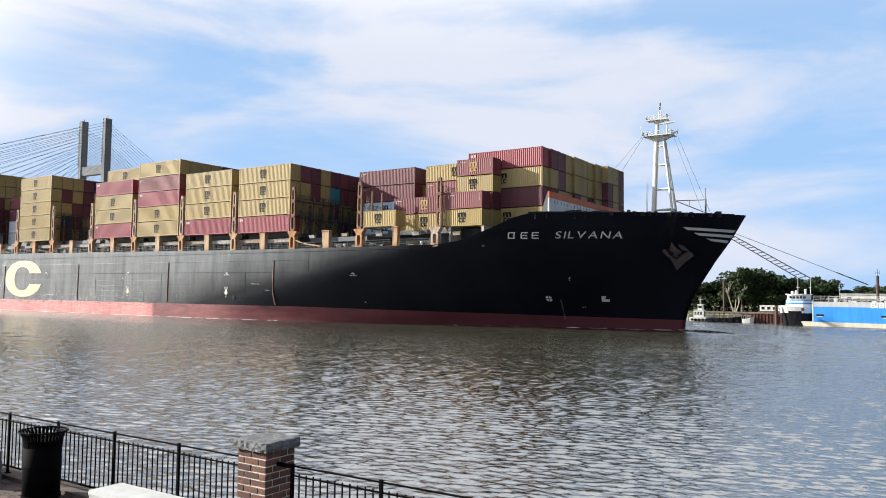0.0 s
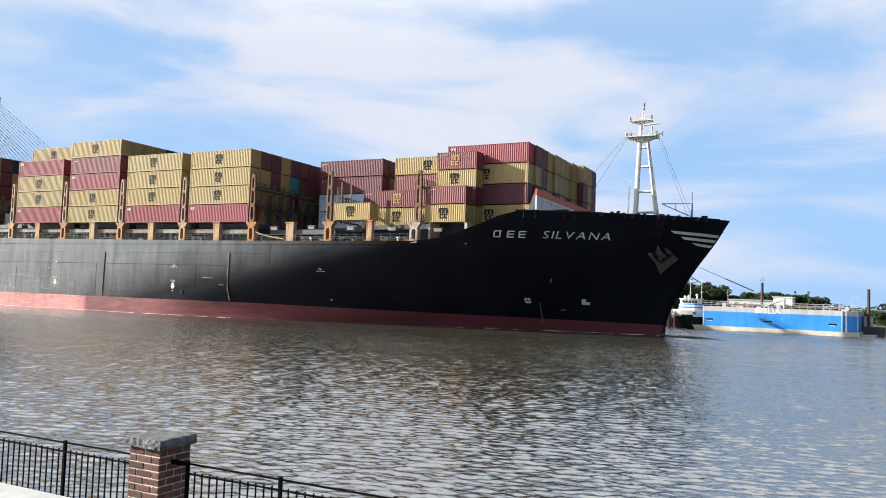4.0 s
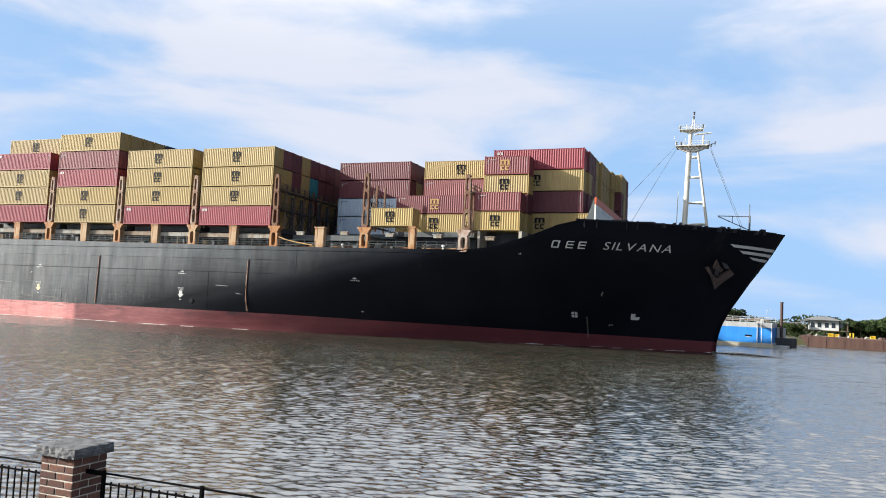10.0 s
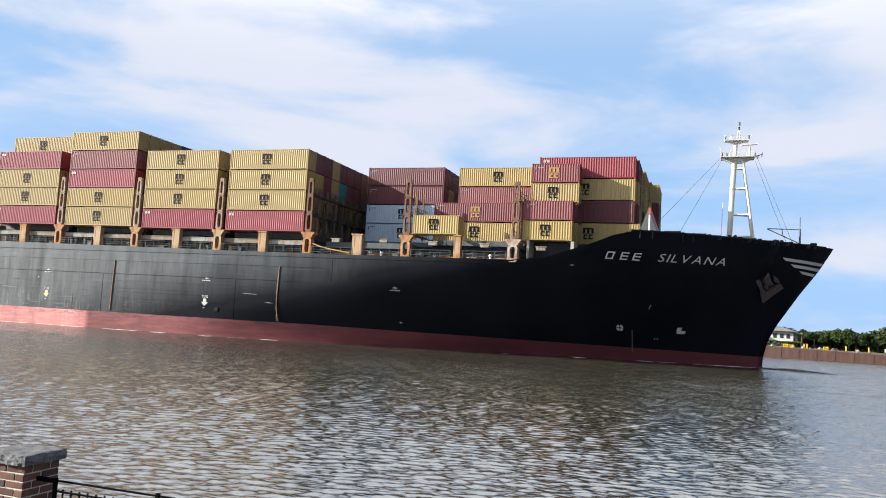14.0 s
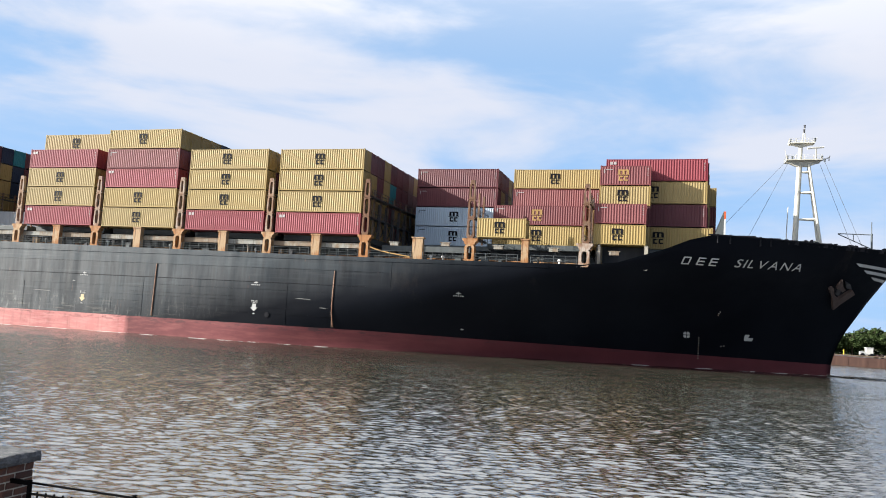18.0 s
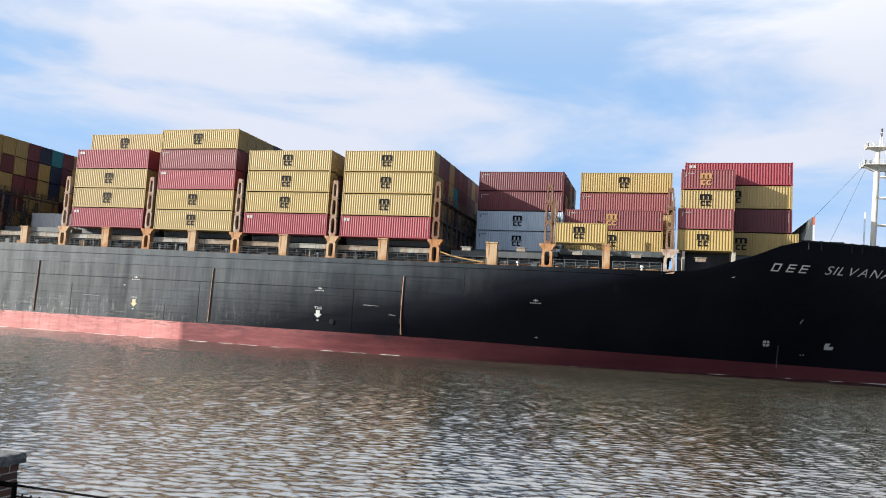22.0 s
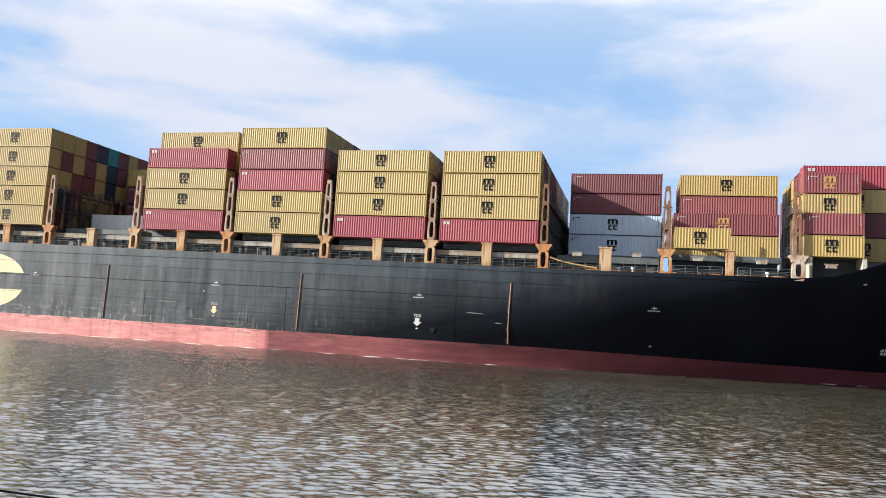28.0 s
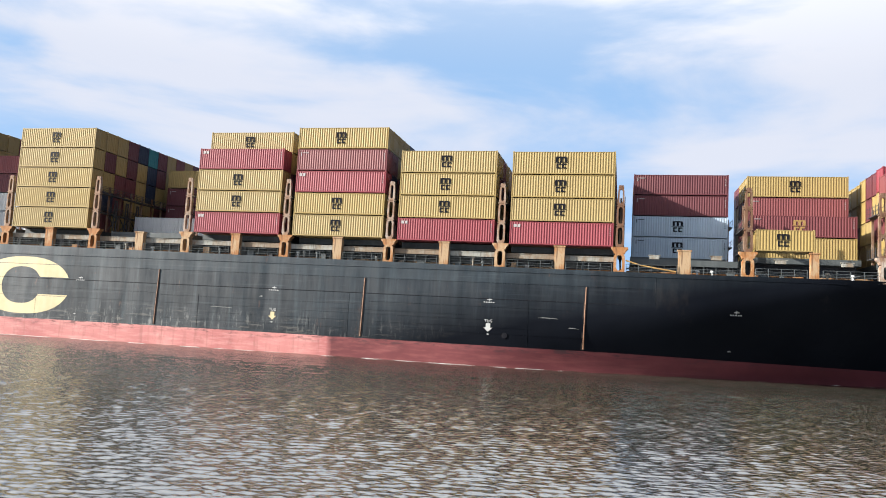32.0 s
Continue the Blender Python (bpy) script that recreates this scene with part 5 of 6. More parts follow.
part("boom", rods(((-25.1, 106.6, 18.1), (-29.0, 106.3, 18.15), 0.06), ((-25.1, 106.6, 16.3), (-29.0, 106.3, 18.1), 0.06), ((-27.2, 106.45, 18.1), (-27.2, 106.45, 17.2), 0.04)), M_GREYGREEN, dv)

# ---- far bank ----
def leaf_material(name, a, b, c):
    m = Mat(name, 0.75, 0.0, 0.15)
    isl = m.t.nodes.new("ShaderNodeNewGeometry").outputs["Random Per Island"]
    col = m.mix(isl, a, b)
    col = m.mix(m.times(m.random(), 0.6), col, c)
    m.colour(col)
    m.b.inputs["Subsurface Weight"].default_value = 0.0
    return m.m


M_LEAF = leaf_material("dark_oak_leaves", (0.016, 0.030, 0.013), (0.034, 0.054, 0.022), (0.040, 0.056, 0.020))
M_LEAF2 = leaf_material("fresh_shrub_leaves", (0.020, 0.038, 0.012), (0.056, 0.080, 0.026), (0.042, 0.064, 0.020))
M_BARK = painted("grey_bark", (0.115, 0.090, 0.070), rust=0.2, rough=0.95)
M_PALEBARK = painted("bleached_dead_wood", (0.344, 0.303, 0.254), rust=0.1, rough=0.95)
M_RUSTHULL = painted("rusted_barge_plate", (0.060, 0.030, 0.023), worn=(0.105, 0.058, 0.042), rust=0.8)
M_RUSTRED = painted("rust_red_sheet_pile", (0.082, 0.028, 0.021), rust=0.8)
M_YELLOW = painted("bright_yellow_paint", (0.590, 0.377, 0.025), rust=0.1)
M_GREYPAINT = painted("light_grey_paint", (0.377, 0.385, 0.385), rust=0.2)
M_ROOF = painted("grey_roofing", (0.180, 0.180, 0.180), rust=0.1)
M_PILE = painted("dark_rusty_pile", (0.066, 0.037, 0.029), rust=0.8)
M_GLASS = Mat("dark_window_glass", 0.08, 0.0, 0.6).colour((0.02, 0.025, 0.03)).m
M_TIMBER = painted("weathered_timber", (0.131, 0.098, 0.074), rust=0.2, rough=0.9)


def land(name, y0, y1, z, front, label, material):
    bm = bmesh.new()
    box(bm, -1400, 1400, y0, y1, -1.5, z)
    return tagged(part(name, bm, material), label, "ground", kind="structure")


land("ground", 178.0, 2500.0, 1.25, 0, "low grassy far bank of the river", M_LAND)


def canopy(r, seed, top, leaves, size, squash=0.72):
    """A crown: clumps of many small leaf faces with gaps between."""
    rn = random.Random(seed)
    bm = bmesh.new()
    clumps = []
    for k in range(24):
        a, rr = rn.uniform(0, 6.283), r * math.sqrt(rn.random()) * 0.85
        clumps.append((Vector((rr * math.cos(a), rr * math.sin(a), top - r * 0.22 - (top * 0.72 - r * 0.2) * rn.random() * (0.45 + 0.55 * rr / r) - r * 0.25 * (rr / r) ** 2)), r * rn.uniform(0.22, 0.42)))
    for k in range(leaves):
        c, cr = rn.choice(clumps)
        d = Vector((rn.gauss(0, 1), rn.gauss(0, 1), rn.gauss(0, 1))).normalized() * cr * rn.uniform(0.55, 1.08)
        d.z *= 0.75
        s = size * rn.uniform(0.6, 1.4)
        q = Euler((rn.uniform(-1, 1), rn.uniform(-1, 1), rn.uniform(0, 6.28)))
        p = c + d
        vs = [Vector(v) for v in ((-s, -s * 0.5, 0), (s * 0.2, -s * 0.65, 0.1 * s), (s, 0.1 * s, 0), (0.1 * s, s * 0.6, -0.1 * s))]
        for v in vs:
            v.rotate(q)
        bm.faces.new([bm.verts.new(p + v) for v in vs])
    return bm


def trunk_mesh(h, r, seed):
    rn = random.Random(seed)
    bm = bmesh.new()
    lean = Vector((rn.uniform(-0.3, 0.3), rn.uniform(-0.3, 0.3), h * 0.5))
    rod(bm, (0, 0, -0.1), lean, 0.28, 0.2)
    for k in range(6):
        a = rn.uniform(0, 6.283)
        mid = lean + Vector((r * 0.4 * math.cos(a), r * 0.4 * math.sin(a), h * 0.18))
        rod(bm, lean * rn.uniform(0.75, 1.0), mid, 0.13, 0.08, 6)
        for j in range(2):
            b = a + rn.uniform(-0.8, 0.8)
            rod(bm, mid, mid + Vector((r * 0.4 * math.cos(b), r * 0.4 * math.sin(b), h * rn.uniform(0.05, 0.2))), 0.07, 0.03, 5)
    return bm


def tree_kind(name, label, h, r, seed, leafmat, leaves, size):
    t = thing(name, label, "tree", "trees on the far bank")
    part("trunk", trunk_mesh(h, r, seed), M_BARK, t)
    part("crown", canopy(r, seed + 50, h, leaves, size), leafmat, t)
    return t


OAKS = [tree_kind("oak_tree", "broad dark green oak tree on the far bank", 9.6, 4.6, s, M_LEAF, 4200, 0.33) for s in (1, 2, 3)]
SHRUBS = [tree_kind("bank_tree", "bushy light green tree on the far bank", 6.2, 3.6, s, M_LEAF2, 3000, 0.28) for s in (11, 12)]


def plant(kind, used, x, y, size, turn):
    m = Matrix.Translation((x, y, 1.2)) @ Matrix.Rotation(turn, 4, "Z")
    if kind not in used:
        used.add(kind)
        kind.matrix_basis = m
        ob = kind
    else:
        ob = copy_thing(kind, m)
    ob.scale = (size, size, size)


rt = random.Random(21)
used = set()
#        x from, to, number, height, y, kinds
for x0, x1, count, hgt, y0, kinds in ((-64, -52, 5, 8.4, 207, OAKS), (-51, -46, 3, 8.6, 208, OAKS), (-43, -36.5, 4, 11.6, 205, OAKS), (-37, -24, 7, 9.0, 209, OAKS), (-24.5, -19, 3, 6.6, 212, OAKS), (-17, -6, 6, 6.9, 210, OAKS),
                                      (-10, 0, 6, 7.2, 213, OAKS), (0, 11, 6, 3.6, 214, SHRUBS), (8, 14, 3, 3.2, 190, SHRUBS), (25, 34, 6, 5.0, 207, SHRUBS), (34, 46, 7, 5.6, 208, SHRUBS), (45, 60, 8, 7.0, 210, SHRUBS), (20, 26, 3, 5.2, 214, OAKS), (60, 110, 16, 7.4, 212, SHRUBS), (-110, -64, 16, 8.4, 210, OAKS)):
    for k in range(count):
        kd = rt.choice(kinds)
        base = 9.6 if kd in OAKS else 6.2
        plant(kd, used, x0 + (x1 - x0) * (k + rt.uniform(0.2, 0.8)) / count, y0 + rt.uniform(-3, 4), hgt / base * rt.uniform(0.86, 1.08), rt.uniform(0, 6.28))
# undergrowth and the woods behind, in one mass of leaves
bm = bmesh.new()
for k in range(15000):
    x = rt.uniform(-120, 120)
    back = rt.random() < 0.6
    top = (3.0 if -2 < x < 24 else 4.4) + 1.2 * math.sin(x * 0.11) + 0.9 * math.sin(x * 0.37 + 1)
    if -56 < x < -22:
        top += 2.2
    y, z = (rt.uniform(222, 232), 1.2 + (top + 0.6) * rt.random() ** 0.8) if back else (rt.uniform(205, 214), 1.2 + 2.2 * rt.random() ** 1.3)
    s = 0.42 * rt.uniform(0.6, 1.4)
    q = Euler((rt.uniform(-1.2, 1.2), rt.uniform(-1.2, 1.2), rt.uniform(0, 6.28)))
    vs = [Vector(v) for v in ((-s, -s * 0.5, 0), (s * 0.2, -s * 0.7, 0), (s, 0.1 * s, 0), (0.1 * s, s * 0.7, 0))]
    for v in vs:
        v.rotate(q)
    bm.faces.new([bm.verts.new(Vector((x, y, z)) + v) for v in vs])
tagged(part("woods", bm, M_LEAF), "dense green undergrowth and woods on the far bank", "woods", kind="stuff")

# a bare dead tree among the oaks
dead = thing("dead_tree", "bare bleached dead tree among green oaks", "tree", at=(-43.4, 199.0, 1.2))
bm = bmesh.new()
rn = random.Random(9)


def limb(bm, p, d, l, r, depth):
    e = p + d * l
    rod(bm, p, e, r, r * 0.65, 6)
    if depth:
        for k in range(3):
            nd = (d + Vector((rn.uniform(-0.55, 0.55), rn.uniform(-0.5, 0.5), rn.uniform(-0.1, 0.4)))).normalized()
            limb(bm, p + d * l * rn.uniform(0.6, 1.0), nd, l * rn.uniform(0.55, 0.8), r * 0.6, depth - 1)


for lean in ((-0.30, 0.0), (0.05, 0.1), (0.32, -0.1)):
    limb(bm, Vector((lean[0], 0, 0)), Vector((lean[0], lean[1], 1)).normalized(), 3.1, 0.17, 4)
part("trunk", bm, M_PALEBARK, dead)

# ---- blue tank barge ----
barge = thing("tank_barge", "bright blue tank barge with grey coaming and white rubbing strake", "barge", at=(-6.7, 146.3, 0))
barge.rotation_euler = (0, 0, radians(-7.0))
X0, X1 = -12.6, 12.6
bm = bmesh.new()
prism(bm, [(X0, -0.8), (X1 + 0.2, -0.8), (X1 + 0.2, 0.75), (X0 - 1.9, 0.75), (X0 - 1.4, 0.0)], -0.25, 11.25)
part("strake", bm, M_STRAKE, barge, "cream-white rubbing strake at the waterline")
part("deck_extension", boxes((X1 + 0.2, X1 + 2.4, 0.5, 10, -0.6, 0.35)), M_GREYPAINT, barge)
part("hull", boxes((X0, X1 - 2.35, 0.0, 11.0, 0.75, 3.42), (X1 - 1.75, X1, 0.0, 11.0, 0.75, 3.42), (X1 - 2.35, X1 - 1.75, 0.18, 11.0, 0.75, 3.42)), M_BLUE, barge, "bright blue side plating")
part("coaming", boxes((X0, X1 - 2.35, 0.02, 10.98, 3.42, 4.28), (X1 - 1.75, X1, 0.02, 10.98, 3.42, 4.28), (X1 - 2.35, X1 - 1.75, 0.2, 10.98, 3.42, 4.28)), M_GREYPAINT, barge, "light grey coaming")
for x in (X1 - 2.45, X1 - 1.75, X1 - 0.12):
    part("corner_strip", boxes((x, x + 0.12, -0.03, 0.1, 0.76, 4.28)), M_WHITE, barge)
part("corner_strip", boxes((X0 - 0.03, X0 + 0.12, -0.03, 0.1, 0.76, 4.28)), M_WHITE, barge)
for x in (X0 + 1.2, X0 + 11.2, X0 + 21.4):
    part("recess", boxes((x - 0.6, x + 0.6, -0.012, 0.02, 1.78, 2.08)), M_MARK, barge)
    part("recess_rim", boxes((x - 0.42, x + 0.42, -0.06, 0.0, 1.66, 1.76)), M_WHITE, barge)
me = text_mesh("BIBLIA", 1.0)
xs = [v.co.x for v in me.vertices]
ys = [v.co.y for v in me.vertices]
for v in me.vertices:
    v.co = Vector((-3.6 + 4.3 * v.co.x / max(xs), -0.045, 3.36 + 0.88 * v.co.y / max(ys)))
part_of("name_lettering", me, M_BRIGHT, barge, "BIBLIA in bold white capitals")
bm = bmesh.new()
for x in [X0 + 0.1 + 1.24 * k for k in range(22)]:
    for y in (0.15, 10.8):
        rod(bm, (x, y, 4.25), (x, y, 5.25), 0.035, n=5)
for y in (0.15, 10.8):
    for z in (4.6, 4.92, 5.25):
        rod(bm, (X0 + 0.1, y, z), (X1 - 0.1, y, z), 0.028, n=5)
part("railing", bm, M_GREYPAINT, barge)
for k in range(24):
    x, y = rt.uniform(X0 + 1, X1 - 1), rt.uniform(1.5, 9)
    hh = rt.uniform(0.25, 0.8)
    if rt.random() < 0.5:
        part("valve_box", boxes((x - 0.3, x + 0.3, y - 0.2, y + 0.2, 4.2, 4.28 + hh)), rt.choice((M_TIMBER, M_GREYPAINT, M_STEEL)), barge)
    else:
        bm = rods(((x, y, 4.2), (x, y, 4.3 + hh), 0.12), ((x, y, 4.3 + hh), (x + 0.6, y, 4.3 + hh), 0.12), n=7)
        part("vent", bm, rt.choice((M_STEEL, M_GREYPAINT)), barge)
part("pipe_run", rods(((X0 + 1, 5.0, 4.7), (X1 - 1, 5.0, 4.7), 0.18), ((X0 + 1, 5.7, 4.7), (X1 - 1, 5.7, 4.7), 0.18)), M_TIMBER, barge)
part("cabin", boxes((-1.6, 1.6, 6.0, 9.0, 4.2, 6.3), (-1.8, 1.8, 5.8, 9.2, 6.3, 6.45)), M_WHITE, barge)
part("deck_crane", rods(((0.6, 4.0, 4.2), (0.6, 4.0, 6.0), 0.2), ((0.6, 4.0, 5.9), (-2.6, 3.4, 4.6), 0.14)), M_GREYPAINT, barge)
for x in (X1 - 10.4, X1 - 8.2):
    part("pole", rods(((x, 5, 4.2), (x, 5, 7.2), 0.04), ((x, 5, 7.1), (x, 5, 7.5), 0.18), n=7), M_STEEL, barge)


def pile(x, y, z1, r, label):
    p = thing("mooring_pile", label, "pile", "mooring piles", (x, y, -1.0))
    part("shaft", rods(((0, 0, 0), (0, 0, z1 + 1.0), r), n=14), M_PILE, p)
    part("cap", rods(((0, 0, z1 + 1.0), (0, 0, z1 + 1.12), r * 1.08), n=14), M_STEEL, p)
    return p


pile(7.7, 152.2, 8.05, 0.26, "tall rusty steel mooring pile beside the barge")
sp = pile(-9.85, 158.5, 8.9, 0.26, "dark steel pile with an aerial on top behind the barge")
part("aerial", rods(((0, 0, 9.9), (0, 0, 11.3), 0.04), ((-0.35, 0, 10.6), (0.35, 0, 10.6), 0.03), ((-0.35, 0, 10.4), (-0.35, 0, 10.9), 0.03), ((0.35, 0, 10.4), (0.35, 0, 11.0), 0.03), n=5), M_STEEL, sp)
pile(-36.6, 158.5, 8.1, 0.22, "dark timber pile beside the moored boats")
pile(-25.3, 148.9, 3.4, 0.28, "dark timber fender pile beside the tugboat")
for x, z in ((6.2, 7.0), (-18.3, 8.0)):
    lp = thing("lamp_post", "thin grey lamp post on the far bank", "lamp post", "lamp posts", (x, 181, 1.2))
    part("pole", rods(((0, 0, 0), (0, 0, z - 1.2), 0.05), ((0, 0, z - 1.2), (0.5, 0, z - 1.0), 0.04), n=6), M_GREYPAINT, lp)
    part("head", boxes((0.4, 0.9, -0.1, 0.1, z - 1.08, z - 0.98)), M_WHITE, lp)

# ---- tugboat ----
tug = thing("tugboat", "white and black harbour tugboat with blue stripes, moored", "tugboat", at=(-22.2, 150.0, 0))
bm = bmesh.new()
rings = []
for z, k in ((-0.6, 0.92), (0.6, 0.97), (1.7, 1.03), (2.3, 1.06)):
    rings.append([bm.verts.new((2.85 * k * math.copysign(abs(math.cos(a)) ** 0.7, math.cos(a)), 4.0 + 5.0 * k * math.sin(a), z + (0.25 if math.sin(a) < -0.6 and z > 1 else 0))) for a in [6.2832 * i / 28 for i in range(28)]])
for r0, r1 in zip(rings, rings[1:]):
    for i in range(28):
        bm.faces.new((r0[i], r0[(i + 1) % 28], r1[(i + 1) % 28], r1[i]))
bm.faces.new(rings[-1])
part("hull", bm, M_MARK, tug, "black tug hull with fender")


def rounded(bm, x0, x1, y0, y1, z0, z1, grow=1.0, n=24):
    """A round-cornered drum, a little wider or narrower at the top."""
    cx, cy, hx, hy = (x0 + x1) / 2, (y0 + y1) / 2, (x1 - x0) / 2, (y1 - y0) / 2
    rings = [[bm.verts.new((cx + hx * k * math.copysign(abs(math.cos(a)) ** 0.6, math.cos(a)), cy + hy * k * math.copysign(abs(math.sin(a)) ** 0.6, math.sin(a)), z)) for a in [6.2832 * i / n for i in range(n)]] for z, k in ((z0, 1.0), (z1, grow))]
    for i in range(n):
        bm.faces.new((rings[0][i], rings[0][(i + 1) % n], rings[1][(i + 1) % n], rings[1][i]))
    bm.faces.new(rings[1])
    bm.faces.new(rings[0][::-1])
    return bm


part("bulwark", rounded(bmesh.new(), -2.95, 2.95, -1.15, 9.2, 2.2, 3.35, 1.05), M_WHITE, tug, "white flared bulwark")
part("deckhouse", rounded(bmesh.new(), -2.2, 2.3, 1.0, 7.5, 3.3, 3.78), M_WHITE, tug)
part("stripe", rounded(bmesh.new(), -2.16, 2.26, 1.02, 7.0, 3.78, 4.05), M_BLUE, tug, "blue stripe")
part("house_band", rounded(bmesh.new(), -2.12, 2.22, 1.04, 7.0, 4.05, 4.4), M_WHITE, tug)
part("stripe", rounded(bmesh.new(), -2.08, 2.18, 1.06, 7.0, 4.4, 4.58), M_BLUE, tug, "blue stripe")
part("wheelhouse", rounded(bmesh.new(), -1.85, 1.95, 1.2, 6.0, 4.58, 5.45, 1.03), M_WHITE, tug)
part("wheelhouse_roof", rounded(bmesh.new(), -2.1, 2.2, 0.95, 6.2, 5.45, 5.6), M_WHITE, tug)
for k in range(5):
    part("window", boxes((-1.25 + 0.58 * k, -0.85 + 0.58 * k, 1.13, 1.2, 4.78, 5.2)), M_GLASS, tug)
part("life_ring", rods(((1.3, -1.35, 2.85), (1.3, -1.28, 2.85), 0.3), n=14), M_STEEL, tug)
part("funnel", rods(((1.0, 4.5, 5.4), (1.0, 4.5, 6.3), 0.2), ((1.0, 4.5, 6.3), (0.9, 4.5, 6.5), 0.3, 0.26), n=10), M_WHITE, tug)
part("dome", rods(((-1.0, 3.0, 5.5), (-1.0, 3.0, 6.1), 0.3, 0.2), ((-0.4, 3.2, 5.5), (-0.4, 3.2, 6.3), 0.34, 0.15), n=10), M_WHITE, tug)
for x, z in ((-0.2, 9.1), (1.9, 9.4)):
    part("antenna", rods(((x, 4, 5.4), (x, 4, z), 0.05, 0.03), ((x - 0.3, 4, 6.8), (x + 0.3, 4, 6.8), 0.03), n=6), M_WHITE, tug)
part("tyre_fender", rods(((-2.9, 1.0, 1.2), (-3.1, 0.95, 1.2), 0.4), n=14), M_MARK, tug)

# ---- dock, sheds and boats ----
dock = thing("dock", "rust red sheet pile dock with timber deck", "dock", at=(-29.2, 156.0, -1.0))
for k in range(14):
    x = -3.9 + 0.6 * k
    bm = bmesh.new()
    prism(bm, [(x, 0.0), (x + 0.3, 0.0), (x + 0.3, 2.75), (x, 2.75)], 0.0, 7.0)
    prism(bm, [(x + 0.3, 0.0), (x + 0.6, 0.0), (x + 0.6, 2.75), (x + 0.3, 2.75)], 0.22, 7.0)
    part("sheet_pile", bm, M_RUSTRED, dock)
part("deck", boxes((-12.0, 4.6, -0.1, 7.2, 2.75, 2.95)), M_TIMBER, dock)
for k in range(9):
    part("timber_pile", rods(((-11.6 + 0.95 * k, 0.3, 0), (-11.6 + 0.95 * k, 0.3, 2.75), 0.14), n=7), M_TIMBER, dock)
shed = thing("site_trailer", "pale low site trailer with windows on the dock", "trailer", at=(-28.0, 160.0, 1.95))
part("body", boxes((-2.2, 2.2, 0, 2.0, 0.35, 1.35), (-2.3, 2.3, -0.1, 2.1, 1.35, 1.45)), M_WHITE, shed)
for k in range(4):
    part("window", boxes((-1.9 + 1.05 * k, -1.3 + 1.05 * k, -0.02, 0.01, 0.6, 1.15)), M_GLASS, shed)
part("skid", boxes((-2.5, 2.5, 0.1, 0.3, 0, 0.35), (-2.5, 2.5, 1.7, 1.9, 0, 0.35)), M_TIMBER, shed)


def small_boat(x, y, l, hull_mat, label, cabin):
    b = thing("workboat", label, "boat", "moored boats", (x, y, 0))
    bm = bmesh.new()
    rings = []
    for k in range(11):
        f = k / 10
        half = 1.05 * min(1.0, 2.6 * (1 - f) ** 0.75) * (0.86 + 0.14 * min(1.0, 4 * f))
        sheer = 0.75 + 0.55 * f ** 2.2
        xx = -l / 2 + (l + 0.5) * f
        rings.append([bm.verts.new(p) for p in ((xx - 0.25 * f, 1.0 - half * 0.7, -0.4), (xx, 1.0 - half, sheer), (xx, 1.0 + half, sheer), (xx - 0.25 * f, 1.0 + half * 0.7, -0.4))])
    for r0, r1 in zip(rings, rings[1:]):
        for i in range(4):
            bm.faces.new((r0[i], r1[i], r1[(i + 1) % 4], r0[(i + 1) % 4]))
    bm.faces.new(rings[0])
    bm.faces.new(rings[-1][::-1])
    part("hull", bm, hull_mat, b)
    if l > 3:
        for k in range(5):
            part("fender", rods(((-l / 2 + 0.6 + k * (l - 1.4) / 4, -0.05, 0.35), (-l / 2 + 0.6 + k * (l - 1.4) / 4, -0.22, 0.35), 0.26), n=12), M_MARK, b)
    if cabin:
        part("cabin", boxes((-l * 0.30, l * 0.16, 0.3, 1.7, 0.75, 2.2), (-l * 0.33, l * 0.20, 0.2, 1.8, 2.2, 2.3)), M_WHITE, b)
        part("wheelhouse", boxes((-l * 0.12, l * 0.10, 0.4, 1.6, 2.3, 3.3), (-l * 0.16, l * 0.14, 0.3, 1.7, 3.3, 3.4)), M_WHITE, b)
        for k in range(3):
            part("window", boxes((-l * 0.26 + k * l * 0.13, -l * 0.18 + k * l * 0.13, 0.27, 0.3, 1.35, 1.9)), M_GLASS, b)
        part("window", boxes((-l * 0.09, l * 0.07, 0.37, 0.4, 2.65, 3.1)), M_GLASS, b)
        part("mast", rods(((0, 1.0, 3.4), (0, 1.0, 5.0), 0.05, 0.03), ((-0.5, 1.0, 4.3), (0.5, 1.0, 4.3), 0.03), n=6), M_WHITE, b)
    bm = bmesh.new()
    for k in range(6):
        rod(bm, (-l / 2 + l * k / 5, 0.1, 0.7), (-l / 2 + l * k / 5, 0.1, 1.5), 0.03, n=5)
    rod(bm, (-l / 2, 0.1, 1.5), (l / 2, 0.1, 1.5), 0.03, n=5)
    part("rail", bm, M_GREYPAINT, b)
    return b


small_boat(-40.6, 155.5, 4.2, M_WHITE, "small white workboat with a cabin at the dock", True)
small_boat(-35.6, 154.2, 6.4, M_MARK, "low dark wooden workboat at the dock", False)
small_boat(-46.2, 156.0, 5.0, M_WHITE, "small white motor boat moored at the dock", True)
small_boat(-31.6, 154.4, 1.6, M_WHITE, "small pale dinghy beside the dock", False)
bld = thing("warehouse", "long low white warehouse behind the barge", "building", at=(-13.4, 190, 1.2))
part("wall", boxes((-5.6, 5.6, 0, 9, 0, 4.6)), M_WHITE, bld)
part("roof", boxes((-5.8, 5.8, -0.2, 9.2, 4.6, 4.85)), M_GREYPAINT, bld)
for k in range(5):
    part("window", boxes((-4.6 + 2.1 * k, -3.8 + 2.1 * k, -0.03, 0.02, 2.4, 3.5)), M_GLASS, bld)
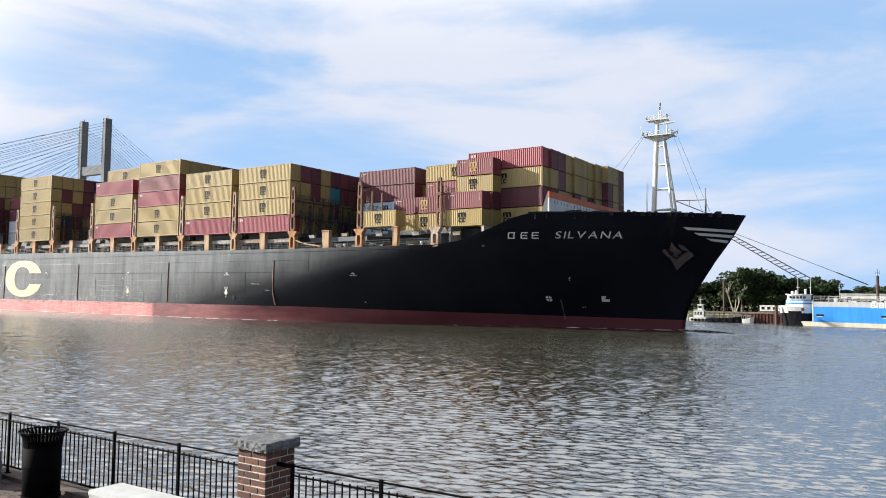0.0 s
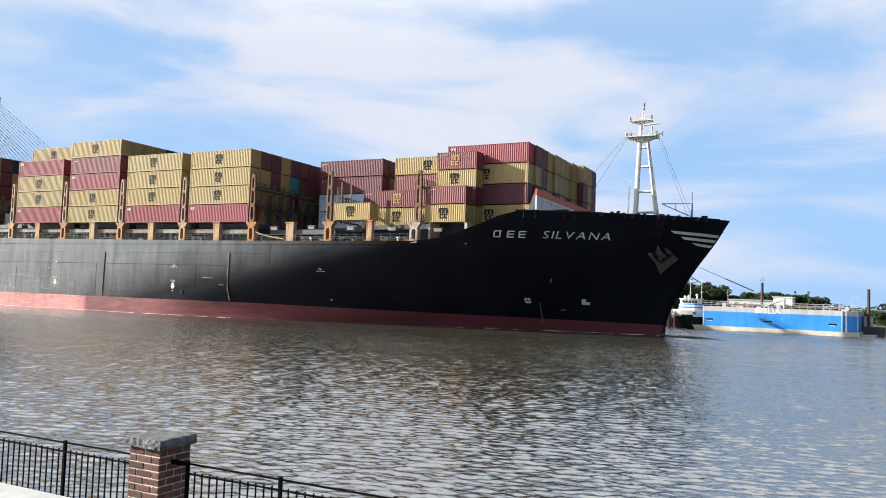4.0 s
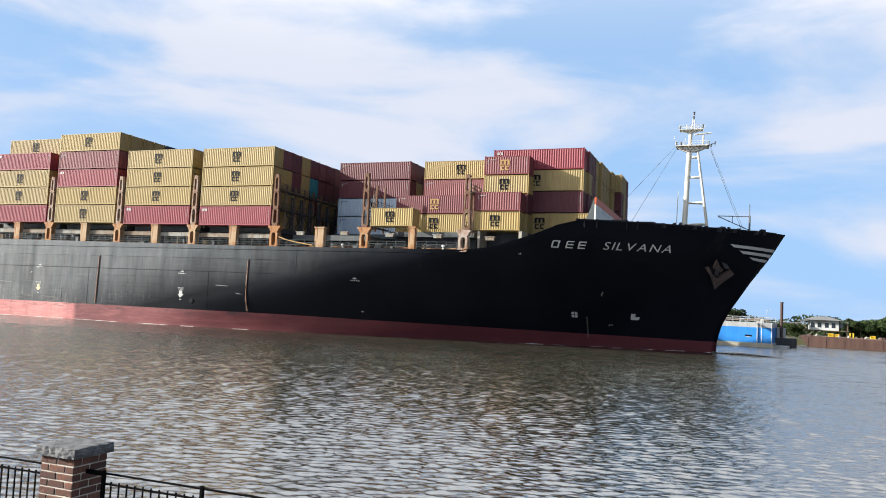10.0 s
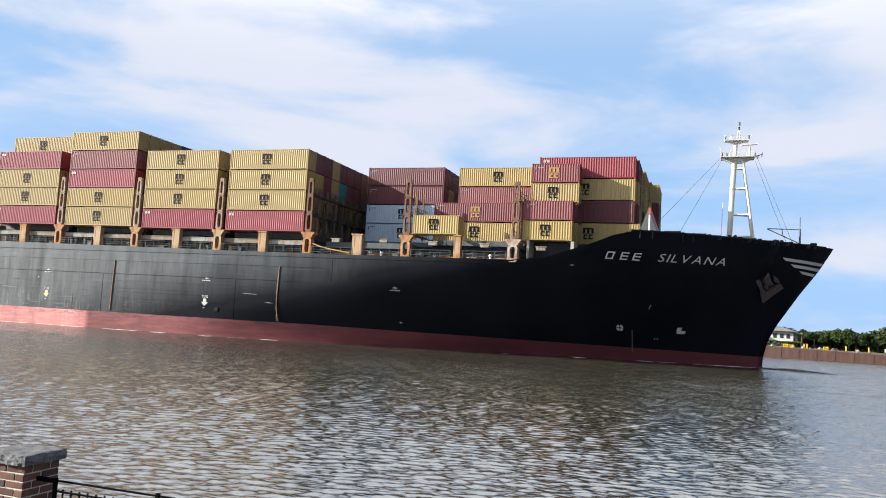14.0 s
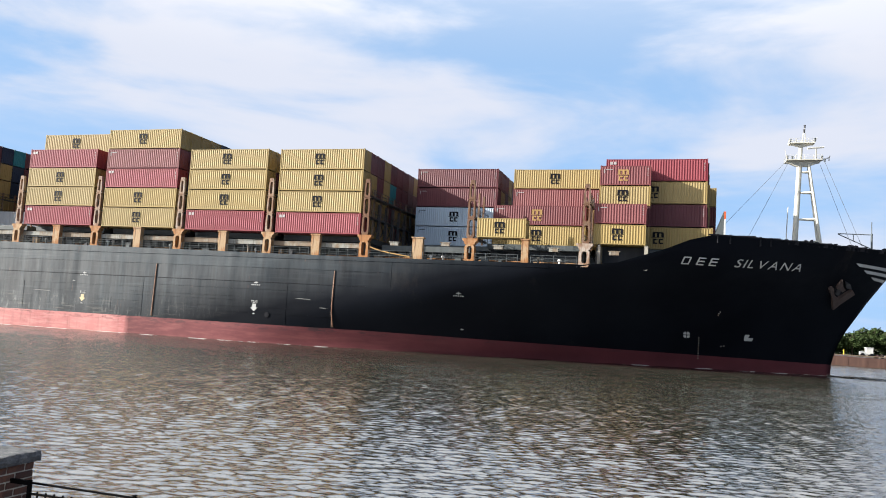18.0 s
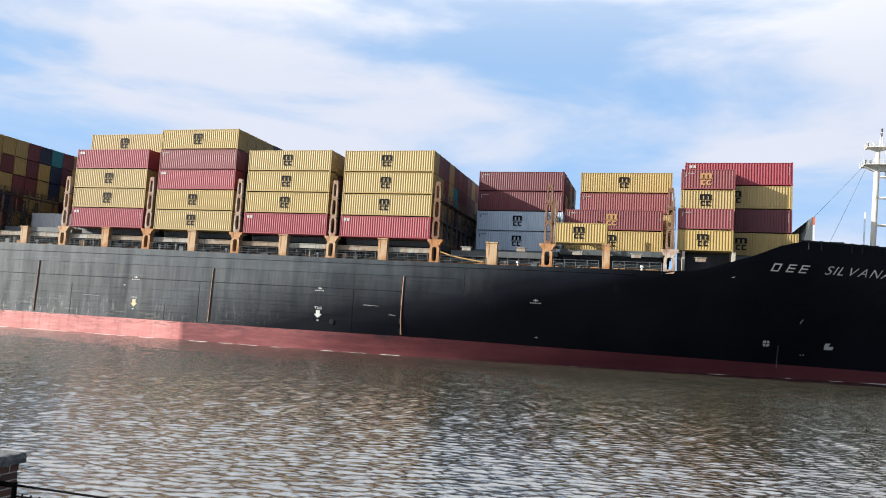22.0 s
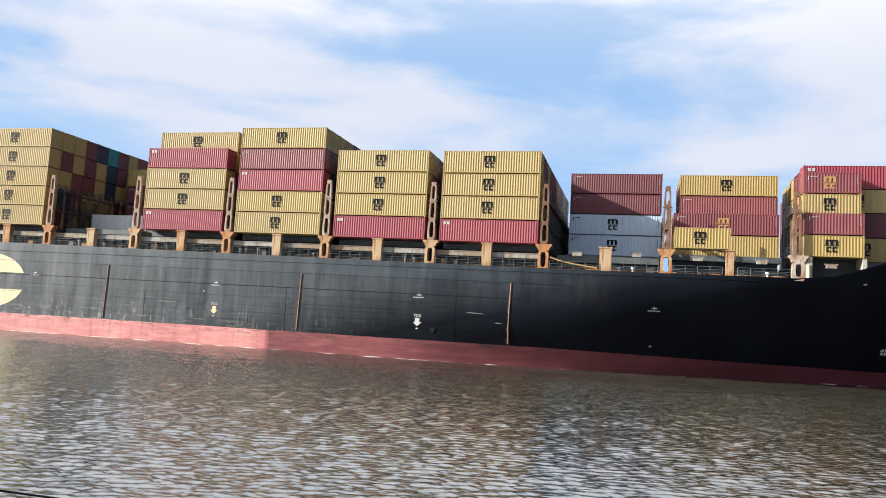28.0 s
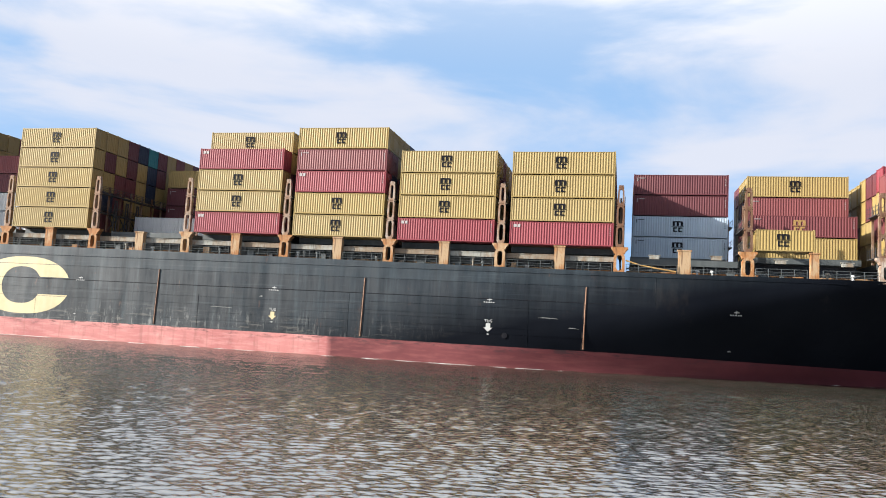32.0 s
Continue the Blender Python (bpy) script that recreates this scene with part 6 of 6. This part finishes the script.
hs = thing("house", "white raised house with hipped grey roof and veranda", "house", at=(18.6, 197, 1.2))
part("wall", boxes((-2.6, 3.4, 0, 6, 1.9, 4.2)), M_WHITE, hs)
bm = bmesh.new()
v = [bm.verts.new(p) for p in ((-3.6, -1, 4.2), (4.0, -1, 4.2), (4.0, 7, 4.2), (-3.6, 7, 4.2), (-1.0, 3, 5.1), (1.6, 3, 5.1))]
for f in ((0, 1, 5, 4), (1, 2, 5), (2, 3, 4, 5), (3, 0, 4), (3, 2, 1, 0)):
    bm.faces.new([v[i] for i in f])
part("roof", bm, M_ROOF, hs)
part("porch_roof", boxes((-4.8, -2.6, -0.5, 5, 3.9, 4.1), (3.4, 5.4, 0, 5, 3.7, 3.9)), M_ROOF, hs)
for x in (-4.6, -3.0, -1.2, 0.6, 2.4, 3.4, 5.2):
    part("stilt", boxes((x - 0.1, x + 0.1, 0.1, 0.3, 0, 4.0 if x < -2.6 or x > 3.4 else 1.9)), M_TIMBER, hs)
part("floor_deck", boxes((-4.8, 5.4, -0.4, 6, 1.75, 1.9)), M_TIMBER, hs)
for x in (-2.0, -0.6, 0.9, 2.3, 3.9):
    part("window", boxes((x - 0.4, x + 0.4, -0.03, 0.02, 2.5, 3.6)), M_GLASS, hs)
sh2 = thing("shed", "low dark open shed beside the house", "shed", at=(12.6, 193, 1.2))
part("roof", boxes((-2.4, 2.2, 0, 5, 3.3, 3.5)), M_ROOF, sh2)
for x in (-2.2, -0.8, 0.6, 2.0):
    part("post", boxes((x - 0.08, x + 0.08, 0.1, 0.26, 0, 3.3)), M_TIMBER, sh2)

# ---- rusty hopper barge ----
rb = thing("deck_barge", "long rust-brown deck barge moored at the far bank", "barge", at=(23.0, 164.0, 0))
rb.rotation_euler = (0, 0, radians(-14.0))
bm = bmesh.new()
prism(bm, [(-9.3, -0.6), (34, -0.6), (34, 1.85), (11.5, 1.75), (-11.6, 2.2), (-11.2, 1.3)], 0, 8.5)
part("hull", bm, M_RUSTHULL, rb)
for k in range(14):
    x = -10.2 + 3.2 * k
    part("rubbing_bar", boxes((x, x + 0.14, -0.07, 0.0, 0.15, 1.7)), M_RUSTHULL, rb)
part("deck_edge", boxes((-11.4, 34, 0.0, 0.3, 2.0, 2.15)), M_TIMBER, rb)
for k in range(26):
    x, y, s = rt.uniform(-10.5, 16), rt.uniform(0.6, 4), rt.uniform(0.15, 0.5)
    bm = bmesh.new()
    bmesh.ops.create_icosphere(bm, subdivisions=1, radius=s)
    for vv in bm.verts:
        vv.co *= rt.uniform(0.75, 1.2)
        vv.co += Vector((x, y, 2.1))
    part("rubble", bm, rt.choice((M_CONCRETE, M_TIMBER, M_RUSTRED)), rb)


def aboard(x, y, z):
    """A place on the deck barge."""
    p = Matrix.Rotation(radians(-14.0), 4, "Z") @ Vector(((x - 21.5) * 1.06, y - 153.5, z))
    return (23.0 + p.x, 164.0 + p.y, z)


def winch(x, y, z, s=1.0):
    w = thing("deck_winch", "yellow painted deck winch on the rusty barge", "winch", "yellow deck gear", aboard(x, y, z))
    part("frame", boxes((-0.6 * s, 0.6 * s, 0, 0.8 * s, 0, 0.35 * s), (-0.6 * s, -0.45 * s, 0, 0.8 * s, 0.35 * s, 0.9 * s), (0.45 * s, 0.6 * s, 0, 0.8 * s, 0.35 * s, 0.9 * s)), M_YELLOW, w)
    part("drum", rods(((-0.45 * s, 0.4 * s, 0.6 * s), (0.45 * s, 0.4 * s, 0.6 * s), 0.3 * s), n=12), M_YELLOW, w)


winch(15.6, 155.0, 2.1, 0.75)
winch(16.6, 155.2, 2.1, 0.65)
for x in (18.8, 19.3, 25.7, 29.3):
    b = thing("bollard", "yellow painted bollard post on the barge deck", "bollard", "yellow deck gear", aboard(x, 154.6, 2.0))
    part("post", rods(((0, 0, 0), (0, 0, 0.95), 0.13), ((0, 0, 0.95), (0, 0, 1.02), 0.17), n=10), M_YELLOW, b)
winch(22.4, 155.0, 2.05, 0.7)
tk = thing("loader", "small white loader machine on the barge deck", "loader", at=aboard(33.3, 155.0, 1.9))
part("cab", boxes((-0.5, 0.7, 0, 1.2, 0.5, 1.7), (-0.6, 0.8, -0.1, 1.3, 1.7, 1.8)), M_WHITE, tk)
part("body", boxes((-1.5, -0.5, 0.1, 1.1, 0.4, 1.0)), M_GREYPAINT, tk)
for x in (-1.1, 0.4):
    part("wheel", rods(((x, -0.05, 0.35), (x, 1.25, 0.35), 0.36), n=14), M_MARK, tk)
ps = thing("push_boat", "dark low work float beside the rusty barge", "boat", at=(8.6, 151.5, 0))
part("hull", boxes((-2.0, 1.6, 0, 4, -0.5, 1.7)), M_STEEL, ps)
part("wheelhouse", boxes((-1.6, -0.2, 0.8, 2.6, 1.7, 3.4), (-1.75, -0.05, 0.65, 2.75, 3.4, 3.5)), M_GREYPAINT, ps)

# ---- crane boom ----
crane = thing("crawler_crane", "grey lattice crane boom slanting over the far trees", "crane", at=(-20.0, 225, 1.2))
a0, a1 = Vector((-0.2, 0, 2.25)), Vector((-40.8, 0, 27.8))
bm = bmesh.new()
d = (a1 - a0).normalized()
up = Vector((-d.z, 0, d.x)) * -0.95
rails = [(a0 + o, a1 + o * 0.4) for o in (up + Vector((0, 0.6, 0)), up - Vector((0, 0.6, 0)), -up + Vector((0, 0.6, 0)), -up - Vector((0, 0.6, 0)))]
for p, q in rails:
    rod(bm, p, q, 0.13, 0.11, 6)
for k in range(34):
    f, g = k / 34, (k + 1) / 34
    for i, j in ((0, 2), (1, 3), (0, 1)):
        rod(bm, rails[i][0].lerp(rails[i][1], f), rails[j][0].lerp(rails[j][1], g), 0.07, 0.07, 5)
part("boom", bm, M_STEEL, crane)
part("pendant", rods(((-36.9, 0, 25.3), (3.9, 0, 7.4), 0.07), ((-36.9, 0.8, 25.3), (3.9, 0.8, 7.4), 0.07), ((-3.5, 0, 10.65), (3.9, 0, 7.4), 0.17), n=6), M_STEEL, crane)
part("cab", boxes((-3.0, 5.0, -1.5, 1.5, 1.3, 3.2), (3.2, 4.6, -0.5, 1.2, 3.2, 6.8)), M_STEEL, crane)
part("track", boxes((-3.2, 5.0, -2.2, -1.4, 0, 1.3)), M_STEEL, crane)
part("track", boxes((-3.2, 5.0, 1.4, 2.2, 0, 1.3)), M_STEEL, crane)

# ---- cable-stayed bridge ----
M_TOWER = painted("bridge_concrete", (0.197, 0.197, 0.197), rust=0, rough=0.9)
br = thing("cable_stayed_bridge", "grey concrete cable-stayed bridge far up the river", "bridge", at=(-480, 300, 0))
AX = Vector((0.0, 1.0, 0.0))  # it crosses the river
for s, dx in ((-1, -14.2), (1, 13.0)):
    c = Vector((dx, 0, 0))
    for z0, z1, w0, w1 in ((-2, 58, 1.9, 1.6), (58, 120.6 if s < 0 else 119.6, 1.6, 1.5)):
        bm = bmesh.new()
        ring = [[bm.verts.new(c + Vector((w * a, 2.35 * b, z))) for a, b in ((-1, -1), (1, -1), (1, 1), (-1, 1))] for z, w in ((z0, w0), (z1, w1))]
        for i in range(4):
            bm.faces.new((ring[0][i], ring[0][(i + 1) % 4], ring[1][(i + 1) % 4], ring[1][i]))
        bm.faces.new(ring[1])
        part("tower_leg", bm, M_TOWER, br)
    for k in range(14):
        part("anchor_box", boxes((dx - 2.0, dx - 1.4, -2.6, -1.6, 90 + 2.2 * k, 91.2 + 2.2 * k)), M_STEEL, br)
    part("beacon", rods(((dx, 0, 119), (dx, 0, 122.3), 0.2), n=6), M_STEEL, br)
part("cross_beam", boxes((-12.6, 11.4, -1.8, 1.8, 82.5, 88.5)), M_TOWER, br)
part("deck", boxes((-330, 130, -12, 12, 54, 57)), M_TOWER, br).rotation_euler = (0, 0, math.atan2(AX.y, AX.x))
for dx in (-14.2, 13.0):
    for way in (-1, 1):
        for k in range(16):
            foot = Vector((dx, 0, 57)) + AX * way * ((152 - 8.6 * k) if way < 0 else (104 - 5.6 * k))
            part("stay_cable", rods(((dx, 0, 117.5 - 1.8 * k), foot, 0.11), n=5), M_TOWER, br)

# ---- promenade ----
GZ, FY = 1.36, 7.31
bm = bmesh.new()
box(bm, -120, 120, -60, 7.55, -3.0, GZ)
M_PAVE = painted("worn_brown_paving", (0.105, 0.080, 0.070), worn=(0.15, 0.12, 0.10), rust=0.1, rough=0.9, scale=1.8)
tagged(part("pavement", bm, M_PAVE), "stained riverside promenade of brick and concrete", "pavement", kind="structure")


def brick_material(name, a, b, c):
    m = Mat(name, 0.9, 0.0, 0.2)
    col = m.mix(m.random(), a, b)
    col = m.mix(m.remap(m.noise(14, 5), 0.45, 0.75), col, c)
    m.colour(col)
    m.bump(m.noise(60, 4), 0.5, 0.006)
    return m.m


M_BRICK = brick_material("worn_red_brick", (0.070, 0.036, 0.030), (0.19, 0.090, 0.062), (0.075, 0.052, 0.046))
M_MORTAR = painted("pale_mortar", (0.492, 0.451, 0.385), rust=0, rough=0.95, scale=8)


def cap_material():
    m = Mat("rock_faced_granite", 0.9, 0.0, 0.2)
    col = m.mix(m.remap(m.noise(9, 6, rough=0.7), 0.35, 0.7), (0.080, 0.082, 0.086), (0.215, 0.215, 0.215))
    m.colour(m.mix(m.remap(m.noise(45, 4), 0.5, 0.75), col, (0.075, 0.075, 0.08)))
    m.bump(m.noise(28, 6, rough=0.7), 0.8, 0.02)
    return m.m


M_CAP = cap_material()
M_KERB = painted("dark_brown_kerb", (0.085, 0.062, 0.055), worn=(0.13, 0.10, 0.085), rust=0.1, rough=0.9, scale=2.5)
M_BENCH = painted("pale_cast_stone", (0.47, 0.47, 0.46), worn=(0.40, 0.375, 0.32), rust=0.15, rough=0.85, scale=3)

# brick paving by the railing, laid in running bond
bm = bmesh.new()
rp = random.Random(5)
y = 5.2
row = 0
while y < 7.2:
    x = -20.0 + (0.105 if row % 2 else 0)
    while x < -8.2:
        dz = rp.uniform(-0.003, 0.004)
        box(bm, x, x + 0.2, y, y + 0.093, GZ - 0.02, GZ + 0.012 + dz)
        x += 0.21
    y += 0.103
    row += 1
m = Mat("paving_bricks", 0.9, 0.0, 0.2)
isl = m.t.nodes.new("ShaderNodeNewGeometry").outputs["Random Per Island"]
m.colour(m.mix(m.remap(m.noise(7, 4), 0.3, 0.7), m.mix(isl, (0.065, 0.042, 0.038), (0.13, 0.082, 0.068)), (0.080, 0.066, 0.060)))
tagged(part("paving_bricks", bm, m.m), "worn brown brick paving along the railing", "paving", kind="stuff")
kerb = part("kerb", boxes((-60, 60, 7.2, 7.55, GZ + 0.002, GZ + 0.08)), M_KERB)
tagged(kerb, "low dark brown kerb under the railing", "kerb", kind="structure")

# iron railing, panel by panel
bal_me = bpy.data.meshes.new("baluster")
bm = boxes((-0.0075, 0.0075, -0.0075, 0.0075, 0.12, 0.94))
bm.to_mesh(bal_me)
bm.free()
railpost_me = bpy.data.meshes.new("post")
bm = boxes((-0.019, 0.019, -0.019, 0.019, 0.0, 1.06), (-0.045, 0.045, -0.045, 0.045, 0.0, 0.015))
bm.to_mesh(railpost_me)
bm.free()
KZ = GZ + 0.08


railing = thing("railing", "black iron railing with upright bars along the promenade", "railing", at=(0, FY, KZ))


def fence_panel(x0, x1):
    L = x1 - x0
    f = part("panel", rods(((0, 0, 1.03), (L, 0, 1.03), 0.013), n=8), M_IRON, railing)
    f.location = (x0, 0, 0)
    part("middle_rail", boxes((0, L, -0.013, 0.013, 0.90, 0.918)), M_IRON, f)
    part("bottom_rail", boxes((0, L, -0.013, 0.013, 0.11, 0.135)), M_IRON, f)
    part_of("post", railpost_me, M_IRON, f)
    n = max(2, round(L / 0.119))
    for k in range(1, n):
        b = part_of("baluster", bal_me, M_IRON, f)
        b.location = (L * k / n, 0, 0)


POSTS = [-17.08, -15.53, -13.97, -12.43, -10.87, -9.32, -7.92]
for a, b in zip(POSTS, POSTS[1:]):
    fence_panel(a, b)
POSTS = [-7.06, -5.62, -4.08, -2.53, -0.98, 0.57]
for a, b in zip(POSTS, POSTS[1:]):
    fence_panel(a, b)
lone = part("end_bar", boxes((0, 0.28, -0.02, 0.02, 1.0, 1.05)), M_IRON, railing)
lone.location = (-7.33, 0, 0)

# brick pillar with a rock-faced cap
pil = thing("brick_pillar", "weathered red brick pillar with a rough stone cap", "pillar", at=(-7.63, 7.40, GZ))
HB, PH = 0.265, 1.27
part("core", boxes((-HB + 0.012, HB - 0.012, -HB + 0.012, HB - 0.012, 0, PH)), M_MORTAR, pil, "pale mortar joints")


def brick_mesh(l, w, h, seed):
    rn = random.Random(seed)
    bm = bmesh.new()
    box(bm, -l / 2, l / 2, -w / 2, w / 2, 0, h)
    bmesh.ops.bevel(bm, geom=bm.edges, offset=0.006, segments=1, affect="EDGES")
    for v in bm.verts:
        v.co += Vector((rn.uniform(-1, 1), rn.uniform(-1, 1), rn.uniform(-1, 1))) * 0.0025
    me = bpy.data.meshes.new("brick")
    bm.to_mesh(me)
    bm.free()
    me.materials.append(M_BRICK)
    return me


CH = 0.0907
full_b = [brick_mesh(0.249, 0.104, CH - 0.017, s) for s in range(5)]
half_b = [brick_mesh(0.120, 0.104, CH - 0.017, s) for s in range(5, 9)]
rb2 = random.Random(12)
for c in range(int(PH / CH) + 1):
    z = c * CH
    if z + CH > PH + 0.03:
        break
    for side in range(4):
        ang = side * math.pi / 2
        x = -HB
        seq = [full_b, full_b] if (c + side) % 2 else [half_b, full_b, half_b]
        for kind in seq:
            l = 0.249 if kind is full_b else 0.120
            b = part_of("brick", rb2.choice(kind), None, pil)
            b.matrix_basis = Matrix.Rotation(ang, 4, "Z") @ Matrix.Translation((x + l / 2 + 0.006, -HB + 0.054 + rb2.uniform(-0.004, 0.003), z)) @ Matrix.Rotation(rb2.uniform(-0.012, 0.012), 4, "Z")
            x += l + 0.0165
bm = bmesh.new()
n = 16
HCAP = 0.318
grid = bmesh.ops.create_cube(bm, size=1.0)
bmesh.ops.subdivide_edges(bm, edges=bm.edges[:], cuts=11, use_grid_fill=True)
for v in bm.verts:
    p = Vector((v.co.x * 2 * HCAP, v.co.y * 2 * HCAP, v.co.z * 0.125))
    edge = max(abs(v.co.x), abs(v.co.y)) * 2
    if edge > 0.98:
        k = noise.noise(p * 17) * 0.022 + noise.noise(p * 41) * 0.010
        out = Vector((p.x if abs(v.co.x) > 0.49 else 0, p.y if abs(v.co.y) > 0.49 else 0, 0)).normalized()
        p += out * (k - 0.012 * abs(v.co.z) * 2)
        if v.co.z > 0.4:
            p.z -= 0.012 * random.random()
    elif v.co.z > 0.49:
        p.z += noise.noise(p * 9) * 0.006
    v.co = p + Vector((0, 0, PH + 0.0625))
part("cap", bm, M_CAP, pil, "rough grey rock-faced stone cap")

# litter bin of upright straps with a flared rim
lb = thing("litter_bin", "black steel litter bin with a flared slatted rim", "litter bin", at=(-12.08, 6.86, GZ + 0.01))
bm = bmesh.new()
rod(bm, (0, 0, 0.03), (0, 0, 0.93), 0.272, 0.283, 40)
for f in bm.faces:
    f.smooth = len(f.verts) == 4
part("body", bm, M_IRON, lb)
for z in (0.04, 0.5, 0.90):
    bm = bmesh.new()
    rod(bm, (0, 0, z), (0, 0, z + 0.05), 0.286, 0.286, 32)
    part("band", bm, M_IRON, lb)
slat_me = bpy.data.meshes.new("slat")
bm = bmesh.new()
prof = [(0.278, 0.84), (0.284, 0.90), (0.290, 0.96), (0.312, 1.03), (0.350, 1.075)]
rows = [[bm.verts.new((r + t, w, z)) for t, w in ((0, -0.019), (0, 0.019), (0.006, 0.019), (0.006, -0.019))] for r, z in prof]
for r0, r1 in zip(rows, rows[1:]):
    for i in range(4):
        bm.faces.new((r0[i], r0[(i + 1) % 4], r1[(i + 1) % 4], r1[i]))
bm.faces.new(rows[0])
bm.faces.new(rows[-1][::-1])
bm.to_mesh(slat_me)
bm.free()
for k in range(36):
    s = part_of("slat", slat_me, M_IRON, lb)
    s.rotation_euler = (0, 0, 2 * math.pi * k / 36)
bm = bmesh.new()
for k in range(36):
    a, b = 2 * math.pi * k / 36, 2 * math.pi * (k + 1) / 36
    rod(bm, (0.355 * math.cos(a), 0.355 * math.sin(a), 1.078), (0.355 * math.cos(b), 0.355 * math.sin(b), 1.078), 0.014, n=6)
part("rim", bm, M_IRON, lb)


def stone_block(name, label, x0, x1, y0, y1, h, mat, cat):
    t = thing(name, label, cat, at=((x0 + x1) / 2, (y0 + y1) / 2, GZ + 0.014))
    bm = bmesh.new()
    bmesh.ops.create_cube(bm, size=1.0)
    bmesh.ops.subdivide_edges(bm, edges=bm.edges[:], cuts=9, use_grid_fill=True)
    for v in bm.verts:
        p = Vector((v.co.x * (x1 - x0), v.co.y * (y1 - y0), (v.co.z + 0.5) * h))
        if max(abs(v.co.x), abs(v.co.y)) > 0.49 and v.co.z < 0.42:
            p += Vector((v.co.x, v.co.y, 0)).normalized() * (noise.noise(p * 14) * 0.03)
        v.co = p
    part("block", bm, mat, t)
    return t


stone_block("stone_bench", "white cast stone bench with rough sides", -10.22, -7.95, 6.50, 7.02, 0.49, M_BENCH, "bench")
stone_block("stone_block", "grey stone seat block by the railing", -15.4, -13.66, 6.55, 7.05, 0.53, M_CAP, "bench")


# ---- what moves ----
def motions():
    for ob in MOVED:
        x, y, z = ob.location
        walk(ob, [(t, pose(x + s, y, z)) for t, s in SAIL])

    walk(water, [(0.0, pose(-8.0, 0, 0)), (16.0, pose(0.0, 0, 0)), (32.0, pose(8.0, 0, 0))])  # the current carries the ripples along


motions()
